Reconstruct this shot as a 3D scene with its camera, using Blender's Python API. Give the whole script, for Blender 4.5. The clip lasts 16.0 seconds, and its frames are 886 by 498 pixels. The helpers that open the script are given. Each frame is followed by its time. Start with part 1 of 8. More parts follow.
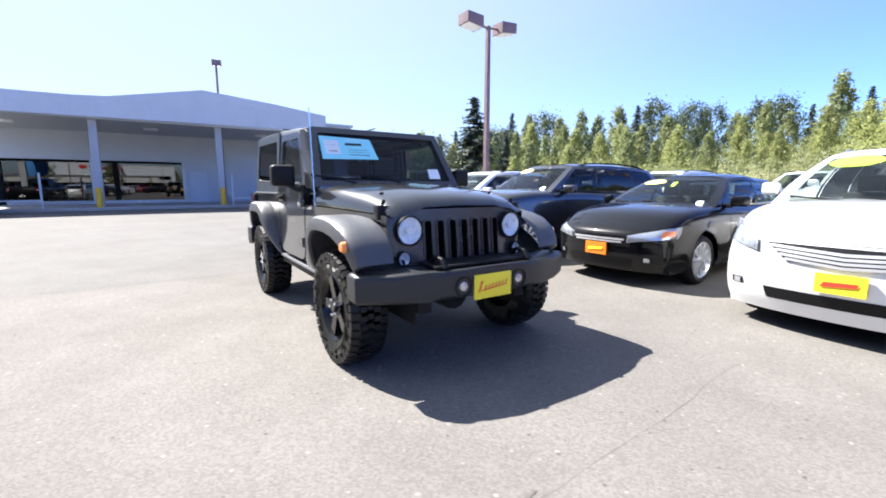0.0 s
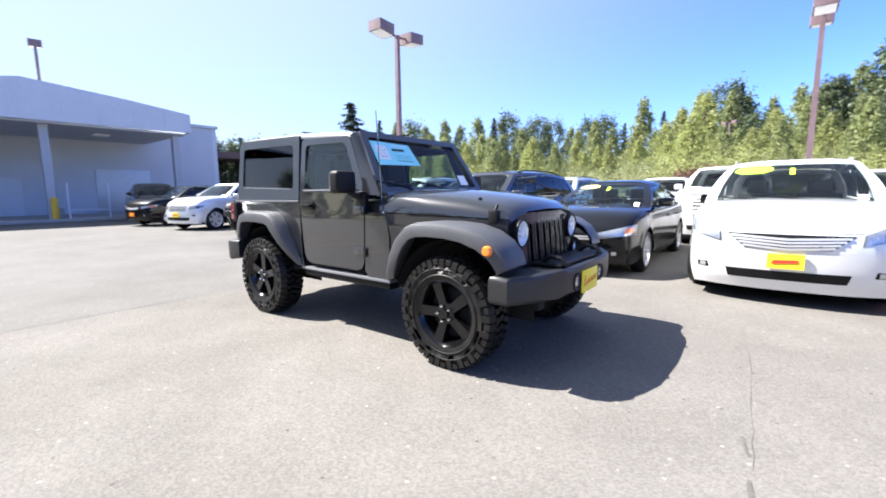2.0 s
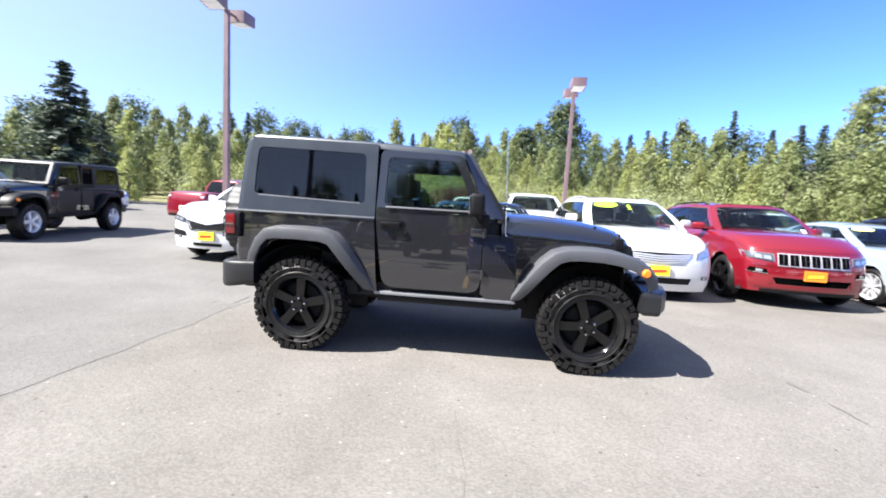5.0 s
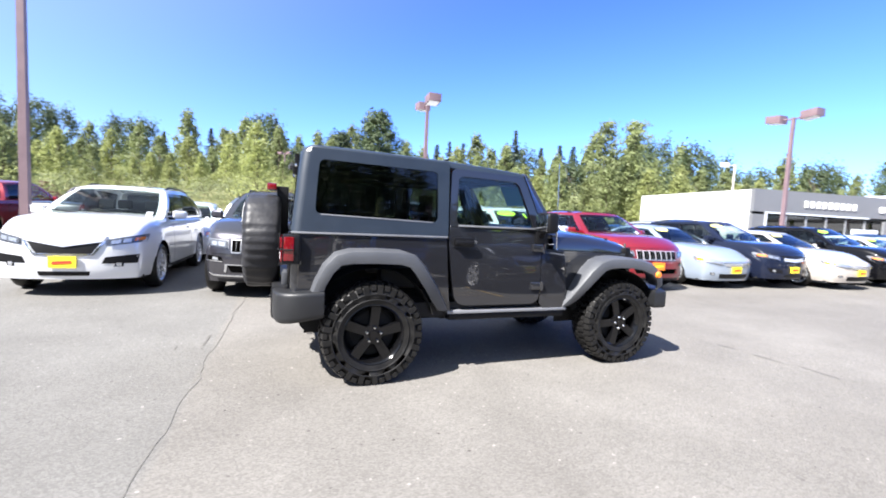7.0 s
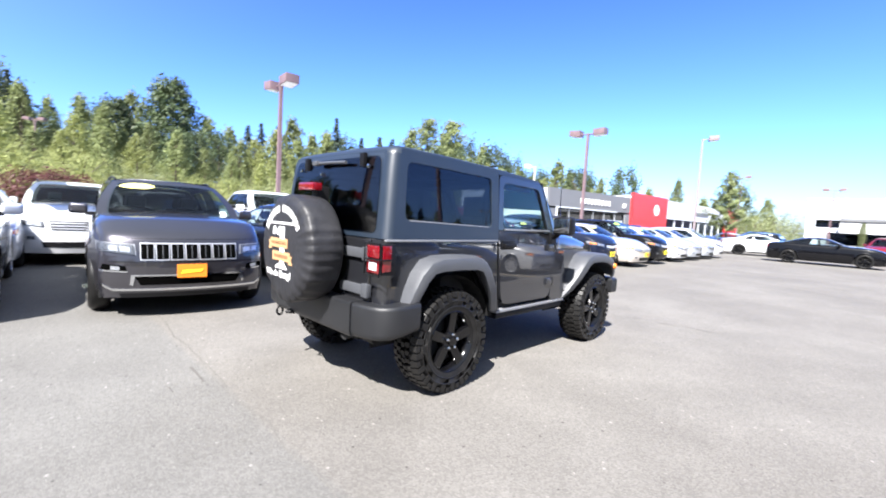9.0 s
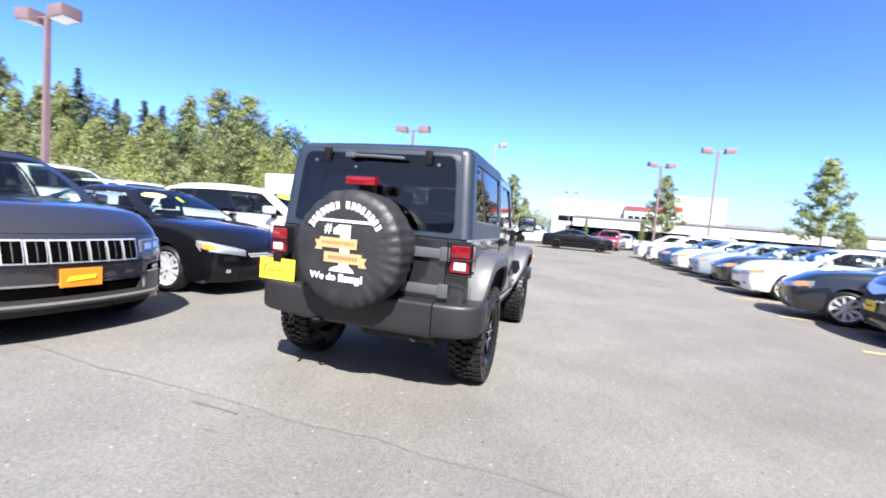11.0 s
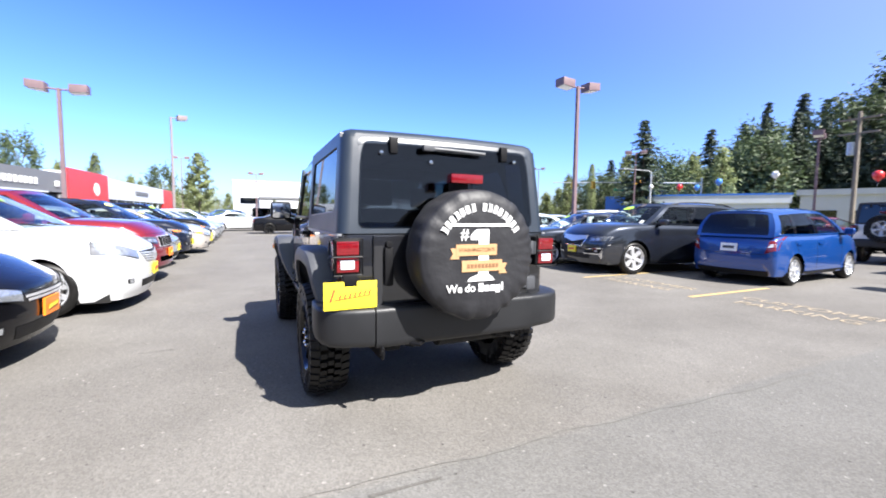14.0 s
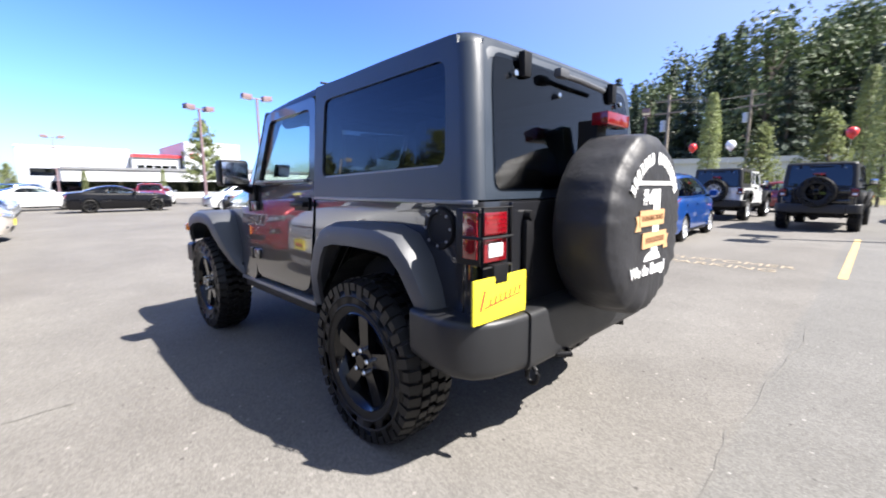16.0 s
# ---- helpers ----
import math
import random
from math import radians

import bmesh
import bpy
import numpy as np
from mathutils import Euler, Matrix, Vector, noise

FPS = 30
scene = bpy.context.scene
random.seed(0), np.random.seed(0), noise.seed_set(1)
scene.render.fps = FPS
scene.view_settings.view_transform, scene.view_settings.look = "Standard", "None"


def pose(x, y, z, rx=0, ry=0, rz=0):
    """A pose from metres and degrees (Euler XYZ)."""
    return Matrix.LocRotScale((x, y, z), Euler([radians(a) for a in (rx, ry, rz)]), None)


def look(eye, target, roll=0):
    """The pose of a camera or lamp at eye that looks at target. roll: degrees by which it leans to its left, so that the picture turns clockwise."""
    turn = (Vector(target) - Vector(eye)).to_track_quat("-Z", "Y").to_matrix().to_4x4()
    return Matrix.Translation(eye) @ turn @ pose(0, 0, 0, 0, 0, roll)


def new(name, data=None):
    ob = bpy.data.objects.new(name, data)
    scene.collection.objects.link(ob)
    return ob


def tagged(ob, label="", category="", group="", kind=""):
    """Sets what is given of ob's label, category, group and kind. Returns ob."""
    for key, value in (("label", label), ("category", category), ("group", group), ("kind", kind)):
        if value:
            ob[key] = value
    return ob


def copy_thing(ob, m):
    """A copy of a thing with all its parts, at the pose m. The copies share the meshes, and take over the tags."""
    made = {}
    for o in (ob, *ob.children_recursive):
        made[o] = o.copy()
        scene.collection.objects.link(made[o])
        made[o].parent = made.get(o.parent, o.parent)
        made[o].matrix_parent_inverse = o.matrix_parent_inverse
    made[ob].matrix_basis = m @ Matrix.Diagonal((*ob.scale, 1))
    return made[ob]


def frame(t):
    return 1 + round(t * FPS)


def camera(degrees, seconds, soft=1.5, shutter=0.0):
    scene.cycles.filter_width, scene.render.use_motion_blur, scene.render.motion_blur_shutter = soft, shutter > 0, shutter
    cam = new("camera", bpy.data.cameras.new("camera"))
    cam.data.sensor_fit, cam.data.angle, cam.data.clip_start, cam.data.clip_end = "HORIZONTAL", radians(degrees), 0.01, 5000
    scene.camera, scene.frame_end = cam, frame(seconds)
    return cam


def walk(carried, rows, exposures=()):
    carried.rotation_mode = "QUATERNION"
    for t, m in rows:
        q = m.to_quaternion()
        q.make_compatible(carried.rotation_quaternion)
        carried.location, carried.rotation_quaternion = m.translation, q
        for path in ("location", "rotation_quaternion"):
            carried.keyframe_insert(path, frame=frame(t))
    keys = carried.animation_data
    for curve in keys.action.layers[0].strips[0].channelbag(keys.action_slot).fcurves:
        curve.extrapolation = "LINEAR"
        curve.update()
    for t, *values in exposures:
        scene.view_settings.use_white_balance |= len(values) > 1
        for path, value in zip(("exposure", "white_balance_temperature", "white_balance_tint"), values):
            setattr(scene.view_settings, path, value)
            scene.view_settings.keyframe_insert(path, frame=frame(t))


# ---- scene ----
from mathutils.bvhtree import BVHTree

cam = camera(92.7, 16.0, 1.8, 0.4)
PATH = [
    (0, (4.066, -1.829, 1.254), (2.421, -0.73, 0.961), -0.0),
    (0.5, (3.847, -2.178, 1.251), (2.226, -1.034, 1.0), -0.3),
    (1, (3.59, -2.525, 1.255), (2.089, -1.23, 0.991), -0.0),
    (1.5, (3.332, -2.827, 1.283), (1.978, -1.378, 1.029), 0.5),
    (2, (3.005, -3.142, 1.257), (1.779, -1.585, 0.99), -0.6),
    (2.5, (2.623, -3.398, 1.274), (1.566, -1.718, 1.024), -1.1),
    (3, (2.266, -3.725, 1.279), (1.349, -1.962, 1.045), -0.9),
    (3.5, (1.85, -3.997, 1.278), (1.069, -2.168, 1.069), -1.0),
    (4, (1.348, -4.225, 1.294), (0.767, -2.322, 1.096), 0.5),
    (4.2, (1.141, -4.319, 1.307), (0.646, -2.394, 1.084), 1.5),
    (6.3, (-1.19, -4.32, 1.347), (-0.766, -2.372, 1.182), 2.8),
    (6.5, (-1.401, -4.266, 1.334), (-0.881, -2.341, 1.184), 3.0),
    (7, (-1.915, -4.084, 1.345), (-1.209, -2.219, 1.198), 2.9),
    (7.5, (-2.391, -3.908, 1.351), (-1.482, -2.138, 1.146), 1.1),
    (8, (-2.844, -3.64, 1.372), (-1.797, -1.941, 1.23), 1.7),
    (8.5, (-3.28, -3.41, 1.36), (-2.037, -1.857, 1.154), 2.8),
    (9, (-3.627, -3.047, 1.363), (-2.203, -1.65, 1.214), 3.3),
    (9.2, (-3.775, -2.917, 1.352), (-2.282, -1.592, 1.231), 2.2),
    (11.3, (-4.859, -1.186, 1.316), (-2.909, -0.771, 1.16), 2.3),
    (11.5, (-4.925, -1.005, 1.321), (-2.955, -0.707, 1.148), 0.0),
    (12, (-4.929, -0.495, 1.322), (-2.937, -0.464, 1.15), 2.2),
    (12.5, (-4.914, 0.017, 1.312), (-2.94, -0.21, 1.085), 2.3),
    (13, (-4.81, 0.475, 1.303), (-2.864, 0.054, 1.113), 3.3),
    (13.5, (-4.642, 0.92, 1.302), (-2.771, 0.233, 1.141), 2.3),
    (14, (-4.438, 1.302, 1.306), (-2.638, 0.444, 1.15), 0.6),
    (14.5, (-4.109, 1.613, 1.296), (-2.422, 0.554, 1.118), 0.6),
    (15, (-3.767, 1.847, 1.277), (-2.196, 0.635, 1.025), -1.7),
    (15.5, (-3.378, 1.93, 1.25), (-1.835, 0.699, 0.93), 0.1),
    (16, (-2.923, 1.975, 1.241), (-1.507, 0.592, 0.952), -0.3),
]
walk(cam, [(t, look(eye, target, roll)) for t, eye, target, roll in PATH], [(0.0, 1.98, 6600, 10), (4.0, 1.98, 6600, 10), (6.5, 1.96, 6500, 10), (9.0, 1.94, 6450, 10), (12.0, 1.72, 6450, 10), (14.5, 1.68, 6550, 10), (16.0, 1.82, 6650, 10)])

# ---- world, sun and exposure ----
SUN_WAY = Vector((0.82, 0.36, -1.0)).normalized()
sun_az = math.atan2(-SUN_WAY.x, -SUN_WAY.y)
sun_el = math.asin(-SUN_WAY.z)
world = bpy.data.worlds.new("sky")
scene.world = world
world.use_nodes = True
wn = world.node_tree
sky = wn.nodes.new("ShaderNodeTexSky")
sky.sky_type = "NISHITA"
sky.sun_disc = False
sky.sun_elevation = sun_el
sky.sun_rotation = sun_az
sky.air_density = 1.0
sky.dust_density = 1.3
sky.ozone_density = 4.0
scl = wn.nodes.new("ShaderNodeVectorMath")
scl.operation = "MULTIPLY"
scl.inputs[1].default_value = (0.238, 0.243, 0.296)
hue = wn.nodes.new("ShaderNodeGamma")
hue.inputs["Gamma"].default_value = 1.64
wn.links.new(sky.outputs[0], scl.inputs[0])
wn.links.new(scl.outputs[0], hue.inputs["Color"])
# the glare towards the horizon is held back, as the camera's sensor does
lum = wn.nodes.new("ShaderNodeRGBToBW")
den = wn.nodes.new("ShaderNodeMath")
den.operation = "MULTIPLY_ADD"
den.inputs[1].default_value, den.inputs[2].default_value = 0.21, 1.0
inv = wn.nodes.new("ShaderNodeMath")
inv.operation = "DIVIDE"
inv.inputs[0].default_value = 1.0
soft = wn.nodes.new("ShaderNodeVectorMath")
soft.operation = "SCALE"
wn.links.new(hue.outputs[0], lum.inputs[0])
wn.links.new(lum.outputs[0], den.inputs[0])
wn.links.new(den.outputs[0], inv.inputs[1])
wn.links.new(hue.outputs[0], soft.inputs[0])
wn.links.new(inv.outputs[0], soft.inputs["Scale"])
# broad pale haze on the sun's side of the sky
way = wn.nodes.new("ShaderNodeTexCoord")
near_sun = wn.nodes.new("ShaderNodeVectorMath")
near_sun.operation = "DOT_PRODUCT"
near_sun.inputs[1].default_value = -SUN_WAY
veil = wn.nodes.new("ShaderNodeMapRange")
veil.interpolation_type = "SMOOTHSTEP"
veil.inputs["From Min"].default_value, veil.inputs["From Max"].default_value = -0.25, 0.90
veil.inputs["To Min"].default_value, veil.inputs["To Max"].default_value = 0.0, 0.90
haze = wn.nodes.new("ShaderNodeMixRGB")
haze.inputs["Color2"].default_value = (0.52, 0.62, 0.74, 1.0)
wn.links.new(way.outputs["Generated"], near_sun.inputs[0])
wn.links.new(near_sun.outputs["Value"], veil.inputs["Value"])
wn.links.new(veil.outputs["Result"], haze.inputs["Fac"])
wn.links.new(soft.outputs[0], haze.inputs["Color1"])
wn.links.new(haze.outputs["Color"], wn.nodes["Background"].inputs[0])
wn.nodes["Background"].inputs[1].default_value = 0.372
sun_data = bpy.data.lights.new("sun", "SUN")
sun_data.energy, sun_data.angle, sun_data.color = 5.0, radians(0.53), (1.0, 0.965, 0.93)
sun = new("sun", sun_data)
sun.matrix_world = look((-30, -15, 40), Vector((-30, -15, 40)) + SUN_WAY)


# ---- materials ----
def mat(name, col, rough=0.5, metal=0.0, var=0.12, scale=6.0, bump=0.0, bscale=80.0, coat=0.0, spec=0.5, dirt=None, rand=0.0):
    """A surface with a broad and a fine variation of colour, roughness and relief."""
    m = bpy.data.materials.new(name)
    m.use_nodes = True
    t = m.node_tree
    N, K = t.nodes, t.links
    b = N["Principled BSDF"]
    co = N.new("ShaderNodeTexCoord")
    n1 = N.new("ShaderNodeTexNoise")
    n1.inputs["Scale"].default_value, n1.inputs["Detail"].default_value = scale, 5
    n2 = N.new("ShaderNodeTexNoise")
    n2.inputs["Scale"].default_value, n2.inputs["Detail"].default_value = bscale, 3
    for n in (n1, n2):
        K.new(co.outputs["Object"], n.inputs["Vector"])
    add = N.new("ShaderNodeMath")
    add.operation = "ADD"
    K.new(n1.outputs["Fac"], add.inputs[0])
    K.new(n2.outputs["Fac"], add.inputs[1])
    rng = N.new("ShaderNodeMapRange")
    rng.inputs["From Min"].default_value, rng.inputs["From Max"].default_value = 0.65, 1.35
    K.new(add.outputs[0], rng.inputs["Value"])
    mix = N.new("ShaderNodeMix")
    mix.data_type = "RGBA"
    mix.inputs["A"].default_value = (*[max(0, c * (1 - var)) for c in col], 1)
    mix.inputs["B"].default_value = (*[min(1, c * (1 + var)) for c in (dirt or col)], 1)
    K.new(rng.outputs[0], mix.inputs["Factor"])
    out = mix.outputs["Result"]
    if rand:
        oi = N.new("ShaderNodeObjectInfo")
        hsv = N.new("ShaderNodeHueSaturation")
        mr = N.new("ShaderNodeMapRange")
        mr.inputs["To Min"].default_value, mr.inputs["To Max"].default_value = 1 - rand, 1 + rand
        K.new(oi.outputs["Random"], mr.inputs["Value"])
        K.new(mr.outputs[0], hsv.inputs["Value"])
        K.new(out, hsv.inputs["Color"])
        out = hsv.outputs["Color"]
    K.new(out, b.inputs["Base Color"])
    rr = N.new("ShaderNodeMapRange")
    rr.inputs["To Min"].default_value, rr.inputs["To Max"].default_value = max(0.02, rough * 0.8), min(1, rough * 1.2)
    K.new(n1.outputs["Fac"], rr.inputs["Value"])
    K.new(rr.outputs[0], b.inputs["Roughness"])
    b.inputs["Metallic"].default_value = metal
    b.inputs["Coat Weight"].default_value = coat
    b.inputs["Coat Roughness"].default_value = 0.03
    b.inputs["Specular IOR Level"].default_value = spec
    if bump:
        bp = N.new("ShaderNodeBump")
        bp.inputs["Strength"].default_value, bp.inputs["Distance"].default_value = 0.6, bump
        K.new(n2.outputs["Fac"], bp.inputs["Height"])
        K.new(bp.outputs[0], b.inputs["Normal"])
    return m


def glass(name, tint, rough=0.01, boost=1.9):
    """A thin pane: tinted, with a Fresnel mirror on its face."""
    m = bpy.data.materials.new(name)
    m.use_nodes = True
    t = m.node_tree
    N, K = t.nodes, t.links
    N.remove(N["Principled BSDF"])
    tr, gl, mx, lw = (N.new("ShaderNode" + k) for k in ("BsdfTransparent", "BsdfGlossy", "MixShader", "LayerWeight"))
    tr.inputs[0].default_value = (*tint, 1)
    gl.inputs["Roughness"].default_value = rough
    lw.inputs["Blend"].default_value = 0.5
    steep, sheen = N.new("ShaderNodeMath"), N.new("ShaderNodeMath")
    steep.operation = "POWER"
    steep.inputs[1].default_value = 5.0
    sheen.operation, sheen.use_clamp = "MULTIPLY_ADD", True
    sheen.inputs[1].default_value = 0.957
    sheen.inputs[2].default_value = 0.043 * boost
    K.new(lw.outputs["Facing"], steep.inputs[0])
    K.new(steep.outputs[0], sheen.inputs[0])
    K.new(sheen.outputs[0], mx.inputs[0])
    K.new(tr.outputs[0], mx.inputs[1])
    K.new(gl.outputs[0], mx.inputs[2])
    K.new(mx.outputs[0], N["Material Output"].inputs["Surface"])
    return m


def paint(name, col, metal=0.25, rough=0.32):
    m = mat(name, col, rough, metal, var=0.05, scale=1.5, bscale=900, coat=1.0, spec=0.25)
    m.node_tree.nodes["Principled BSDF"].inputs["Coat IOR"].default_value = 1.7
    return m


BLACK = mat("black_plastic", (0.005, 0.005, 0.006), 0.5, spec=0.22, bump=0.0006, bscale=300)
DARK = mat("dark_underside", (0.005, 0.005, 0.005), 0.85)
# shineless near-black: shade inside grille and bumper openings, painted on flat panels
VOID = mat("unlit_black", (0.002, 0.002, 0.002), 1.0, spec=0.0)
TRIM = mat("grey_textured_plastic", (0.057, 0.060, 0.067), 0.47, var=0.15, bump=0.0008, bscale=420)
RUBBER = mat("tyre_rubber", (0.0065, 0.0065, 0.0068), 0.42, spec=0.22, var=0.35, scale=9, bump=0.001, bscale=160, dirt=(0.013, 0.0125, 0.012))
CHROME = mat("chrome", (0.72, 0.73, 0.75), 0.10, 1.0, var=0.04)
BRIGHT = mat("bright_grille_metal", (0.62, 0.62, 0.63), 0.30, 0.55, var=0.05)
ALLOY = mat("alloy", (0.58, 0.59, 0.61), 0.26, 0.55, var=0.08)
BLACKRIM = mat("black_rim", (0.0035, 0.0035, 0.004), 0.12, 0.0, var=0.1, coat=0.25, spec=0.25)
DISC = mat("brake_steel", (0.20, 0.19, 0.18), 0.45, 0.8, var=0.25)
GLASS = glass("window_glass", (0.72, 0.80, 0.78), boost=1.2)
TINT = glass("tinted_glass", (0.24, 0.27, 0.32), boost=1.3)
DUSK = glass("dark_car_glass", (0.05, 0.056, 0.06), boost=1.5)
WSHIELD = glass("windshield_glass", (0.76, 0.84, 0.80), boost=1.0)
LENS = glass("lamp_lens", (0.96, 0.97, 0.98), boost=1.0)
RED = mat("red_lens", (0.155, 0.003, 0.007), 0.12, var=0.2, scale=40, coat=1)
AMBER = mat("amber_lens", (0.85, 0.22, 0.02), 0.15, var=0.1, coat=1)
WHITELENS = mat("white_lens", (0.75, 0.76, 0.78), 0.12, 0.3, var=0.15, scale=60, coat=1)
REFLECTOR = mat("lamp_reflector", (0.50, 0.52, 0.55), 0.22, 0.7, var=0.35, scale=45)
LAMPHOUSE = mat("dark_lamp_housing", (0.10, 0.105, 0.115), 0.28, 0.5, var=0.4, scale=50)
HEADREF = mat("bright_lamp_bowl", (0.74, 0.82, 0.92), 0.25, 0.0, var=0.30, scale=45)
SEAT = mat("dark_upholstery", (0.012, 0.012, 0.013), 0.8, bump=0.001)
YELLOW = mat("yellow_plate", (0.84, 0.68, 0.035), 0.4, var=0.03)
ORANGE = mat("orange_plate", (0.82, 0.22, 0.02), 0.4, var=0.03)
REDINK = mat("red_ink", (0.60, 0.05, 0.02), 0.5)
WHITEINK = mat("white_print", (0.80, 0.80, 0.79), 0.5, var=0.04)
TAN = mat("tan_print", (0.42, 0.25, 0.12), 0.6, var=0.08, scale=30)
BLACKINK = mat("black_ink", (0.01, 0.01, 0.01), 0.6)
CYANPAPER = mat("pale_cyan_paper", (0.30, 0.76, 0.80), 0.6, var=0.04)
PAPER = mat("white_paper", (0.78, 0.80, 0.80), 0.6, var=0.04)
BANNER = mat("pale_yellow_print", (0.74, 0.70, 0.20), 0.5, var=0.05)
YGREEN = mat("yellow_green_print", (0.44, 0.76, 0.045), 0.5, var=0.04)
POLE = mat("mauve_brown_pole_paint", (0.17, 0.115, 0.125), 0.5, 0.1, var=0.18, scale=3)
CONCRETE = mat("concrete", (0.36, 0.35, 0.33), 0.9, var=0.18, scale=1.2, bump=0.003, bscale=60)
BROWNINK = mat("brown_ink", (0.20, 0.10, 0.045), 0.6)
# satin metal parts, also sun glints painted along the hero's edges
SATIN_GLINT = mat("satin_and_glint_grey", (0.22, 0.225, 0.24), 0.32, 0.3, var=0.1)
VINYL = mat("black_vinyl", (0.016, 0.016, 0.0185), 0.54, spec=0.42, var=0.2, scale=4, bump=0.018, bscale=8)


# ---- building helpers ----
def part(name, bm, material, parent=None, label="", smooth=35.0, panel=False):
    me = bpy.data.meshes.new(name)
    bmesh.ops.recalc_face_normals(bm, faces=bm.faces)
    bm.to_mesh(me)
    bm.free()
    for m in material if isinstance(material, (list, tuple)) else [material]:
        me.materials.append(m)
    if smooth:
        me.polygons.foreach_set("use_smooth", [True] * len(me.polygons))
        me.set_sharp_from_angle(angle=radians(smooth))
    ob = new(name, me)
    ob.parent = parent
    if panel:
        # a flat pressed panel keeps its large face true, its bevels carry the turn
        ob.modifiers.new("panel", "WEIGHTED_NORMAL").keep_sharp = True
    if label:
        ob["label"] = label
    return ob


def thing(name, label, category, group="", m=None):
    e = new(name)
    e.empty_display_size = 0.2
    if m is not None:
        e.matrix_basis = m
    return tagged(e, label, category, group)


def box(bm, x0, x1, y0, y1, z0, z1, bev=0.0, seg=2):
    vs = [bm.verts.new((x, y, z)) for x in (x0, x1) for y in (y0, y1) for z in (z0, z1)]
    fs = [bm.faces.new([vs[i] for i in q]) for q in ((0, 1, 3, 2), (4, 6, 7, 5), (0, 4, 5, 1), (2, 3, 7, 6), (0, 2, 6, 4), (1, 5, 7, 3))]
    if bev:
        es = {e for f in fs for e in f.edges}
        bmesh.ops.bevel(bm, geom=list(es), offset=bev, segments=seg, profile=0.6, affect="EDGES")
    return bm


def prism(bm, pts, axis, a, b, bev=0.0, seg=2):
    """Extrudes an outline of pairs between a and b along an axis. 'y': pairs are x, z; 'z': x, y; 'x': y, z."""
    put = {"y": lambda p, d: (p[0], d, p[1]), "z": lambda p, d: (p[0], p[1], d), "x": lambda p, d: (d, p[0], p[1])}[axis]
    lo = [bm.verts.new(put(p, a)) for p in pts]
    hi = [bm.verts.new(put(p, b)) for p in pts]
    n = len(pts)
    fs = [bm.faces.new(lo), bm.faces.new(hi[::-1])]
    fs += [bm.faces.new((lo[i], hi[i], hi[(i + 1) % n], lo[(i + 1) % n])) for i in range(n)]
    if bev:
        es = set(fs[0].edges) | set(fs[1].edges)
        bmesh.ops.bevel(bm, geom=list(es), offset=bev, segments=seg, profile=0.6, affect="EDGES")
    return bm


def grid(bm, rows, closed=False, flip=False):
    """Faces between rows of points."""
    vs = [[bm.verts.new(p) for p in r] for r in rows]
    for a, b in zip(vs, vs[1:]):
        n = len(a)
        for i in range(n if closed else n - 1):
            j = (i + 1) % n
            q = [a[i], a[j], b[j], b[i]]
            pos = []
            for v in q:
                if all((v.co - w.co).length > 1e-5 for w in pos):
                    pos.append(v)
            if len(pos) > 2:
                try:
                    bm.faces.new(pos)
                except ValueError:
                    pass
    return vs


def lathe(bm, prof, n=32, axis="y", at=(0, 0, 0)):
    """Turns pairs (radius, along) round an axis."""
    rows = []
    for i in range(n):
        c, s = math.cos(2 * math.pi * i / n), math.sin(2 * math.pi * i / n)
        rows.append([])
        for r, d in prof:
            p = {"y": (r * c, d, r * s), "z": (r * c, r * s, d), "x": (d, r * c, r * s)}[axis]
            rows[-1].append((p[0] + at[0], p[1] + at[1], p[2] + at[2]))
    grid(bm, rows + rows[:1])
    bmesh.ops.remove_doubles(bm, verts=bm.verts, dist=1e-5)
    return bm


def tube(bm, pts, r, n=10, r2=None):
    """A round bar along points, tapering from r to r2."""
    pts = [Vector(p) for p in pts]
    rows = []
    for i, p in enumerate(pts):
        d = (pts[min(i + 1, len(pts) - 1)] - pts[max(i - 1, 0)]).normalized()
        a = d.cross(Vector((0, 0, 1)) if abs(d.z) < 0.9 else Vector((1, 0, 0))).normalized()
        b = d.cross(a)
        k = r + ((r2 if r2 is not None else r) - r) * i / max(1, len(pts) - 1)
        rows.append([p + k * (math.cos(t) * a + math.sin(t) * b) for t in np.linspace(0, 2 * math.pi, n, endpoint=False)])
    vs = grid(bm, rows, closed=True)
    for end in (vs[0], vs[-1]):
        bm.faces.new(end)
    return bm


def frame_ring(bm, outer, inner, axis, a, b):
    """A flat frame between two outlines with the same number of points, extruded between a and b."""
    put = {"y": lambda p, d: (p[0], d, p[1]), "z": lambda p, d: (p[0], p[1], d), "x": lambda p, d: (d, p[0], p[1])}[axis]
    rings = [[bm.verts.new(put(p, d)) for p in o] for o, d in ((outer, a), (inner, a), (inner, b), (outer, b))]
    n = len(outer)
    for k in range(4):
        r, s = rings[k], rings[(k + 1) % 4]
        for i in range(n):
            bm.faces.new((r[i], r[(i + 1) % n], s[(i + 1) % n], s[i]))
    return bm


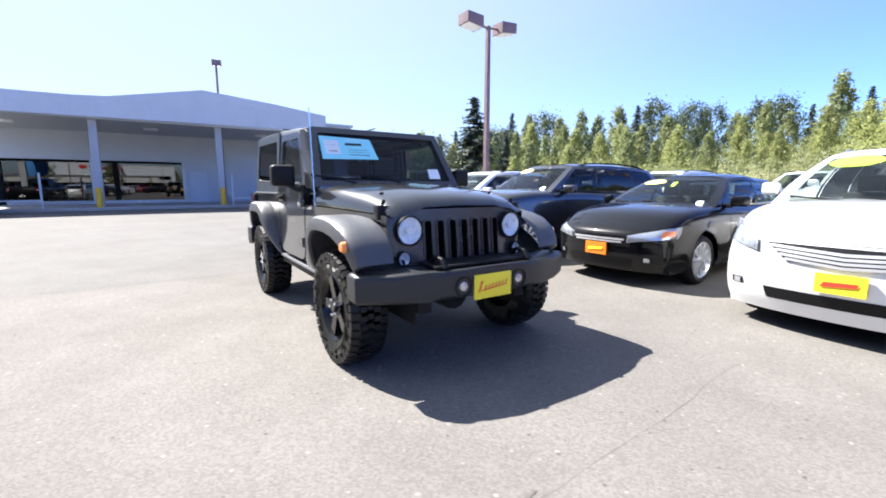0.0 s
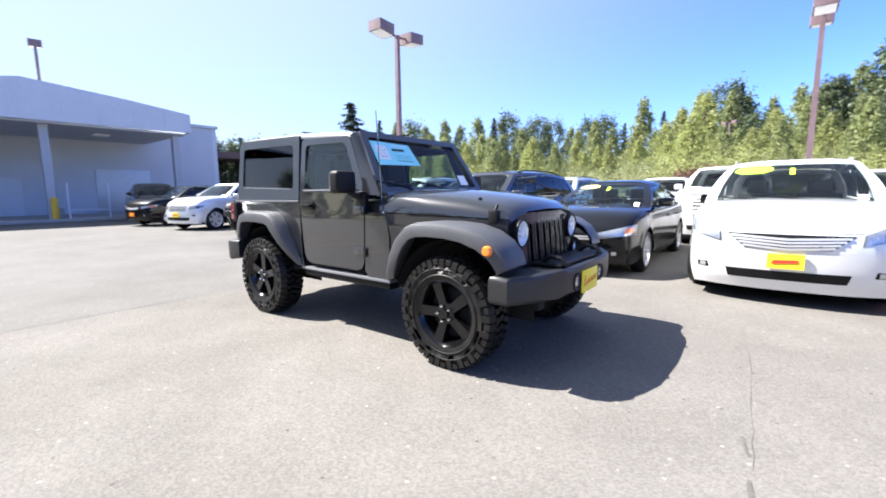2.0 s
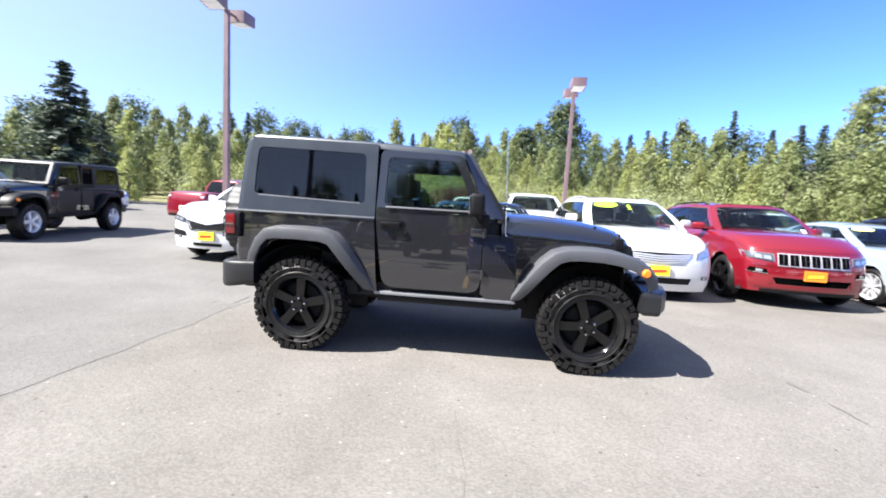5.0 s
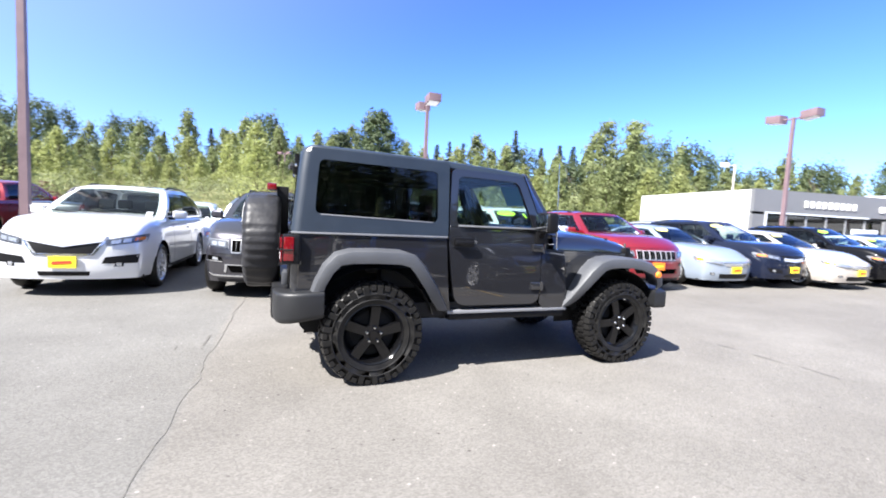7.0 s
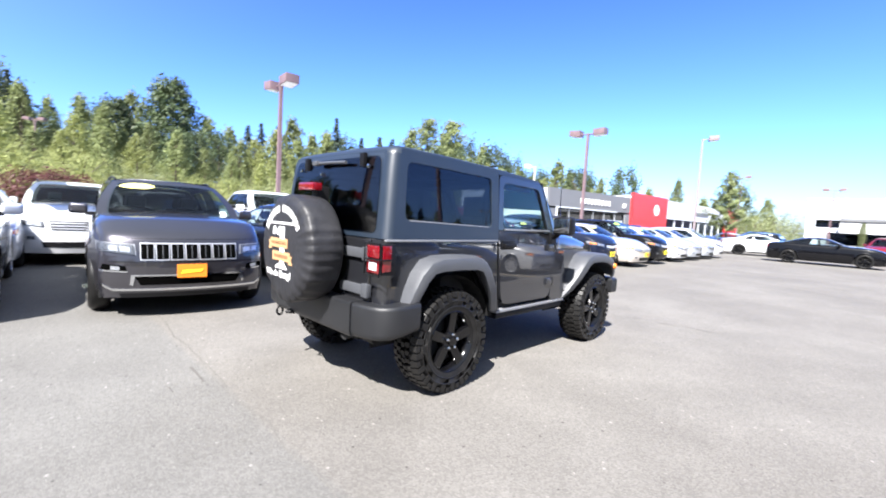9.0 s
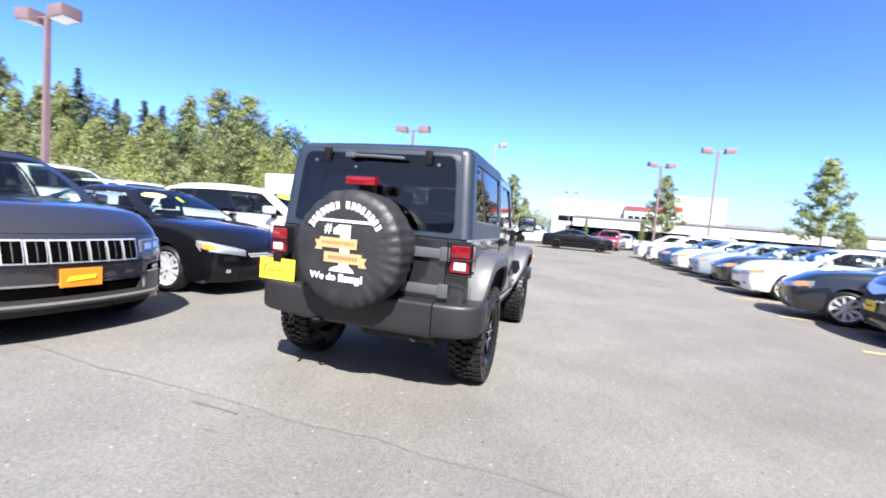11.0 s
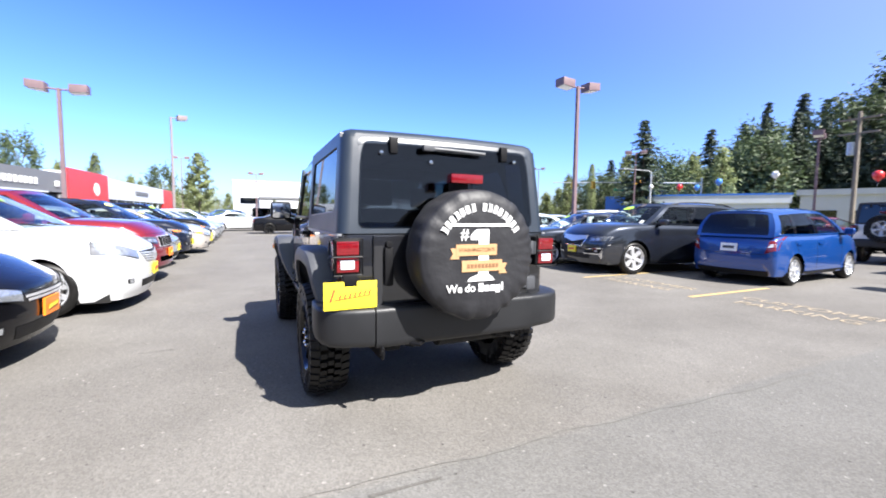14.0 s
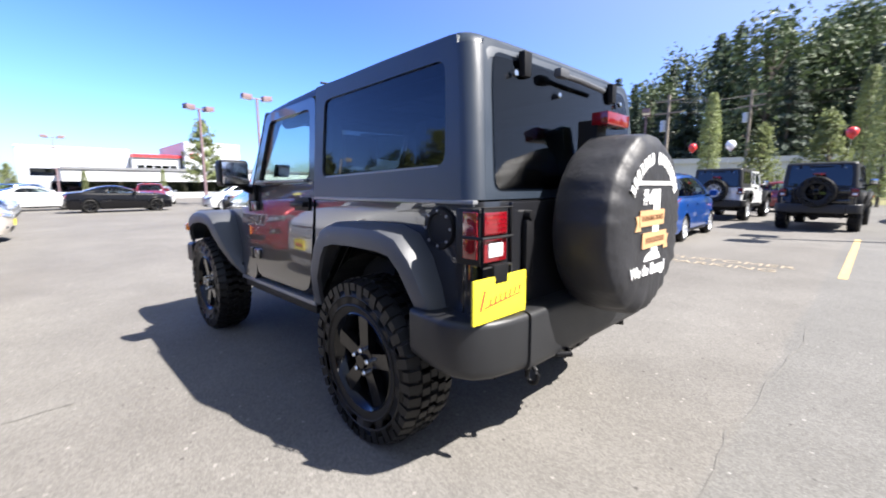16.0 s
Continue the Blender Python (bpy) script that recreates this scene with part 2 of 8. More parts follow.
def rounded(pts, r, n=4):
    """An outline with its corners rounded."""
    out = []
    m = len(pts)
    for i, p in enumerate(pts):
        p, a, b = Vector(p), Vector(pts[i - 1]), Vector(pts[(i + 1) % m])
        k = r[i] if isinstance(r, (list, tuple)) else r
        u, v = (a - p), (b - p)
        k = min(k, u.length * 0.45, v.length * 0.45)
        s, e = p + u.normalized() * k, p + v.normalized() * k
        for j in range(n + 1):
            t = j / n
            out.append(tuple((1 - t) ** 2 * s + 2 * t * (1 - t) * p + t * t * e))
    return out


def text(name, words, size, m, material, parent, deep=0.002):
    cu = bpy.data.curves.new(name, "FONT")
    cu.body, cu.size, cu.extrude = words, size, deep
    cu.align_x, cu.align_y = "CENTER", "CENTER"
    tmp = bpy.data.objects.new(name, cu)
    scene.collection.objects.link(tmp)
    dg = bpy.context.evaluated_depsgraph_get()
    me = bpy.data.meshes.new_from_object(tmp.evaluated_get(dg))
    bpy.data.objects.remove(tmp)
    bpy.data.curves.remove(cu)
    me.materials.clear()
    me.materials.append(material)
    o = new(name, me)
    o.parent = parent
    o.matrix_basis = m
    return o


# ---- ground ----
def rise(x, y):
    """Height of the land: flat round the lot, wooded banks to the north and south."""
    h = 0.0
    n = max(0.0, y - 34 - 0.10 * abs(x))
    h += 9.0 * (1 - math.exp(-n / 55.0)) * (1.0 if x < 30 else max(0.25, 1 - (x - 30) / 90))
    s = max(0.0, -y - 62)
    h += 22.0 * (1 - math.exp(-s / 50.0)) * max(0.0, min(1.0, (45 - x) / 40))
    if h > 0.05:
        h += 0.8 * min(1, h / 3) * noise.noise(Vector((x * 0.03, y * 0.03, 0)))
    return h


ASPHALT = mat("sun_bleached_asphalt", (0.1310, 0.1225, 0.1115), 0.85, var=0.16, scale=0.35, bump=0.0035, bscale=120, dirt=(0.148, 0.1425, 0.133), spec=0.12)
tn = ASPHALT.node_tree
# pale and dark aggregate over broad worn patches
an, al = tn.nodes, tn.links
ab = an["Principled BSDF"]
old = ab.inputs["Base Color"].links[0].from_socket
vor = an.new("ShaderNodeTexVoronoi")
vor.inputs["Scale"].default_value = 85.0
aco = an.new("ShaderNodeTexCoord")
al.new(aco.outputs["Object"], vor.inputs["Vector"])
bw = an.new("ShaderNodeSeparateColor")
al.new(vor.outputs["Color"], bw.inputs[0])
rmp = an.new("ShaderNodeMapRange")
rmp.inputs["From Min"].default_value, rmp.inputs["From Max"].default_value = 0.0, 1.0
rmp.inputs["To Min"].default_value, rmp.inputs["To Max"].default_value = 0.84, 1.16
al.new(bw.outputs[0], rmp.inputs["Value"])
mul = an.new("ShaderNodeVectorMath")
mul.operation = "SCALE"
al.new(old, mul.inputs[0])
al.new(rmp.outputs[0], mul.inputs["Scale"])
stn = an.new("ShaderNodeTexNoise")
stn.inputs["Scale"].default_value, stn.inputs["Detail"].default_value, stn.inputs["Roughness"].default_value = 1.3, 6, 0.65
al.new(aco.outputs["Object"], stn.inputs["Vector"])
srg = an.new("ShaderNodeMapRange")
srg.inputs["From Min"].default_value, srg.inputs["From Max"].default_value = 0.33, 0.62
srg.inputs["To Min"].default_value, srg.inputs["To Max"].default_value = 0.90, 1.04
al.new(stn.outputs["Fac"], srg.inputs["Value"])
mul2 = an.new("ShaderNodeVectorMath")
mul2.operation = "SCALE"
al.new(mul.outputs[0], mul2.inputs[0])
al.new(srg.outputs[0], mul2.inputs["Scale"])
# sparse pale flecks and dark pits
fle = an.new("ShaderNodeTexVoronoi")
fle.inputs["Scale"].default_value = 17.0
al.new(aco.outputs["Object"], fle.inputs["Vector"])
fsep = an.new("ShaderNodeSeparateColor")
al.new(fle.outputs["Color"], fsep.inputs[0])
small = an.new("ShaderNodeMath")
small.operation = "LESS_THAN"
small.inputs[1].default_value = 0.17
al.new(fle.outputs["Distance"], small.inputs[0])
pick = an.new("ShaderNodeMapRange")
pick.inputs["From Min"].default_value, pick.inputs["From Max"].default_value = 0.70, 1.0
pick.inputs["To Min"].default_value, pick.inputs["To Max"].default_value = 0.0, 0.75
al.new(fsep.outputs[0], pick.inputs["Value"])
pit = an.new("ShaderNodeMapRange")
pit.inputs["From Min"].default_value, pit.inputs["From Max"].default_value = 0.82, 1.0
pit.inputs["To Min"].default_value, pit.inputs["To Max"].default_value = 0.0, -0.55
al.new(fsep.outputs[1], pit.inputs["Value"])
both = an.new("ShaderNodeMath")
both.operation = "ADD"
al.new(pick.outputs[0], both.inputs[0])
al.new(pit.outputs[0], both.inputs[1])
gain = an.new("ShaderNodeMath")
gain.operation = "MULTIPLY_ADD"
gain.inputs[2].default_value = 1.0
al.new(both.outputs[0], gain.inputs[0])
al.new(small.outputs[0], gain.inputs[1])
mul3 = an.new("ShaderNodeVectorMath")
mul3.operation = "SCALE"
al.new(mul2.outputs[0], mul3.inputs[0])
al.new(gain.outputs[0], mul3.inputs["Scale"])
# the lane west of the long seam was laid earlier and is greyer
axs = an.new("ShaderNodeSeparateXYZ")
al.new(aco.outputs["Object"], axs.inputs[0])
edge = an.new("ShaderNodeMath")
edge.operation = "MULTIPLY_ADD"
edge.inputs[1].default_value = 0.12
al.new(stn.outputs["Fac"], edge.inputs[0])
al.new(axs.outputs[0], edge.inputs[2])
lane = an.new("ShaderNodeMapRange")
lane.inputs["From Min"].default_value, lane.inputs["From Max"].default_value = -2.50, -2.44
al.new(edge.outputs[0], lane.inputs["Value"])
older = an.new("ShaderNodeMix")
older.data_type = "RGBA"
older.inputs["A"].default_value = (0.93, 0.945, 0.96, 1)
older.inputs["B"].default_value = (1.01, 1.0, 0.99, 1)
al.new(lane.outputs[0], older.inputs["Factor"])
mul4 = an.new("ShaderNodeVectorMath")
mul4.operation = "MULTIPLY"
al.new(mul3.outputs[0], mul4.inputs[0])
al.new(older.outputs["Result"], mul4.inputs[1])
al.new(mul4.outputs[0], ab.inputs["Base Color"])

MEADOW = mat("dry_grass_bank", (0.10, 0.125, 0.035), 0.9, var=0.4, scale=0.25, bump=0.05, bscale=3, dirt=(0.16, 0.14, 0.06))
bm = bmesh.new()
gx = [-1500, -600, -300, -180] + list(range(-130, 141, 9)) + [180, 300, 600, 1500]
gy = [-1500, -600, -300, -220] + list(range(-160, -37, 9)) + [-36, -20, 0, 20, 32] + list(range(38, 170, 9)) + [220, 300, 600, 1500]
gv = [[bm.verts.new((x, y, rise(x, y))) for y in gy] for x in gx]
for i in range(len(gx) - 1):
    for j in range(len(gy) - 1):
        f = bm.faces.new((gv[i][j], gv[i + 1][j], gv[i + 1][j + 1], gv[i][j + 1]))
        inside = -60 <= gx[i] and gx[i + 1] <= 135 and -40 <= gy[j] and gy[j + 1] <= 33
        f.material_index = 0 if inside else 1
ground = part("ground", bm, [ASPHALT, MEADOW], smooth=60)
tagged(ground, "sun-bleached grey asphalt of a car lot with grassy banks beyond", "ground", kind="structure")

# tar-dark seams between the asphalt lanes
TAR = mat("tar_seam", (0.090, 0.084, 0.076), 0.85, var=0.28, scale=20)

OLDTAR = mat("worn_tar_seam", (0.110, 0.104, 0.095), 0.85, var=0.30, scale=16)


def seam(x0, y0, x1, y1, w, rough, name="asphalt_seam", ma=TAR, z=0.003):
    bm = bmesh.new()
    n = max(4, int(math.hypot(x1 - x0, y1 - y0) / 0.12))
    d = Vector((x1 - x0, y1 - y0)).normalized()
    p = Vector((-d.y, d.x))
    rows = []
    for i in range(n + 1):
        t = i / n
        c = Vector((x0 + (x1 - x0) * t, y0 + (y1 - y0) * t)) + p * rough * (noise.noise(Vector((i * 0.21, x0 * 3, y0))) + 0.5 * noise.noise(Vector((i * 0.8, x0, y0 * 3))))
        k = w * (0.35 + 0.9 * abs(noise.noise(Vector((i * 0.33, y0, x0 + 5)))))
        rows.append([(*(c - p * k), z), (*(c + p * k), z)])
    grid(bm, rows)
    return tagged(part(name, bm, ma, smooth=0), "thin dark tar seam in the asphalt", "seam", kind="structure")


seam(-2.62, -3.1, -2.5, 0.9, 0.0085, 0.05, ma=OLDTAR)
seam(-2.5, 0.9, -2.44, 2.9, 0.0055, 0.04)
seam(2.86, 1.6, 3.02, -0.9, 0.0012, 0.03)
seam(3.0, -1.0, 3.03, -1.3, 0.02, 0.03)
seam(2.95, -0.62, 2.98, -0.80, 0.016, 0.03)
seam(-2.62, 0.43, -2.61, 0.80, 0.026, 0.02)
seam(-2.84, 0.36, -2.84, 0.47, 0.012, 0.01)
seam(0.20, -1.7, 0.40, -3.1, 0.0011, 0.06)
seam(0.23, 1.9, 0.23, 2.2, 0.008, 0.02)
seam(3.08, -1.4, 3.10, -1.75, 0.016, 0.03)
# old painted lines and faded markings of the bays
OCHRE = mat("worn_yellow_paint", (0.52, 0.34, 0.10), 0.8, var=0.3, scale=9, dirt=(0.36, 0.27, 0.14))
FADED = mat("faded_yellow_paint", (0.36, 0.27, 0.16), 0.85, var=0.35, scale=14, dirt=(0.24, 0.21, 0.16))
for x in (-13.0, -10.4, -7.9, -5.3, -2.70, 0.08, 2.5, 5.0, 7.5, 10.0):
    bm = bmesh.new()
    rows = [[(x - 0.05, y, 0.004), (x + 0.05, y, 0.004)] for y in np.linspace(-7.7 if abs(x - 0.08) < 0.01 else -11.6, -5.42 if x > -1 else -5.68, 20)]
    grid(bm, rows)
    tagged(part("bay_line", bm, OCHRE, smooth=0), "worn yellow painted parking bay line", "road marking", "bay lines", "structure")
for cx in (-1.24, 1.42):
    for words, y, wide in (("CUSTOMER", -6.20, 1.85), ("PARKING", -5.74, 1.50)):
        o = text("bay_lettering", words, 0.36, Matrix(), FADED, None, 0.0005)
        o.matrix_basis = Matrix.Translation((cx, y, 0.0045)) @ Matrix.Rotation(math.pi, 4, "Z") @ Matrix.Diagonal((wide / o.dimensions.x, 1, 1, 1))
        tagged(o, "faded yellow painted bay lettering on asphalt", "road marking", "bay lettering", "structure")

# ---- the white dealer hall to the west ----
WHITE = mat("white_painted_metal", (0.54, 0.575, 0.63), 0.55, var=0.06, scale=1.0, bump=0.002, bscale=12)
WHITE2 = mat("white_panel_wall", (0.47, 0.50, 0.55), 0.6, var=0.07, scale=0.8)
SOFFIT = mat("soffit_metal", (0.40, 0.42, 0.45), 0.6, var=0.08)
SHOWGLASS = glass("showroom_glass", (0.20, 0.23, 0.22))
# the dimness of unlit rooms is put into this wall colour
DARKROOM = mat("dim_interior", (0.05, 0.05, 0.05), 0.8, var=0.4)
STEEL = mat("galvanised_steel", (0.45, 0.46, 0.47), 0.45, 0.6, var=0.1)


def slab(name, parent, ma, *args, bev=0.0, label=""):
    bm = bmesh.new()
    box(bm, *args, bev)
    return part(name, bm, ma, parent, label, smooth=0 if not bev else 35)


hall = thing("dealer_hall", "white metal-clad dealer hall with a deep canopy and showroom windows", "building")
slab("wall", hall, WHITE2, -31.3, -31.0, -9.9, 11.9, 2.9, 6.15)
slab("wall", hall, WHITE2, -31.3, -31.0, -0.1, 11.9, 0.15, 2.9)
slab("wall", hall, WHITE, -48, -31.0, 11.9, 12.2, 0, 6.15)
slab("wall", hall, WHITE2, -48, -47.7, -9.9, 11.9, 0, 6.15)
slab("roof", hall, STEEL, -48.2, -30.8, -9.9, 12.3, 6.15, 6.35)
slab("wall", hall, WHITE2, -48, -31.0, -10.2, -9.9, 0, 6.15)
# panel ribs on the end wall
for i in range(24):
    x = -47.6 + 0.7 * i
    slab("wall_rib", hall, WHITE, x, x + 0.05, 12.2, 12.235, 0.05, 6.1)
# canopy: shaped fascia, soffit, columns
bm = bmesh.new()
fas = [(-9.9, 4.70), (7.7, 4.80), (7.7, 5.82), (4.6, 6.22), (0.7, 6.60), (-1.2, 6.25), (-3.6, 5.80), (-5.0, 5.72), (-8, 5.70), (-16, 6.2), (-9.9, 6.3)]
prism(bm, fas, "x", -24.3, -24.05)
part("fascia", bm, WHITE, hall, smooth=0)
bm = bmesh.new()
prism(bm, [(-31.0, 4.78), (-24.3, 4.78), (-24.3, 5.80), (-31.0, 6.1)], "y", 7.45, 7.7)
part("fascia", bm, WHITE, hall, smooth=0)
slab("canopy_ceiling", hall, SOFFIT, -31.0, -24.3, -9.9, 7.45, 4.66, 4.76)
for i in range(12):
    y = -9.6 + 1.45 * i
    slab("fascia_rib", hall, WHITE, -24.05, -24.03, y, y + 0.04, 4.85, 5.70)
for y in (-9.6, -4.4, 1.4, 7.1):
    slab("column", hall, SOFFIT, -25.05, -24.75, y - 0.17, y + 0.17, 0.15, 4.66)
LAMP_WHITE = mat("lamp_diffuser", (0.85, 0.85, 0.85), 0.4)
for y in (-8.2, -1.9, 4.2):
    slab("ceiling_lamp", hall, LAMP_WHITE, -27.6, -26.9, y - 0.35, y + 0.35, 4.58, 4.66, bev=0.02)
# showroom glazing with mullions
for i, (y0, y1) in enumerate(((-9.3, -5.3), (-5.1, -0.3))):
    g = slab("showroom_window", hall, SHOWGLASS, -31.16, -31.14, y0, y1, 0.35, 2.75)
    slab("window_sill", hall, STEEL, -31.25, -31.05, y0, y1, 0.15, 0.35)
    slab("mullion", hall, STEEL, -31.22, -31.06, y1, y1 + 0.2, 0.15, 2.9)
slab("showroom_floor", hall, CONCRETE, -47.7, -31.2, -9.9, 11.8, 0.08, 0.15)
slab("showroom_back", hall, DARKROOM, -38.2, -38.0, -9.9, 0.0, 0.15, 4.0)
slab("wall_door", hall, WHITE, -31.0, -30.94, 0.1, 1.2, 0.15, 2.3, bev=0.01)
slab("wall_door", hall, STEEL, -31.0, -30.95, 4.6, 7.6, 0.15, 2.9, bev=0.01)
slab("roof_hatch", hall, STEEL, -27.5, -26.6, 1.0, 1.8, 6.1, 6.9)
# raised walk with kerb
walk_ = thing("raised_walk", "raised concrete walk with a dark kerb under the canopy", "pavement")
walk_["kind"] = "structure"
slab("kerb", walk_, CONCRETE, -24.45, -24.1, -9.9, 9.2, 0, 0.16, bev=0.02)
slab("walk_slab", walk_, CONCRETE, -31.0, -24.45, -9.9, 9.2, 0, 0.15)
BOLLARD = mat("yellow_bollard_paint", (0.72, 0.42, 0.02), 0.5, var=0.1)
for y in (-4.4, 1.4, -9.6, 7.1):
    b = thing("bollard", "yellow painted steel bollard before a canopy column", "bollard", "canopy bollards", pose(-24.35, y, 0.15))
    bm = bmesh.new()
    lathe(bm, [(0.14, 0.0), (0.14, 0.95), (0.11, 1.03), (0.0, 1.06)], 16, "z")
    part("post", bm, BOLLARD, b)
# white barrier frames at the walk
for y0, y1 in ((-8.9, -6.6), (1.9, 3.5)):
    f = thing("barrier_frame", "white tubular steel barrier frame on the walk", "barrier", "barriers")
    for i, pts in enumerate((((y0, 0.15), (y0, 1.9)), ((y1, 0.15), (y1, 1.9)), ((y0, 0.55), (y1, 0.55)))):
        bm = bmesh.new()
        tube(bm, [(-24.2, p[0], p[1]) for p in pts], 0.045)
        part("rail" if i == 2 else "post", bm, WHITE, f)
# blue banner sign at the hall's edge
sg = thing("round_sign", "blue round-topped sign on a steel post", "sign")
bm = bmesh.new()
prism(bm, rounded([(-9.9, 2.0), (-8.5, 2.0), (-8.5, 3.4), (-9.9, 3.4)], 0.5, 8), "x", -23.4, -23.3, 0.01)
part("panel", bm, mat("sign_blue", (0.06, 0.25, 0.62), 0.4), sg)
bm = bmesh.new()
tube(bm, [(-23.5, -9.2, 0), (-23.5, -9.2, 2.2)], 0.05)
part("post", bm, STEEL, sg)

# ---- the grey and red dealer row to the east ----
GREY = mat("grey_panel", (0.17, 0.175, 0.185), 0.5, 0.2, var=0.08, scale=0.6)
LGREY = mat("pale_grey_block", (0.50, 0.51, 0.52), 0.7, var=0.08, scale=0.7)
REDP = mat("red_panel", (0.55, 0.035, 0.04), 0.4, var=0.05)
SHOPGLASS = glass("shop_glass", (0.10, 0.12, 0.13))


def row_building(name, label, p0, p1, h, depth, facade):
    """A single-storey building whose front runs from p0 to p1; facade fills in parts along it."""
    d = Vector((p1[0] - p0[0], p1[1] - p0[1]))
    e = thing(name, label, "building", "", pose(p0[0], p0[1], 0, 0, 0, math.degrees(math.atan2(d.y, d.x))))
    facade(e, d.length, h, depth)
    return e


def grey_front(e, L, h, dp):
    slab("wall", e, LGREY, -0.05, 0.25, 0.3, dp, 0, h - 0.05)
    slab("wall", e, LGREY, 0.25, L, dp - 0.3, dp, 0, h - 0.05)
    slab("roof", e, STEEL, 0.25, L, 0.3, dp - 0.3, h - 0.4, h - 0.2)
    slab("fascia", e, GREY, 0, L, 0, 0.3, h * 0.64, h)
    slab("window_trim", e, WHITE, 1.1, L - 2.6, -0.05, 0.02, h * 0.62, h * 0.645)
    slab("window_trim", e, WHITE, 1.1, 1.28, -0.05, 0.02, 0.0, h * 0.62)
    slab("pier", e, GREY, 0, 1.3, 0, 0.3, 0, h * 0.60)
    slab("pier", e, GREY, L - 0.8, L, 0, 0.3, 0, h * 0.60)
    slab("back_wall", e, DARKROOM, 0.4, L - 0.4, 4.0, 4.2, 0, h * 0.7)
    n = 6
    for i in range(n):
        x0 = 1.3 + (L - 2.1) * i / n
        x1 = 1.3 + (L - 2.1) * (i + 1) / n
        slab("shop_window", e, SHOPGLASS, x0, x1 - 0.1, 0.14, 0.16, 0.1, h * 0.60)
        slab("mullion", e, STEEL, x1 - 0.1, x1, 0.08, 0.2, 0, h * 0.60)
    slab("door_frame", e, WHITE, L - 4.2, L - 1.6, -0.08, 0.06, 0.0, 2.1)
    # sign letters as plain raised blocks
    for i in range(9):
        x = L * 0.34 + i * 0.60
        slab("sign_bar", e, WHITEINK, x, x + 0.30, -0.08, 0, h * 0.80 - 0.26, h * 0.80 + 0.26, bev=0.02)
    slab("sign_mark", e, WHITEINK, L - 1.6, L - 1.0, -0.08, 0, h * 0.78 - 0.2, h * 0.78 + 0.3, bev=0.05)


def red_front(e, L, h, dp):
    slab("wall", e, WHITE, 0, L, 0.3, dp, 0, h - 0.05)
    slab("red_panel", e, REDP, 0, L * 0.24, 0.0, 0.3, 0, h + 0.25)
    slab("fascia", e, WHITE, L * 0.24, L * 0.84, 0.0, 0.3, h * 0.55, h)
    slab("red_panel", e, REDP, L * 0.84, L, 0.0, 0.3, 0, h)
    bm = bmesh.new()
    lathe(bm, [(0, -0.06), (0.62, -0.06), (0.68, 0.0)], 22, "y", (L * 0.16, 0, h * 0.72))
    part("round_emblem", bm, WHITEINK, e)
    for i in range(8):
        x0 = L * 0.24 + L * 0.6 * i / 8
        slab("shop_window", e, SHOPGLASS, x0 + 0.1, x0 + L * 0.075 - 0.1, 0.2, 0.22, 0.1, h * 0.55)
        slab("mullion", e, WHITE, x0 - 0.1, x0 + 0.1, 0.1, 0.3, 0, h * 0.55)
    slab("sign_bar", e, GREY, L * 0.48, L * 0.62, -0.06, 0, h * 0.76 - 0.25, h * 0.76 + 0.25)


row_building("grey_showroom", "grey panelled car showroom with raised white sign shapes", (31.3, 17.8), (45.0, 15.6), 4.75, 13.0, grey_front)
row_building("red_showroom", "white showroom with red panels and a round emblem", (45.2, 15.4), (84.0, 12.2), 5.1, 14.0, red_front)


# long white hall across the street
far = thing("white_hall", "long white flat-roofed hall with dark window bands", "building")
slab("wall", far, WHITE, 72, 90, -9.0, 2.4, 0, 6.6)
slab("roof_edge", far, LGREY, 71.9, 90, -9.05, 2.5, 6.6, 6.75)
for i in range(6):
    slab("wall_joint", far, LGREY, 71.97, 72.0, -8.9 + 1.9 * i, -8.86 + 1.9 * i, 0, 6.5)
for i in range(3):
    y = -8.2 + i * 3.5
    slab("window_band", far, SHOPGLASS, 71.93, 71.95, y, y + 2.6, 3.0, 3.95)
    # dark sheet on the wall stands in for a dim room
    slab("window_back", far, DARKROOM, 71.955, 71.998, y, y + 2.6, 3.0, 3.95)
    slab("loading_door", far, STEEL, 71.93, 71.998, y + 0.2, y + 2.2, 0.0, 2.2)
red_h = thing("red_trim_shop", "glass-fronted shop with a red-trimmed roof edge", "building")
slab("wall", red_h, LGREY, 70.5, 84, -15.0, -9.1, 0, 5.7)
slab("shop_window", red_h, SHOPGLASS, 70.44, 70.48, -14.6, -9.5, 0.3, 4.6)
for i in range(6):
    slab("mullion", red_h, WHITE, 70.40, 70.44, -14.6 + 1.0 * i, -14.5 + 1.0 * i, 0.3, 4.6)
slab("roof_edge", red_h, REDP, 70.2, 84, -15.2, -9.1, 5.7, 6.1)
tower = thing("white_pylon_hall", "tall white blank-walled hall with a small red emblem", "building")
slab("wall", tower, WHITE, 69, 85, -23, -15.3, 0, 7.9)
slab("roof_edge", tower, LGREY, 68.9, 85, -23.1, -15.25, 7.9, 8.05)
slab("shop_window", tower, SHOPGLASS, 68.93, 68.97, -22.4, -16.0, 0.3, 2.8)
slab("emblem", tower, REDP, 68.9, 68.99, -17.2, -15.9, 5.6, 6.4)
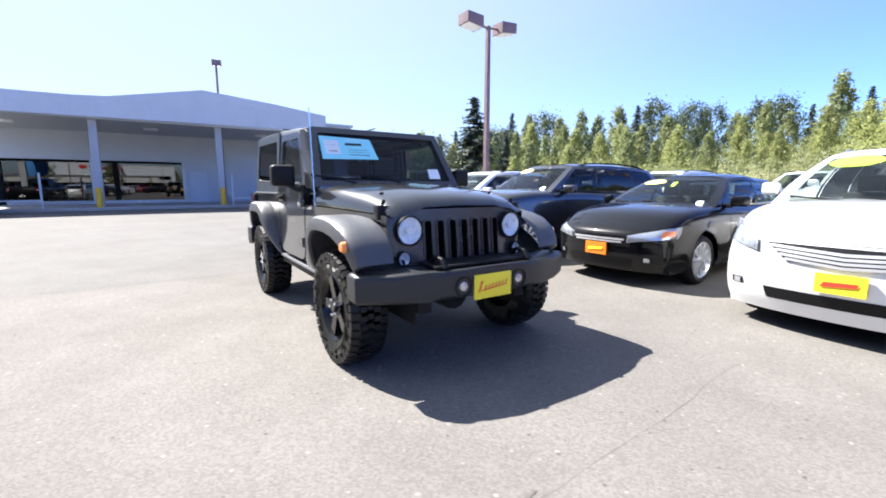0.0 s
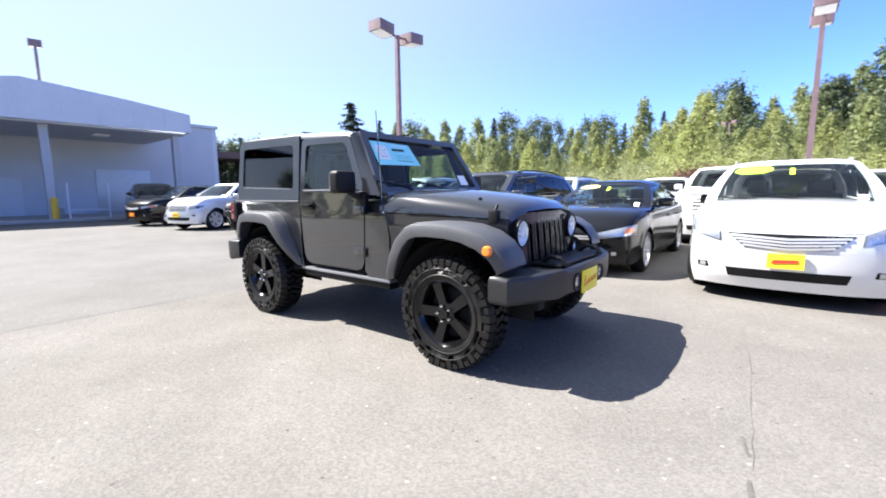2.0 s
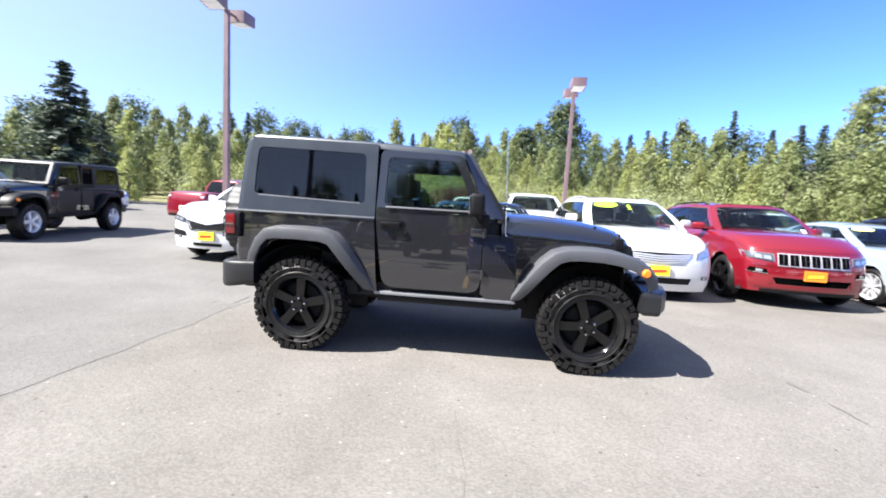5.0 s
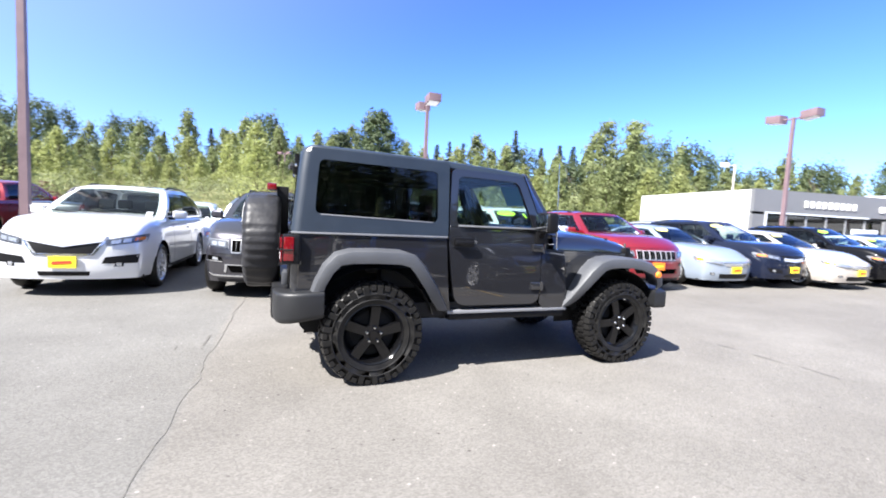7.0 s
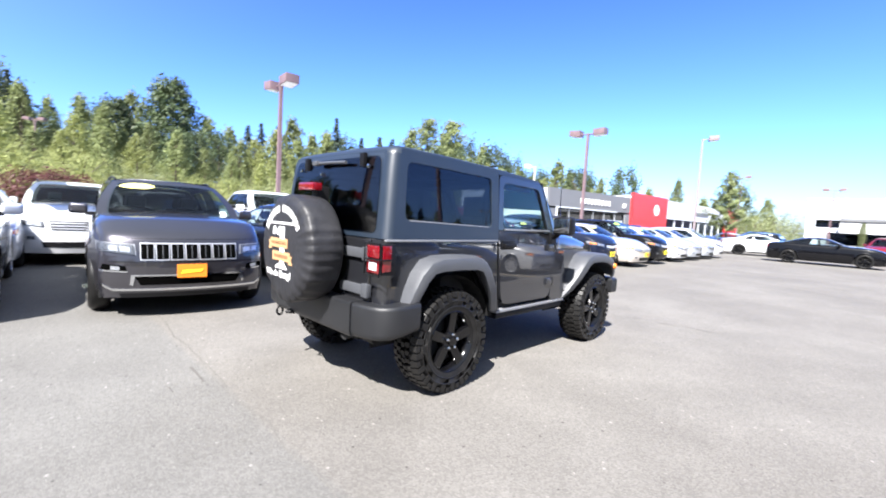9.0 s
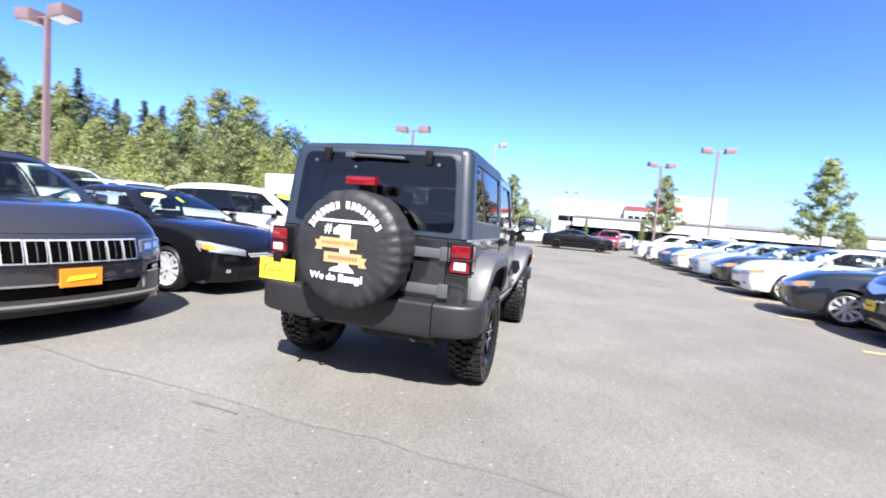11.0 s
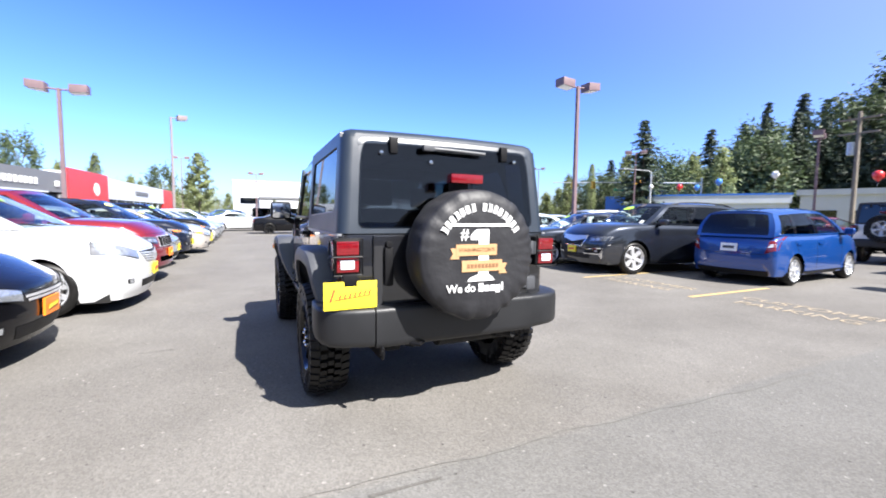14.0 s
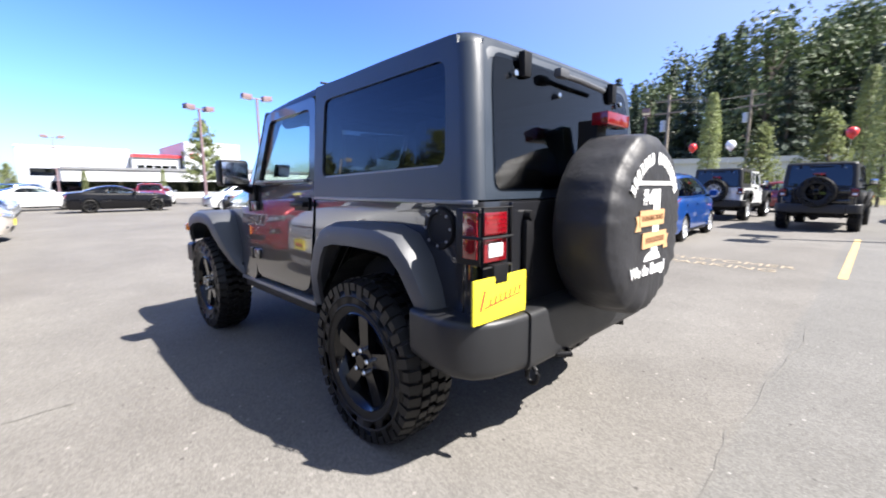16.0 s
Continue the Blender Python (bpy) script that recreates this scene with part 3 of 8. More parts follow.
for i, (y0, y1, h, x) in enumerate(((-44, -30, 4.2, 74), (-62, -47, 3.6, 64))):
    b = thing("low_building", "low pale commercial building far across the street", "building", "far buildings")
    slab("wall", b, LGREY if i else WHITE, x, x + 12, y, y1, 0, h)
    slab("roof_edge", b, GREY, x - 0.2, x + 12, y, y1, h, h + 0.3)
    slab("window_band", b, SHOPGLASS, x - 0.06, x - 0.02, y + 1, y1 - 1, 0.8, 2.2)

# southern street side: blue-edged hall and long white shed
BLUE = mat("blue_panel", (0.04, 0.16, 0.55), 0.4, var=0.06)
bh = thing("blue_edged_hall", "white hall with a blue roof band across the street", "building", "", pose(33, -45.6, 0, 0, 0, -148))
slab("wall", bh, WHITE, 0, 13.8, 0, 8, 0, 3.1)
slab("roof_band", bh, WHITE, -0.3, 14.0, -0.3, 8.2, 3.1, 4.02)
slab("roof_cap", bh, BLUE, -0.35, 14.05, -0.35, 8.25, 4.02, 4.22)
slab("end_wing", bh, BLUE, -5.4, -0.36, -0.1, 7.0, 0, 4.1)
ws_ = thing("white_shed", "long white low shed among trees across the street", "building", "", pose(20.5, -53.3, 0, 0, 0, -161))
# pale grey instead of white paints in the shade on its north face
slab("wall", ws_, LGREY, 0, 40, 0, 8, 0, 3.9)
slab("roof_edge", ws_, LGREY, -0.3, 40.3, -0.3, 8.3, 3.9, 4.5)
for i in range(12):
    slab("window_pane", ws_, SHOPGLASS, 1 + i * 3.2, 3 + i * 3.2, -0.04, 0.0, 1.0, 2.3)


# ---- lot lamps ----
def lot_lamp(x, y, h, turn, heads=2, label="mauve-brown steel lot lamp with two box heads", coat=None):
    coat = coat or POLE
    e = thing("lot_lamp", label, "street lamp", "lot lamps", pose(x, y, 0, 0, 0, turn))
    bm = bmesh.new()
    lathe(bm, [(0.0, 0.0), (0.30, 0.0), (0.30, 0.62), (0.27, 0.66), (0.0, 0.66)], 20, "z")
    part("footing", bm, CONCRETE, e)
    bm = bmesh.new()
    rows = [[(s * w, t * w, z) for s, t in ((1, 1), (-1, 1), (-1, -1), (1, -1))] for z, w in ((0.66, 0.075), (h, 0.058))]
    vs = grid(bm, rows, closed=True)
    bm.faces.new(vs[-1])
    box(bm, -0.16, 0.16, -0.16, 0.16, 0.66, 0.69)
    part("pole", bm, coat, e)
    for s in (1, -1)[:heads]:
        bm = bmesh.new()
        tube(bm, [(0, 0, h - 0.06), (0, s * 0.42, h - 0.02)], 0.035)
        part("arm", bm, coat, e)
        bm = bmesh.new()
        prism(bm, [(s * 0.38, h - 0.17), (s * 0.98, h - 0.10), (s * 0.98, h + 0.20), (s * 0.38, h + 0.16)], "x", -0.26, 0.26, 0.012)
        hd = part("head", bm, coat, e)
        bm = bmesh.new()
        prism(bm, [(s * 0.42, h - 0.178), (s * 0.94, h - 0.115), (s * 0.94, h - 0.108), (s * 0.42, h - 0.168)], "x", -0.22, 0.22)
        part("lens", bm, LAMP_WHITE, hd)
    return e


for x, y, h, tr in ((-6.96, 7.25, 6.25, 0), (3.64, 13.28, 6.1, 0), (18.13, 7.86, 6.3, 0), (9.51, -11.51, 6.75, 0), (27.8, -10.1, 7.4, 0), (-6.2, -12.6, 6.4, 0), (61.4, 8.3, 8.6, 5),
                    (58.3, -0.6, 6.7, 2), (31.0, -7.3, 6.8, 15), (51.0, -42, 9.0, -37), (25, -33.3, 7.6, -48), (9.3, -30.4, 6.4, 20), (-2, 58, 5.5, 50)):
    o = lot_lamp(x, y, h, tr)
    o.location.z = rise(x, y) - (0.02 if rise(x, y) > 0.01 else 0)
o = lot_lamp(-25.9, 1.7, 8.75, 80, 1, "slender pale lamp with one flat head above the canopy")
o = lot_lamp(31.03, 5.6, 8.0, 200, 1, "tall mauve-grey lot lamp with one flat head", mat("pale_pole_paint", (0.20, 0.165, 0.175), 0.5, var=0.1))
o = lot_lamp(31.8, 19.9, 6.75, 30, 1, "pale lamp with one flat head before the grey showroom", mat("bleached_pole_paint", (0.46, 0.43, 0.40), 0.55, var=0.1))


# ---- wheels ----
WHEELS = {}


def wheel_meshes(r, w, spokes, rim_r, style):
    """The tyre and rim of a road wheel, its axle along y with the outer face towards -y."""
    key = (r, w, spokes, rim_r, style)
    if key in WHEELS:
        return WHEELS[key]
    h = w / 2
    bm = bmesh.new()
    prof = [(rim_r - 0.01, h - 0.02), (rim_r + 0.02, h - 0.004), ((rim_r + r) / 2, h), (r - 0.045, h - 0.004), (r - 0.022, h - 0.018), (r - 0.008, h - 0.042), (r, h - 0.075),
            (r, -h + 0.075), (r - 0.008, -h + 0.042), (r - 0.022, -h + 0.018), (r - 0.045, -h + 0.004), ((rim_r + r) / 2, -h), (rim_r + 0.02, -h + 0.004), (rim_r - 0.01, -h + 0.02)]
    lathe(bm, prof, 36)
    casing = list(bm.verts)
    joined = set(casing)

    def mould_on():
        """Web the newest block to the casing from within, so that the tyre is one moulding."""
        low = sorted((v for v in bm.verts if v not in joined), key=lambda v: round(v.co.x ** 2 + v.co.z ** 2, 5))[:2]
        mid = (low[0].co + low[1].co) / 2
        bm.faces.new((low[0], low[1], min(casing, key=lambda v: (v.co - mid).length_squared)))
        joined.update(bm.verts)

    if style == "offroad":
        # rows of tread blocks and shoulder lugs
        n = 42
        for i in range(n):
            for row, (y, sx, sy, out) in enumerate(((-h + 0.028, 0.042, 0.060, 0.009), (-0.047, 0.034, 0.044, 0.009), (0.0, 0.034, 0.038, 0.009), (0.047, 0.034, 0.044, 0.009), (h - 0.028, 0.042, 0.060, 0.009))):
                if row in (0, 4) and (i + (row == 4)) % 2:
                    sy2, yy = sy * 0.8, y
                else:
                    sy2, yy = sy, y
                a = 2 * math.pi * (i + 0.5 * (row % 2) + 0.2 * math.sin(row * 2.1)) / n
                m = Matrix.Rotation(-a, 4, "Y")
                side = -1 if row == 0 else 1 if row == 4 else 0
                bx = bmesh.new()
                box(bx, -sx / 2, sx / 2, yy - sy2 / 2, yy + sy2 / 2, r - 0.03, r + out - (0.004 if side else 0))
                if side:
                    for v in bx.verts:
                        if v.co.y * side > h - 0.02:
                            v.co.z -= 0.016
                            v.co.y = side * (h + 0.004)
                        if i % 2 == 0 and v.co.y * side > h - 0.02 and v.co.z < r - 0.03:
                            v.co.z -= 0.03
                bx.transform(m)
                me = bpy.data.meshes.new("t")
                bx.to_mesh(me)
                bm.from_mesh(me)
                bpy.data.meshes.remove(me)
                bx.free()
                mould_on()
        for k, rr in ((0, r - 0.075), (1, r - 0.12)):
            lathe(bm, [(rr - 0.006, -h - 0.001), (rr, -h - 0.005), (rr + 0.006, -h - 0.001)], 40)
            mould_on()
    tyre = bpy.data.meshes.new("tyre")
    bmesh.ops.recalc_face_normals(bm, faces=bm.faces)
    bm.to_mesh(tyre)
    bm.free()
    bm = bmesh.new()
    # barrel and lip
    lathe(bm, [(rim_r - 0.012, h - 0.03), (rim_r - 0.03, h - 0.05), (rim_r - 0.045, 0.0), (rim_r - 0.03, -h + 0.05), (rim_r - 0.012, -h + 0.022), (rim_r, -h + 0.008), (rim_r + 0.006, -h + 0.012), (rim_r, -h + 0.03)], 36)
    hub = 0.075 if style == "offroad" else 0.06
    lathe(bm, [(0.0, -h + 0.012), (hub * 0.45, -h + 0.012), (hub * 0.5, -h + 0.03), (hub, -h + 0.034), (hub + 0.01, -h + 0.06), (hub, 0.0)], 20)
    for i in range(spokes):
        a = 2 * math.pi * (i + 0.25) / spokes
        m = Matrix.Rotation(a, 4, "Y")
        wi, wo = (0.033, 0.038) if style == "offroad" else (0.020, 0.026) if spokes > 6 else (0.032, 0.045)
        pts = [(hub - 0.015, -wi), (rim_r - 0.012, -wo), (rim_r - 0.012, wo), (hub - 0.015, wi)]
        row = []
        for (x, z), y0, y1 in zip(pts, (0.036, 0.026, 0.026, 0.036), (0.075, 0.07, 0.07, 0.075)):
            row.append((Vector((x, -h + y0, z)), Vector((x, -h + y1, z * 1.25))))
        vs = [[bm.verts.new(m @ p) for p in pr] for pr in row]
        bm.faces.new([v[0] for v in vs])
        for k in range(4):
            bm.faces.new((vs[k][0], vs[k][1], vs[(k + 1) % 4][1], vs[(k + 1) % 4][0]))
    if style == "offroad":
        for i in range(5):
            a = 2 * math.pi * (i + 0.75) / 5
            lathe(bm, [(0.0, -h + 0.012), (0.011, -h + 0.014), (0.012, -h + 0.05)], 8, at=(0.055 * math.cos(a), 0, 0.055 * math.sin(a)))
    rim = bpy.data.meshes.new("rim")
    bmesh.ops.recalc_face_normals(bm, faces=bm.faces)
    bm.to_mesh(rim)
    bm.free()
    bm = bmesh.new()
    lathe(bm, [(0.0, -0.02), (rim_r * 0.72, -0.02), (rim_r * 0.72, 0.0), (rim_r * 0.98, 0.01), (rim_r * 0.98, 0.03), (0, 0.03)], 24)
    disc = bpy.data.meshes.new("brake_disc")
    bmesh.ops.recalc_face_normals(bm, faces=bm.faces)
    bm.to_mesh(disc)
    bm.free()
    for me in (tyre, rim, disc):
        me.polygons.foreach_set("use_smooth", [True] * len(me.polygons))
        me.set_sharp_from_angle(angle=radians(38))
    WHEELS[key] = tyre, rim, disc
    return WHEELS[key]


RIMS = {}


def wheel(parent, x, y, r, w, spokes, rim_r, style, rim_mat, turn=0.0, nuts=False):
    meshes = wheel_meshes(r, w, spokes, rim_r, style)
    e = new("wheel")
    e.parent = parent
    e.matrix_basis = pose(x, y, r, 0, turn, 0 if y < 0 else 180)
    # discs behind black rims are near-black, painting in the shade between spokes
    for nm, me, ma in zip(("tyre", "rim", "brake_disc"), meshes, (RUBBER, rim_mat, DARK if rim_mat is BLACKRIM else DISC)):
        key = (me.name, ma.name)
        if key not in RIMS:
            RIMS[key] = me.copy()
            RIMS[key].materials.append(ma)
        o = new(nm, RIMS[key])
        o.parent = e
        if nuts and nm == "rim":
            for i in range(5):
                a = 2 * math.pi * (i + 0.75) / 5
                if "nut" not in RIMS:
                    bm = bmesh.new()
                    lathe(bm, [(0.0, -w / 2 + 0.002), (0.008, -w / 2 + 0.004), (0.0125, -w / 2 + 0.012), (0.0125, -w / 2 + 0.04)], 8)
                    RIMS["nut"] = bpy.data.meshes.new("lug_nut")
                    bmesh.ops.recalc_face_normals(bm, faces=bm.faces)
                    bm.to_mesh(RIMS["nut"])
                    bm.free()
                    RIMS["nut"].materials.append(CHROME)
                c = new("lug_nut", RIMS["nut"])
                c.parent = o
                c.matrix_basis = Matrix.Translation((0.057 * math.cos(a), 0, 0.057 * math.sin(a)))
    return e


# ---- road cars ----
def lerp_at(pts, x):
    return float(np.interp(x, [p[0] for p in pts], [p[1] for p in pts]))


def patch(tree, corners, way, nu, nv, lift, thick=0.0):
    """A panel laid on a body: corners are pairs across the way (front or back: y, z; side: x, z)."""
    bm = bmesh.new()
    (a, b, c, d) = [Vector(p) for p in corners]
    rows = []
    for i in range(nv + 1):
        v = i / nv
        row = []
        for j in range(nu + 1):
            u = j / nu
            p = (1 - v) * ((1 - u) * a + u * b) + v * ((1 - u) * d + u * c)
            if way in ("front", "back"):
                s = 1 if way == "front" else -1
                hit = tree.ray_cast(Vector((6 * s, p.x, p.y)), Vector((-s, 0, 0)))
                q = hit[0] if hit[0] else None
                q = (q.x + s * lift, p.x, p.y) if q else None
            else:
                s = 1 if way == "left" else -1
                hit = tree.ray_cast(Vector((p.x, 6 * s, p.y)), Vector((0, -s, 0)))
                q = (p.x, hit[0].y + s * lift, p.y) if hit[0] else None
            row.append(q)
        rows.append(row)
    flat = [q for r in rows for q in r if q]
    if not flat:
        return None
    if way in ("front", "back"):
        # a panel wraps round the corner but never runs away over the bonnet
        s = 1 if way == "front" else -1
        lead = max(s * q[0] for q in flat)
        rows = [[(s * max(s * q[0], lead - 0.42), q[1], q[2]) if q else None for q in r] for r in rows]
        flat = [q for r in rows for q in r if q]
    for r in rows:
        for k, q in enumerate(r):
            if q is None:
                near = [w for w in r if w]
                r[k] = near[0] if near else flat[0]
    grid(bm, rows)
    if thick:
        ax = Vector((-1 if way == "front" else 1 if way == "back" else 0, -1 if way == "left" else 1 if way == "right" else 0, 0))
        res = bmesh.ops.extrude_face_region(bm, geom=list(bm.faces))
        for v in res["geom"]:
            if isinstance(v, bmesh.types.BMVert):
                v.co += ax * thick
    return bm


KINDS = {
    # L, W, H, wheelbase, front overhang, wheel radius; cowl x, z; screen top x; roof rear x; rear foot x, z; nose z; tail z; belt z
    "sedan": dict(L=4.62, W=1.80, H=1.46, wb=2.68, fo=0.95, r=0.325, cowl=(0.95, 1.00), top=0.18, rear=-0.95, foot=(-1.70, 1.02), nose=0.745, tail=1.00, belt=0.95, win=((0.05, 0.46), (0.50, 0.82))),
    "coupe": dict(L=4.95, W=1.92, H=1.44, wb=2.95, fo=0.95, r=0.36, cowl=(0.80, 1.04), top=0.05, rear=-0.95, foot=(-1.75, 1.08), nose=0.86, tail=1.04, belt=1.00, win=((0.06, 0.58), (0.63, 0.82))),
    "suv": dict(L=4.80, W=1.93, H=1.72, wb=2.90, fo=0.84, r=0.375, cowl=(0.98, 1.18), top=0.28, rear=-1.90, foot=(-2.24, 1.14), nose=1.02, tail=1.12, belt=1.10, win=((0.045, 0.36), (0.39, 0.65), (0.69, 0.92))),
    "crossover": dict(L=4.62, W=1.84, H=1.67, wb=2.66, fo=0.93, r=0.355, cowl=(0.98, 1.12), top=0.20, rear=-1.65, foot=(-2.12, 1.10), nose=0.985, tail=1.06, belt=1.05, win=((0.05, 0.38), (0.41, 0.68), (0.72, 0.91))),
    "minivan": dict(L=5.08, W=1.98, H=1.70, wb=3.03, fo=0.98, r=0.35, cowl=(1.35, 1.10), top=0.45, rear=-2.10, foot=(-2.40, 1.12), nose=0.90, tail=1.08, belt=1.05, win=((0.05, 0.34), (0.37, 0.65), (0.69, 0.94))),
    "hatch": dict(L=4.0, W=1.72, H=1.57, wb=2.45, fo=0.80, r=0.30, cowl=(1.05, 1.02), top=0.25, rear=-1.70, foot=(-1.91, 1.0), nose=0.80, tail=0.98, belt=0.96, win=((0.06, 0.42), (0.46, 0.73), (0.77, 0.93))),
    "pickup": dict(L=5.80, W=2.00, H=1.88, wb=3.55, fo=0.98, r=0.40, cowl=(1.25, 1.30), top=0.65, rear=-0.75, foot=(-0.95, 1.22), nose=1.16, tail=1.22, belt=1.22, win=((0.06, 0.48), (0.53, 0.93))),
}
WHITE_C, BLACK_C, GREY_C, RED_C, SILVER_C, BLUE_C, NAVY_C, BEIGE_C, DKBLUE_C = (0.72, 0.73, 0.74), (0.0035, 0.0035, 0.0045), (0.046, 0.044, 0.052), (0.19, 0.005, 0.013), (0.38, 0.41, 0.45), (0.004, 0.052, 0.24), (0.008, 0.011, 0.024), (0.48, 0.44, 0.40), (0.015, 0.05, 0.13)
PLATINUM = (0.28, 0.33, 0.40)
SLATE_C = (0.023, 0.027, 0.038)
PILLAR = mat("gloss_black_pillar", (0.004, 0.004, 0.005), 0.12, var=0.1)
PAINTS = {}
FACES = {
    # grille: half width low and high, z low and high, bars; lamps: y in, y out, z in low/high, z out low/high; plate z; intake: half width, z low, z high; fog y, z
    "sedan": dict(gr=(0.36, 0.44, 0.54, 0.62, 2), hl=(0.44, 0.93, 0.560, 0.650, 0.625, 0.765), plate=0.46, it=(0.50, 0.25, 0.36), fog=(0.70, 0.36), strip=False),
    "coupe": dict(gr=(0.52, 0.56, 0.60, 0.72, 1), hl=(0.58, 0.86, 0.62, 0.71, 0.62, 0.71), plate=0.45, it=(0.55, 0.26, 0.36), fog=(0.72, 0.36), strip=False),
    "suv": dict(gr=(0.46, 0.50, 0.69, 0.87, 3), hl=(0.56, 0.92, 0.74, 0.86, 0.78, 0.88), plate=0.555, it=(0.58, 0.36, 0.47), fog=(0.76, 0.54), strip=True),
    "crossover": dict(gr=(0.30, 0.47, 0.645, 0.835, 1), hl=(0.50, 0.93, 0.715, 0.805, 0.77, 0.885), plate=0.49, it=(0.30, 0.30, 0.36), fog=(0.66, 0.455), strip=False),
    "minivan": dict(gr=(0.36, 0.54, 0.63, 0.78, 4), hl=(0.58, 0.94, 0.68, 0.79, 0.77, 0.96), plate=0.50, it=(0.50, 0.29, 0.39), fog=(0.76, 0.40), strip=False),
    "hatch": dict(gr=(0.40, 0.46, 0.60, 0.70, 2), hl=(0.52, 0.88, 0.62, 0.74, 0.68, 0.84), plate=0.45, it=(0.50, 0.25, 0.36), fog=(0.70, 0.36), strip=False),
    "pickup": dict(gr=(0.48, 0.52, 0.80, 1.06, 3), hl=(0.60, 0.90, 0.86, 1.04, 0.86, 1.04), plate=0.56, it=(0.55, 0.36, 0.46), fog=(0.72, 0.52), strip=True),
}


def car(kind, colour, label, m, group="parked cars", plate=None, rim=ALLOY, spokes=10, screen=None, metal=0.3, tint=DUSK, grille="bars", tag=None, tweak=()):
    k = dict(KINDS[kind], **dict(tweak))
    F = FACES[kind]
    if kind == "sedan":
        tint = GLASS
    if colour not in PAINTS:
        PAINTS[colour] = paint("car_paint", colour, 0.7 if colour in (GREY_C, SLATE_C) else metal, 0.32)
        if colour in (BLACK_C, NAVY_C):
            bs = PAINTS[colour].node_tree.nodes["Principled BSDF"]
            bs.inputs["Coat IOR"].default_value, bs.inputs["Metallic"].default_value, bs.inputs["Specular IOR Level"].default_value = 1.36, 0.0, 0.05
    pm = PAINTS[colour]
    L, W, H, wb, r = k["L"], k["W"], k["H"], k["wb"], k["r"]
    hw, xf = W / 2, L / 2
    xfw = xf - k["fo"]
    xrw = xfw - wb
    cx, cz = k["cowl"]
    fx, fz = k["foot"]
    belt, nz, tz = k["belt"], k["nose"], k["tail"]
    big = kind in ("suv", "pickup", "crossover", "minivan")
    boxy = kind in ("suv", "crossover", "minivan", "hatch", "pickup")
    e = thing("pickup_truck" if kind == "pickup" else "minivan" if kind == "minivan" else "car", label, "truck" if kind == "pickup" else "van" if kind == "minivan" else "car", group, m)
    hood = xf - cx
    top = [(-xf, tz - 0.06), (-xf + 0.05, tz - 0.02), (-xf + 0.2, tz), (fx, fz), ((fx + cx) / 2, max(belt, (cz + fz) / 2 - 0.02)), (cx - 0.1, cz), (cx + 0.1, cz - 0.012), (cx + hood * 0.3, cz - (cz - nz) * 0.12), (cx + hood * 0.55, cz - (cz - nz) * 0.30),
           (cx + hood * 0.78, nz + (cz - nz) * 0.42), (xf - 0.16, nz + 0.02), (xf - 0.06, nz - 0.025), (xf, nz - 0.07)]
    R = r + 0.05
    dense = math.hypot(m.translation.x, m.translation.y) < 14
    xs = set(np.linspace(-xf, xf, 60 if dense else 30))
    for c in (xfw, xrw):
        xs -= {x for x in xs if abs(x - c) < R + 0.05}
        xs |= {c + R * math.cos(a) for a in np.linspace(0, math.pi, 15)} | {c - R - 0.035, c + R + 0.035}
    xs = sorted(xs | {-xf + 0.04, -xf + 0.12, xf - 0.04, xf - 0.1})
    lev = (0.0, 0.08, 0.13, 0.17, 0.40, 0.60, 0.70, 0.74, 0.88, 0.96, 1.0)
    wid = (0.945, 0.968, 0.975, 0.985, 1.0, 0.996, 0.992, 0.980, 0.968, 0.945, 0.90)
    if dense:
        fine = (0.0, 0.06, 0.11, 0.15, 0.19, 0.27, 0.35, 0.43, 0.51, 0.59, 0.66, 0.71, 0.75, 0.81, 0.87, 0.92, 0.965, 1.0)
        lev, wid = fine, [lerp_at(list(zip(lev, wid)), a) for a in fine]
    across = (0.84, 0.75, 0.66, 0.58, 0.44, 0.3, 0.15) if dense else (0.84, 0.66, 0.58, 0.3)

    def crown(x, f):
        """The bulge of the bonnet and boot over their edges, f of the half width out."""
        return lerp_at([(0.0, 0.045), (0.3, 0.042), (0.58, 0.032), (0.66, 0.020), (0.84, 0.012), (0.90, 0.0)], f) * min(1, 4 * (1 - abs(x) / xf) + 0.3)

    z0 = 0.17 if kind == "minivan" else 0.20 if not big else 0.25

    def width(x):
        u = max(0.0, (abs(x) / xf - 0.55) / 0.45)
        return hw * (1 - (0.10 if x > 0 else 0.07) * u ** 2)

    def bent(x, y, z):
        s = 1 if x > 0 else -1
        u = max(0.0, (abs(x) / xf - 0.60) / 0.40)
        v = max(0.0, (abs(x) / xf - 0.80) / 0.20)
        b = (0.27 if s > 0 else 0.14) * u * (min(1.0, abs(y) / hw) ** 2.6)
        q = 0.20 if (s > 0 and not big) else 0.13 if s > 0 else 0.07
        p = v * (q * max(0.0, (z - 0.58) / 0.42) ** 2 + 0.07 * max(0.0, (0.42 - z) / 0.22) ** 2)
        return (x - s * (b + p), y, z)

    bm = bmesh.new()
    rows = []
    for x in xs:
        zt, w = lerp_at(top, x), width(x)
        arch = 0
        for c in (xfw, xrw):
            if abs(x - c) <= R + 1e-6:
                arch = r + math.sqrt(max(0, R * R - (x - c) ** 2))
        right = []
        for a, f in zip(lev, wid):
            z, y = z0 + a * (zt - z0), w * f
            if z < arch:
                z, y = min(arch, zt - 0.05), w * 1.006
            right.append(bent(x, y, z))
        for f in across:
            right.append(bent(x, w * f, zt + crown(x, f)))
        rows.append(right + [bent(x, 0.0, zt + crown(x, 0.0))] + [(p[0], -p[1], p[2]) for p in right[::-1]])
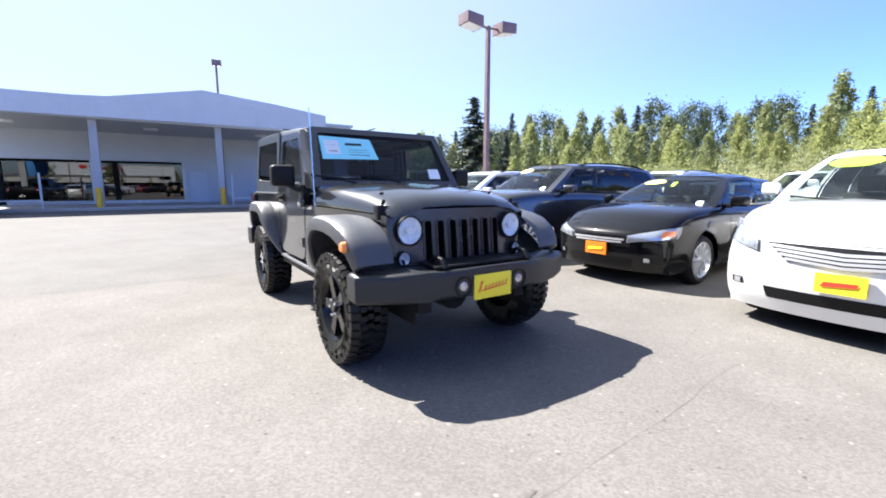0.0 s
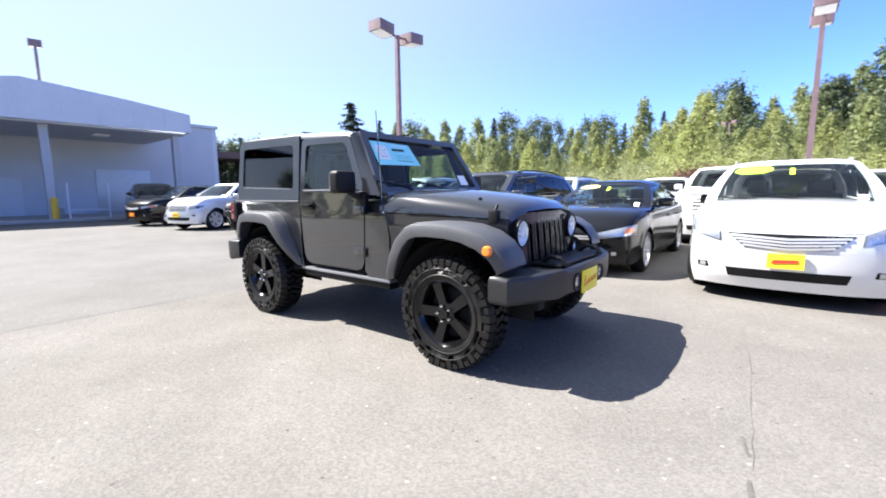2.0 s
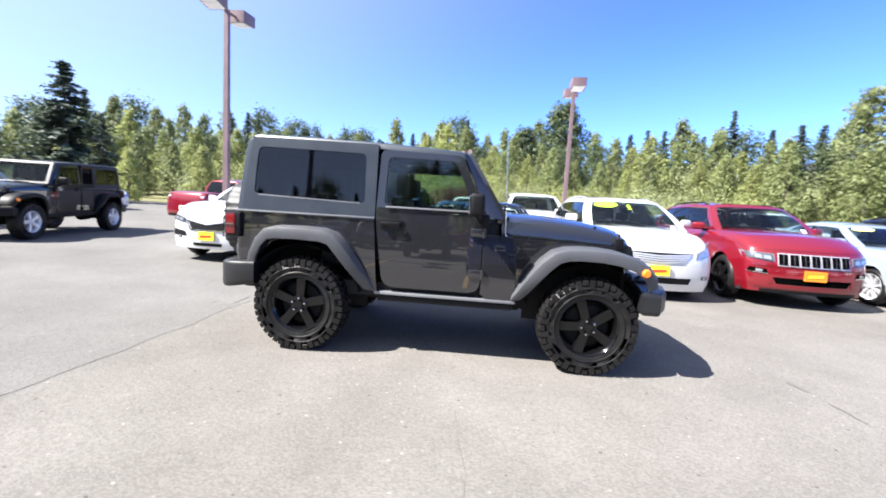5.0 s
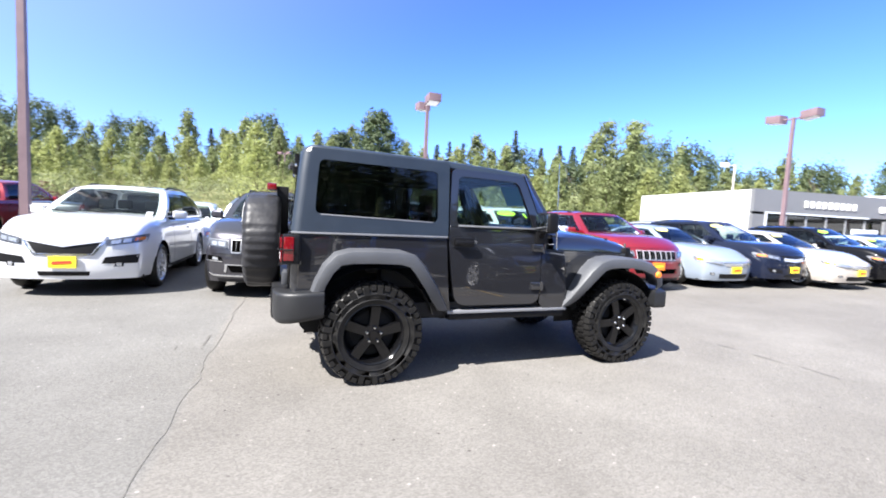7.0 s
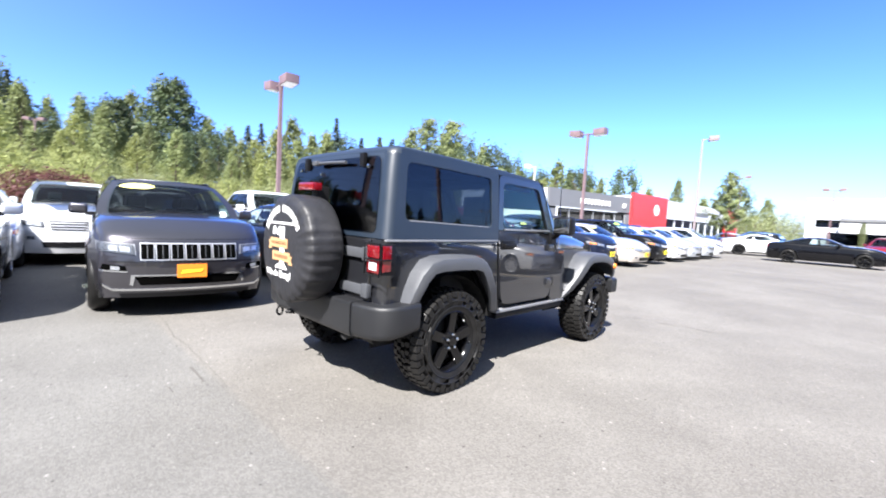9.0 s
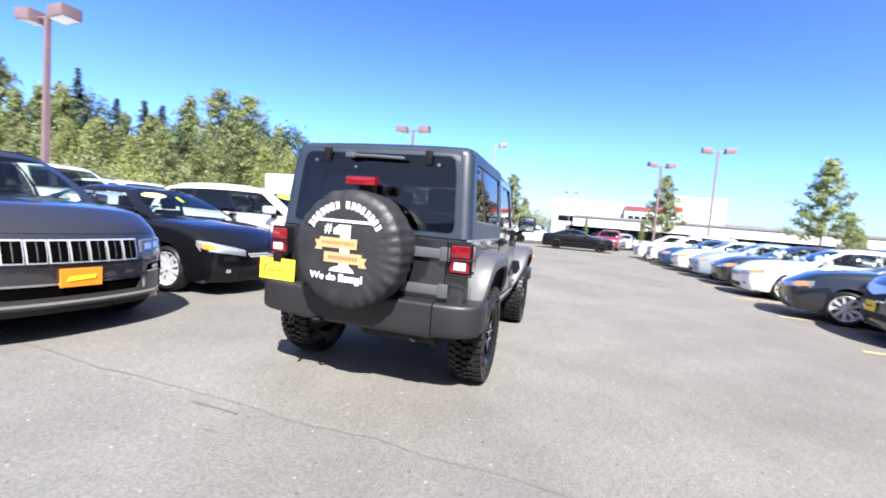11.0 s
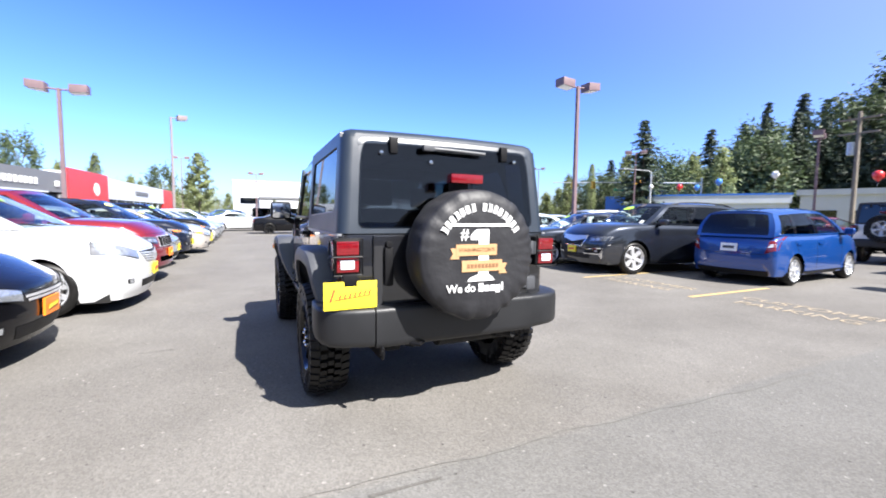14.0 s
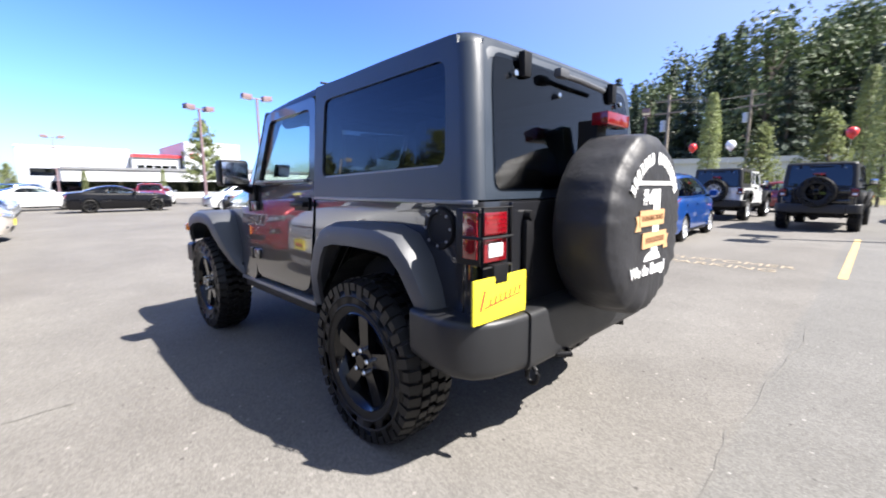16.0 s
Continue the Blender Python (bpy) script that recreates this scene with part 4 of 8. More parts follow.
    grid(bm, rows)
    us = [1.0] + [f / 0.90 for f in across]
    us = us + [0.0] + [-u for u in us[::-1]]
    for x in (xs[0], xs[-1]):
        zt, w = lerp_at(top, x), width(x)
        cap = []
        for a, f in zip(lev, wid):
            cap.append([bent(x, w * f * u, z0 + a * (zt - z0) + (crown(x, 0.9 * abs(u)) if a == 1.0 else 0.0)) for u in us])
        grid(bm, cap)
    bmesh.ops.remove_doubles(bm, verts=bm.verts, dist=2e-4)
    # the nose and tail are rounded over, as pressed panels are
    for _ in range(7 if dense else 2):
        bmesh.ops.smooth_vert(bm, verts=[v for v in bm.verts if not v.is_boundary and (v.co.x > xfw + 0.02 or v.co.x < xrw - 0.05 or v.co.z > belt - 0.3)], factor=0.5, use_axis_x=True, use_axis_y=True, use_axis_z=True)
    bmesh.ops.recalc_face_normals(bm, faces=bm.faces)
    tree = BVHTree.FromBMesh(bm)
    part("body", bm, pm, e, smooth=48)
    bm = bmesh.new()
    box(bm, -xf + 0.25, xf - 0.35, -hw + 0.10, hw - 0.10, z0 - 0.02, 0.40)
    box(bm, -xf + 0.35, xf - 0.5, -hw + 0.27, hw - 0.27, z0 + 0.1, belt - 0.14)
    part("underbody", bm, DARK, e, smooth=0)

    def put(name, quad, way, nu, nv, lift, thick, ma, parent=None, lab=""):
        g = patch(tree, quad, way, nu, nv, lift, thick)
        return part(name, g, ma, parent or e, lab, smooth=30) if g else None

    # cabin above the belt
    def side_pt(s, v, sgn):
        bx = cx + 0.02 + (fx - cx) * s
        bz = lerp_at(top, bx) - 0.006
        by = width(bx) * 0.905
        tx = k["top"] + (k["rear"] - k["top"]) * s
        crown = H - 0.05 - 0.05 * (2 * s - 1) ** 2 - (0.05 * s if boxy else 0.03 * s)
        ty = hw * ((0.745 if boxy else 0.70) - 0.05 * (2 * s - 1) ** 2)
        bow = 0.045 * math.sin(math.pi * v)
        return Vector((bx + (tx - bx) * v + 0.03 * math.sin(math.pi * v) * (1 - 2 * s), sgn * (by + (ty - by) * v + bow), bz + (crown - bz) * v))

    cuts = [0.0]
    for a, b in k["win"]:
        cuts += [a, b]
    cuts += [1.0]
    bm, pils = bmesh.new(), []
    wins = []
    vv = (0.0, 0.06, 0.33, 0.62, 0.88, 1.0)
    for sgn in (1, -1):
        for i in range(len(cuts) - 1):
            ss = np.linspace(cuts[i], cuts[i + 1], 5)
            if i % 2 == 1:
                for a, b in ((0, 1), (4, 5)):
                    grid(bm, [[side_pt(s, vv[a], sgn) for s in ss], [side_pt(s, vv[b], sgn) for s in ss]])
                g = bmesh.new()
                grid(g, [[side_pt(s, v, sgn) - Vector((0, sgn * 0.010, 0)) for s in ss] for v in vv[1:5]])
                wins.append((g, i))
            elif 0 < i < len(cuts) - 2:
                for a, b in ((0, 1), (4, 5)):
                    grid(bm, [[side_pt(s, vv[a], sgn) for s in ss], [side_pt(s, vv[b], sgn) for s in ss]])
                pil = bmesh.new()
                pils.append(pil)
                grid(pil, [[side_pt(s, v, sgn) - Vector((0, sgn * 0.004, 0)) for s in ss] for v in vv[1:5]])
            else:
                grid(bm, [[side_pt(s, v, sgn) for s in ss] for v in vv])
    rr = []
    for s in np.linspace(0, 1, 11):
        a, b = side_pt(s, 1, 1), side_pt(s, 1, -1)
        rr.append([a.lerp(b, u) + Vector((0.05 * (4 * u * (1 - u)) * (1 - s) - 0.05 * 4 * u * (1 - u) * s, 0, 0.055 * (1 - (2 * u - 1) ** 4) ** 0.8)) for u in np.linspace(0, 1, 13)])
    grid(bm, rr)
    bmesh.ops.remove_doubles(bm, verts=bm.verts, dist=1e-4)
    part("roof", bm, pm, e, smooth=50)
    for pil in pils:
        part("window_pillar", pil, PILLAR, e)
    for g, i in wins:
        part("side_window", g, GLASS if i == 1 else tint, e)

    def screen_pt(s, u, v, out=0.0):
        a, b = side_pt(s, v, 1), side_pt(s, v, -1)
        bow = (0.12 if s == 0 else -0.08) * (1 - 0.5 * v) * 4 * u * (1 - u)
        return a.lerp(b, u) + Vector((bow + (out if s == 0 else -out), 0, 0.05 * v * (1 - (2 * u - 1) ** 4) ** 0.8 + out))

    for nm, s, ma in (("windshield", 0.0, WSHIELD), ("rear_window", 1.0, tint)):
        g = bmesh.new()
        grid(g, [[screen_pt(s, u, v) for u in np.linspace(0.065, 0.935, 11)] for v in np.linspace(0.0 if s == 0 else 0.08, 0.90, 6)])
        part(nm, g, ma, e)
        g = bmesh.new()
        us = np.linspace(0, 1, 11)
        grid(g, [[screen_pt(s, u, v, -0.004) for u in us] for v in (0.875, 1.0)])
        grid(g, [[screen_pt(s, u, v, -0.004) for u in us] for v in (-0.01, 0.02 if s == 0 else 0.09)])
        for ua, ub in ((0, 0.075), (0.925, 1)):
            grid(g, [[screen_pt(s, u, v, -0.004) for u in (ua, ub)] for v in np.linspace(0, 1, 6)])
        part("screen_surround", g, pm, e, smooth=50)
    for y in (-0.25, 0.35):
        g = bmesh.new()
        u = 0.5 - y / (2 * hw)
        tube(g, [screen_pt(0, u, 0.02, 0.015), screen_pt(0, u + 0.30, 0.10, 0.015)], 0.010, 5)
        part("wiper", g, BLACK, e)
    # cabin inside: dash, seats
    g = bmesh.new()
    box(g, cx - 0.42, cx - 0.05, -hw + 0.25, hw - 0.25, belt - 0.25, cz - 0.03, 0.04)
    part("dashboard", g, SEAT, e)
    for sy in (-0.36, 0.36):
        for sx in ((0.0,) if kind in ("coupe",) else (0.0, -0.85)):
            g = bmesh.new()
            px = (cx + k["top"]) / 2 - 0.62 + sx
            box(g, px - 0.12, px + 0.02, sy - 0.23, sy + 0.23, belt - 0.35, belt + 0.14, 0.04)
            box(g, px - 0.11, px - 0.02, sy - 0.12, sy + 0.12, belt + 0.15, min(H - 0.14, belt + 0.33), 0.03)
            part("seat", g, SEAT, e)
    # front lamps, fog lamps, tail lamps, doors
    yi, yo, a0, a1, b0, b1 = F["hl"]
    for sgn in (1, -1):
        hl = [(sgn * hw * yi, a0), (sgn * hw * yo, b0), (sgn * hw * yo * 1.01, b1), (sgn * hw * yi * 1.02, a1)]
        lamp = put("headlight", hl, "front", 12, 4, 0.004, 0.02, SATIN_GLINT, None, "clear headlight with bright reflector")
        if lamp:
            mid = [((p[0] * 0.88 + sgn * hw * (yi + yo) / 2 * 0.12), p[1] * 0.9 + 0.1 * (a0 + b1) / 2) for p in hl]
            put("reflector", mid, "front", 12, 4, 0.020, 0.0, REFLECTOR if kind in ("sedan", "minivan") else LAMPHOUSE, lamp)
            if kind != "sedan":
                for f0, f1 in ((0.10, 0.40), (0.47, 0.72)):
                    lo, hi = lambda f, v: mid[0][v] + (mid[1][v] - mid[0][v]) * f, lambda f, v: mid[3][v] + (mid[2][v] - mid[3][v]) * f  # noqa: E731
                    q = []
                    for f, g in ((f0, 0.16), (f1, 0.16), (f1, 0.74), (f0, 0.74)):
                        q.append(tuple(lo(f, v) + (hi(f, v) - lo(f, v)) * g for v in (0, 1)))
                    put("lamp_bowl", q, "front", 5, 3, 0.024, 0.0, REFLECTOR, lamp)
            put("lens", hl, "front", 12, 4, 0.030, 0.0, LENS, lamp)
            if kind in ("sedan", "crossover"):
                put("turn_lens", [(sgn * hw * (yo - 0.10), b0 + 0.02), (sgn * hw * (yo - 0.01), b0 + 0.03), (sgn * hw * (yo - 0.01), b1 - 0.04), (sgn * hw * (yo - 0.09), b1 - 0.05)], "front", 3, 2, 0.024, 0.0, AMBER, lamp)
        fy, fz_ = F["fog"]
        fog = None if grille == "slots" else put("fog_lamp", [(sgn * hw * (fy - 0.06), fz_ - 0.03), (sgn * hw * (fy + 0.05), fz_ - 0.03), (sgn * hw * (fy + 0.06), fz_ + 0.03), (sgn * hw * (fy - 0.045), fz_ + 0.032)], "front", 3, 2, 0.005, 0.0, BLACK)
        if fog:
            put("fog_lens", [(sgn * hw * fy - 0.03, fz_ - 0.025), (sgn * hw * fy + 0.03, fz_ - 0.025), (sgn * hw * fy + 0.03, fz_ + 0.025), (sgn * hw * fy - 0.03, fz_ + 0.025)], "front", 2, 2, 0.010, 0.0, REFLECTOR, fog)
        if kind == "hatch":
            tq = [(sgn * hw * 0.72, tz - 0.34), (sgn * hw * 0.93, tz - 0.26), (sgn * hw * 0.92, tz + 0.0), (sgn * hw * 0.80, tz - 0.04)]
        elif boxy:
            tq = [(sgn * hw * 0.70, tz - 0.30), (sgn * hw * 0.88, tz - 0.30), (sgn * hw * 0.88, tz - 0.02), (sgn * hw * 0.68, tz - 0.03)]
        else:
            tq = [(sgn * hw * 0.52, tz - 0.20), (sgn * hw * 0.88, tz - 0.22), (sgn * hw * 0.86, tz - 0.07), (sgn * hw * 0.55, tz - 0.07)]
        tl = put("tail_light", tq, "back", 5, 4, 0.014, 0.02, RED, None, "red tail light")
        if tl:
            c = (sum(p[0] for p in tq) / 4, sum(p[1] for p in tq) / 4)
            put("reverse_lens", [(c[0] + (p[0] - c[0]) * 0.7, c[1] + (p[1] - c[1]) * 0.22 - 0.02) for p in tq], "back", 2, 1, 0.017, 0.0, WHITELENS, tl)
        way = "left" if sgn > 0 else "right"
        zs = z0 + 0.12
        doors = [cx - 0.30, (cx + fx) / 2 + 0.05, fx + 0.62] if kind not in ("coupe",) else [cx - 0.25, fx + 0.75]
        if kind == "pickup":
            doors = [cx - 0.25, cx - 1.15, fx + 0.05]
        for n, dx in enumerate(doors):
            last = n == len(doors) - 1 and kind != "pickup"
            ztop = belt - 0.05
            slope = 0.16 if last else 0.0
            put("door_seam", [(dx + slope - 0.006, zs + (0.30 if last else 0)), (dx + slope + 0.006, zs + (0.30 if last else 0)), (dx + 0.006, ztop), (dx - 0.006, ztop)], way, 1, 8, 0.0025, 0.0, BLACK)
        for dx in doors[1:]:
            put("door_handle", [(dx + 0.07, belt - 0.155), (dx + 0.25, belt - 0.155), (dx + 0.25, belt - 0.12), (dx + 0.07, belt - 0.12)], way, 3, 1, 0.022, 0.016, CHROME if kind in ("minivan",) else pm)
        put("sill", [(xrw + R + 0.03, z0 + 0.005), (xfw - R - 0.03, z0 + 0.005), (xfw - R - 0.03, z0 + 0.07), (xrw + R + 0.03, z0 + 0.07)], way, 8, 2, 0.006, 0.0, BLACK)
        mx, my = cx - (0.42 if kind == "minivan" else 0.24), width(cx) * 0.93
        mz = belt + (0.07 if kind == "minivan" else 0.0)
        g = bmesh.new()
        y0, y1 = sorted((sgn * (my + 0.05), sgn * (my + 0.25)))
        box(g, mx - 0.05, mx + 0.07, y0, y1, mz + 0.04, mz + 0.18, 0.05, 4)
        for v in g.verts:
            v.co.x -= 0.35 * (abs(v.co.y) - my - 0.05)
        mir = part("mirror", g, pm, e, smooth=60)
        g = bmesh.new()
        y0, y1 = sorted((sgn * (my - 0.03), sgn * (my + 0.08)))
        box(g, mx - 0.03, mx + 0.03, y0, y1, belt + 0.02, mz + 0.07, 0.01)
        part("mirror_arm", g, BLACK, mir)
    # grille
    g0, g1, gz0, gz1, bars = F["gr"]
    g0, g1 = g0 * hw, g1 * hw
    if grille == "slots":
        put("grille_panel", [(-0.55, gz0 - 0.03), (0.55, gz0 - 0.03), (0.57, gz1 + 0.03), (-0.57, gz1 + 0.03)], "front", 18, 4, 0.004, 0.0, pm)
        for i in range(7):
            y = (i - 3) * 0.146
            sl = put("slot_surround", [(y - 0.066, gz0 - 0.01), (y + 0.066, gz0 - 0.01), (y + 0.069, gz1 + 0.008), (y - 0.069, gz1 + 0.008)], "front", 2, 3, 0.014, 0.014, BRIGHT)
            put("grille_slot", [(y - 0.058, gz0 + 0.002), (y + 0.058, gz0 + 0.002), (y + 0.060, gz1 - 0.004), (y - 0.060, gz1 - 0.004)], "front", 2, 3, 0.017, 0.0, VOID, sl)
            put("slot_rib", [(y - 0.004, gz0 + 0.01), (y + 0.004, gz0 + 0.01), (y + 0.004, gz1 - 0.01), (y - 0.004, gz1 - 0.01)], "front", 1, 3, 0.020, 0.0, TRIM, sl)
        lip = pm if colour == RED_C else CHROME
        # lower mouth with a bright rim, fog pods, chrome lip along the chin
        mouth = put("lower_mouth", [(-0.50, 0.395), (0.50, 0.395), (0.56, 0.50), (-0.56, 0.50)], "front", 16, 3, 0.004, 0.0, VOID)
        for q in ([(-0.57, 0.497), (0.57, 0.497), (0.58, 0.515), (-0.58, 0.515)], [(-0.60, 0.40), (-0.57, 0.39), (-0.55, 0.51), (-0.59, 0.515)], [(0.57, 0.39), (0.60, 0.40), (0.59, 0.515), (0.55, 0.51)]):
            put("mouth_rim", q, "front", 12 if q[1][0] - q[0][0] > 0.5 else 1, 1 if q[1][0] - q[0][0] > 0.5 else 4, 0.014, 0.010, lip, mouth)
        for sgn in (1, -1):
            pod = put("fog_pod", [(sgn * 0.62, 0.545), (sgn * 0.86, 0.56), (sgn * 0.84, 0.635), (sgn * 0.64, 0.615)], "front", 6, 2, 0.005, 0.0, VOID)
            put("pod_trim", [(sgn * 0.62, 0.540), (sgn * 0.87, 0.555), (sgn * 0.87, 0.570), (sgn * 0.62, 0.555)], "front", 6, 1, 0.013, 0.010, CHROME, pod)
            put("pod_lens", [(sgn * 0.69, 0.567), (sgn * 0.77, 0.572), (sgn * 0.77, 0.615), (sgn * 0.69, 0.607)], "front", 2, 2, 0.010, 0.0, REFLECTOR, pod)
        put("bumper_crease", [(-0.88, 0.655), (0.88, 0.655), (0.88, 0.665), (-0.88, 0.665)], "front", 18, 1, 0.003, 0.0, BLACK)
    elif grille == "beak":
        gp = put("grille", [(-0.30, gz0 - 0.05), (0.30, gz0 - 0.05), (0.46, gz1), (-0.46, gz1)], "front", 12, 4, 0.005, 0.0, BLACK, None, "dark grille under a bright beak")
        for sgn in (1, -1):
            put("grille_beak", [(0, gz1 - 0.14), (sgn * 0.44, gz1 - 0.06), (sgn * 0.47, gz1 + 0.02), (0, gz1 + 0.01)], "front", 8, 3, 0.020, 0.014, BRIGHT, gp)
            put("grille_edge", [(0, gz0 - 0.065), (sgn * 0.31, gz0 - 0.06), (sgn * 0.32, gz0 - 0.035), (0, gz0 - 0.04)], "front", 8, 1, 0.016, 0.010, CHROME, gp)
            put("grille_edge", [(sgn * 0.31, gz0 - 0.06), (sgn * 0.34, gz0 - 0.06), (sgn * 0.47, gz1 - 0.05), (sgn * 0.44, gz1 - 0.05)], "front", 2, 4, 0.016, 0.010, CHROME, gp)
            vent = put("side_vent", [(sgn * 0.42, 0.47), (sgn * 0.80, 0.47), (sgn * 0.82, 0.60), (sgn * 0.46, 0.56)], "front", 8, 2, 0.006, 0.0, BLACK)
            if vent and colour != WHITE_C:
                for q in ([(0.40, 0.46), (0.80, 0.46), (0.80, 0.482), (0.41, 0.482)], [(0.45, 0.555), (0.83, 0.595), (0.83, 0.617), (0.46, 0.577)], [(0.80, 0.46), (0.83, 0.36), (0.85, 0.40), (0.85, 0.61)]):
                    put("vent_trim", [(sgn * a, b) for a, b in q], "front", 6, 2, 0.013, 0.009, CHROME, vent)
    else:
        gp = put("grille", [(-g0, gz0), (g0, gz0), (g1, gz1), (-g1, gz1)], "front", 12, 4, 0.005, 0.0, BLACK, None, "dark grille with bright bars")
        for i in range(bars):
            f = (i + 0.7) / (bars + 0.4)
            z, hw_ = gz0 + (gz1 - gz0) * f, (g0 + (g1 - g0) * f) * 0.985
            sag = 0.028 if kind in ("crossover", "minivan") else 0.0
            h = 0.011 if bars > 2 else 0.038 if kind == "crossover" else 0.010
            put("grille_bar", [(-hw_, z - h), (0, z - h - sag), (0, z + h - sag), (-hw_, z + h)], "front", 6, 1, 0.016, 0.010, BRIGHT, gp)
            put("grille_bar", [(0, z - h - sag), (hw_, z - h), (hw_, z + h), (0, z + h - sag)], "front", 6, 1, 0.016, 0.010, BRIGHT, gp)
    i0, iz0, iz1 = F["it"]
    if grille != "slots":
        put("lower_intake", [(-hw * i0, iz0), (hw * i0, iz0), (hw * i0 * 1.06, iz1), (-hw * i0 * 1.06, iz1)], "front", 12, 2, 0.005, 0.0, BLACK)
    if kind == "crossover" and grille != "beak":
        for sgn in (1, -1):
            put("side_intake", [(sgn * hw * 0.40, 0.40), (sgn * hw * 0.76, 0.42), (sgn * hw * 0.82, 0.525), (sgn * hw * 0.44, 0.49)], "front", 5, 2, 0.005, 0.0, BLACK)
    if F["strip"] and grille == "slots":
        put("chrome_strip", [(-hw * 0.78, iz0 - 0.03), (hw * 0.78, iz0 - 0.03), (hw * 0.78, iz0 - 0.005), (-hw * 0.78, iz0 - 0.005)], "front", 12, 1, 0.012, 0.01, lip)
        for sgn in (1, -1):
            put("chrome_strip", [(sgn * hw * 0.78, iz0 - 0.03), (sgn * hw * 0.88, iz0 + 0.03), (sgn * hw * 0.88, iz0 + 0.055), (sgn * hw * 0.78, iz0 - 0.005)], "front", 4, 1, 0.012, 0.01, lip)
        put("lower_intake", [(-hw * 0.70, z0 + 0.0), (hw * 0.70, z0 + 0.0), (hw * 0.72, z0 + 0.05), (-hw * 0.72, z0 + 0.05)], "front", 12, 1, 0.004, 0.0, BLACK)
    # hood shut line and bumper joints
    put("bumper_seam", [(-hw * 0.88, nz - 0.10), (hw * 0.88, nz - 0.10), (hw * 0.88, nz - 0.094), (-hw * 0.88, nz - 0.094)], "front", 16, 1, 0.002, 0.0, BLACK)
    put("rear_valance", [(-hw * 0.78, z0 + 0.0), (hw * 0.78, z0 + 0.0), (hw * 0.80, z0 + 0.10), (-hw * 0.80, z0 + 0.10)], "back", 12, 2, 0.008, 0.0, BLACK)
    put("bumper_seam", [(-hw * 0.86, z0 + 0.42), (hw * 0.86, z0 + 0.42), (hw * 0.86, z0 + 0.428), (-hw * 0.86, z0 + 0.428)], "back", 14, 1, 0.002, 0.0, BLACK)
    # advertising plates
    for way, z, ma in (("front", F["plate"], plate), ("back", tz - 0.24 if kind not in ("pickup",) else 0.6, PAPER)):
        if ma is None:
            continue
        pl = put("plate", [(-0.155, z - 0.078), (0.155, z - 0.078), (0.155, z + 0.078), (-0.155, z + 0.078)], way, 1, 1, 0.035, 0.02, ma, None, "dealer's advertising plate" if way == "front" else "pale plate")
        if pl and ma is not PAPER:
            put("plate_bar", [(-0.12, z - 0.03), (0.10, z - 0.012), (0.11, z + 0.022), (-0.10, z + 0.012)], way, 1, 1, 0.0375, 0.0, REDINK if ma is YELLOW else YELLOW, pl)
        elif pl:
            put("plate_bar", [(-0.11, z - 0.025), (0.11, z - 0.025), (0.11, z + 0.025), (-0.11, z + 0.025)], way, 1, 1, 0.0375, 0.0, TRIM, pl)
    for x in (xfw, xrw):
        for sgn in (1, -1):
            wheel(e, x, sgn * (hw - 0.112), r, 0.215, spokes, r * 0.70, "road", rim, random.uniform(0, 70))

    def on_screen(u0, u1, v0, v1, ma, nm):
        g = bmesh.new()
        us = np.linspace(u0, u1, 11)
        rows_ = []
        for v in np.linspace(v0, v1, 4):
            t = (v - v0) / (v1 - v0)
            rows_.append([screen_pt(0, u, (v0 + v1) / 2 + (v - (v0 + v1) / 2) * (max(0.3, 1 - (2 * (u - u0) / (u1 - u0) - 1) ** 4) if nm == "price_banner" else 1.0), 0.004) for u in us])
        grid(g, rows_)
        part(nm, g, ma, e)

    if screen:
        on_screen(0.62, 0.90, 0.66 if kind == "minivan" else 0.71, 0.87, BANNER if screen is YELLOW else screen, "price_banner")
    if tag:
        on_screen(0.47, 0.505, 0.62, 0.78, tag, "hanging_tag")
    on_screen(0.10, 0.15, 0.05, 0.16, PAPER, "stock_tag")
    if kind in ("suv", "crossover", "minivan"):
        for sgn in (1, -1):
            g = bmesh.new()
            pts = [side_pt(s, 1.0, sgn) + Vector((0, -sgn * 0.06, 0.048 if 0.12 < s < 0.9 else 0.012)) for s in np.linspace(0.08, 0.94, 9)]
            tube(g, pts, 0.016, 6)
            part("roof_rail", g, BLACK if kind != "minivan" else ALLOY, e)
    return e


# ---- the two-door off-road wagon, and its kin in other colours ----


def sweep_flare(bm, path, sgn):
    """A wheel-arch flare: path rows are x, z, outer y, lip drop direction x, z."""
    rows = []
    for x, z, yo, dx, dz in path:
        prof = [(0.0, 0.64, 0.0), (0.0, 0.78, 0.0), (0.0, yo - 0.05, 0.0), (0.18, yo - 0.012, 0.0), (0.5, yo, 0.0), (1.0, yo - 0.006, 0.0), (1.0, yo - 0.03, 0.0), (0.6, yo - 0.035, 0.0), (0.3, 0.70, 0.0)]
        rows.append([(x + dx * a, sgn * y, z + dz * a) for a, y, _ in prof])
    vs = grid(bm, rows)
    for end in (vs[0], vs[-1]):
        bm.faces.new(end)


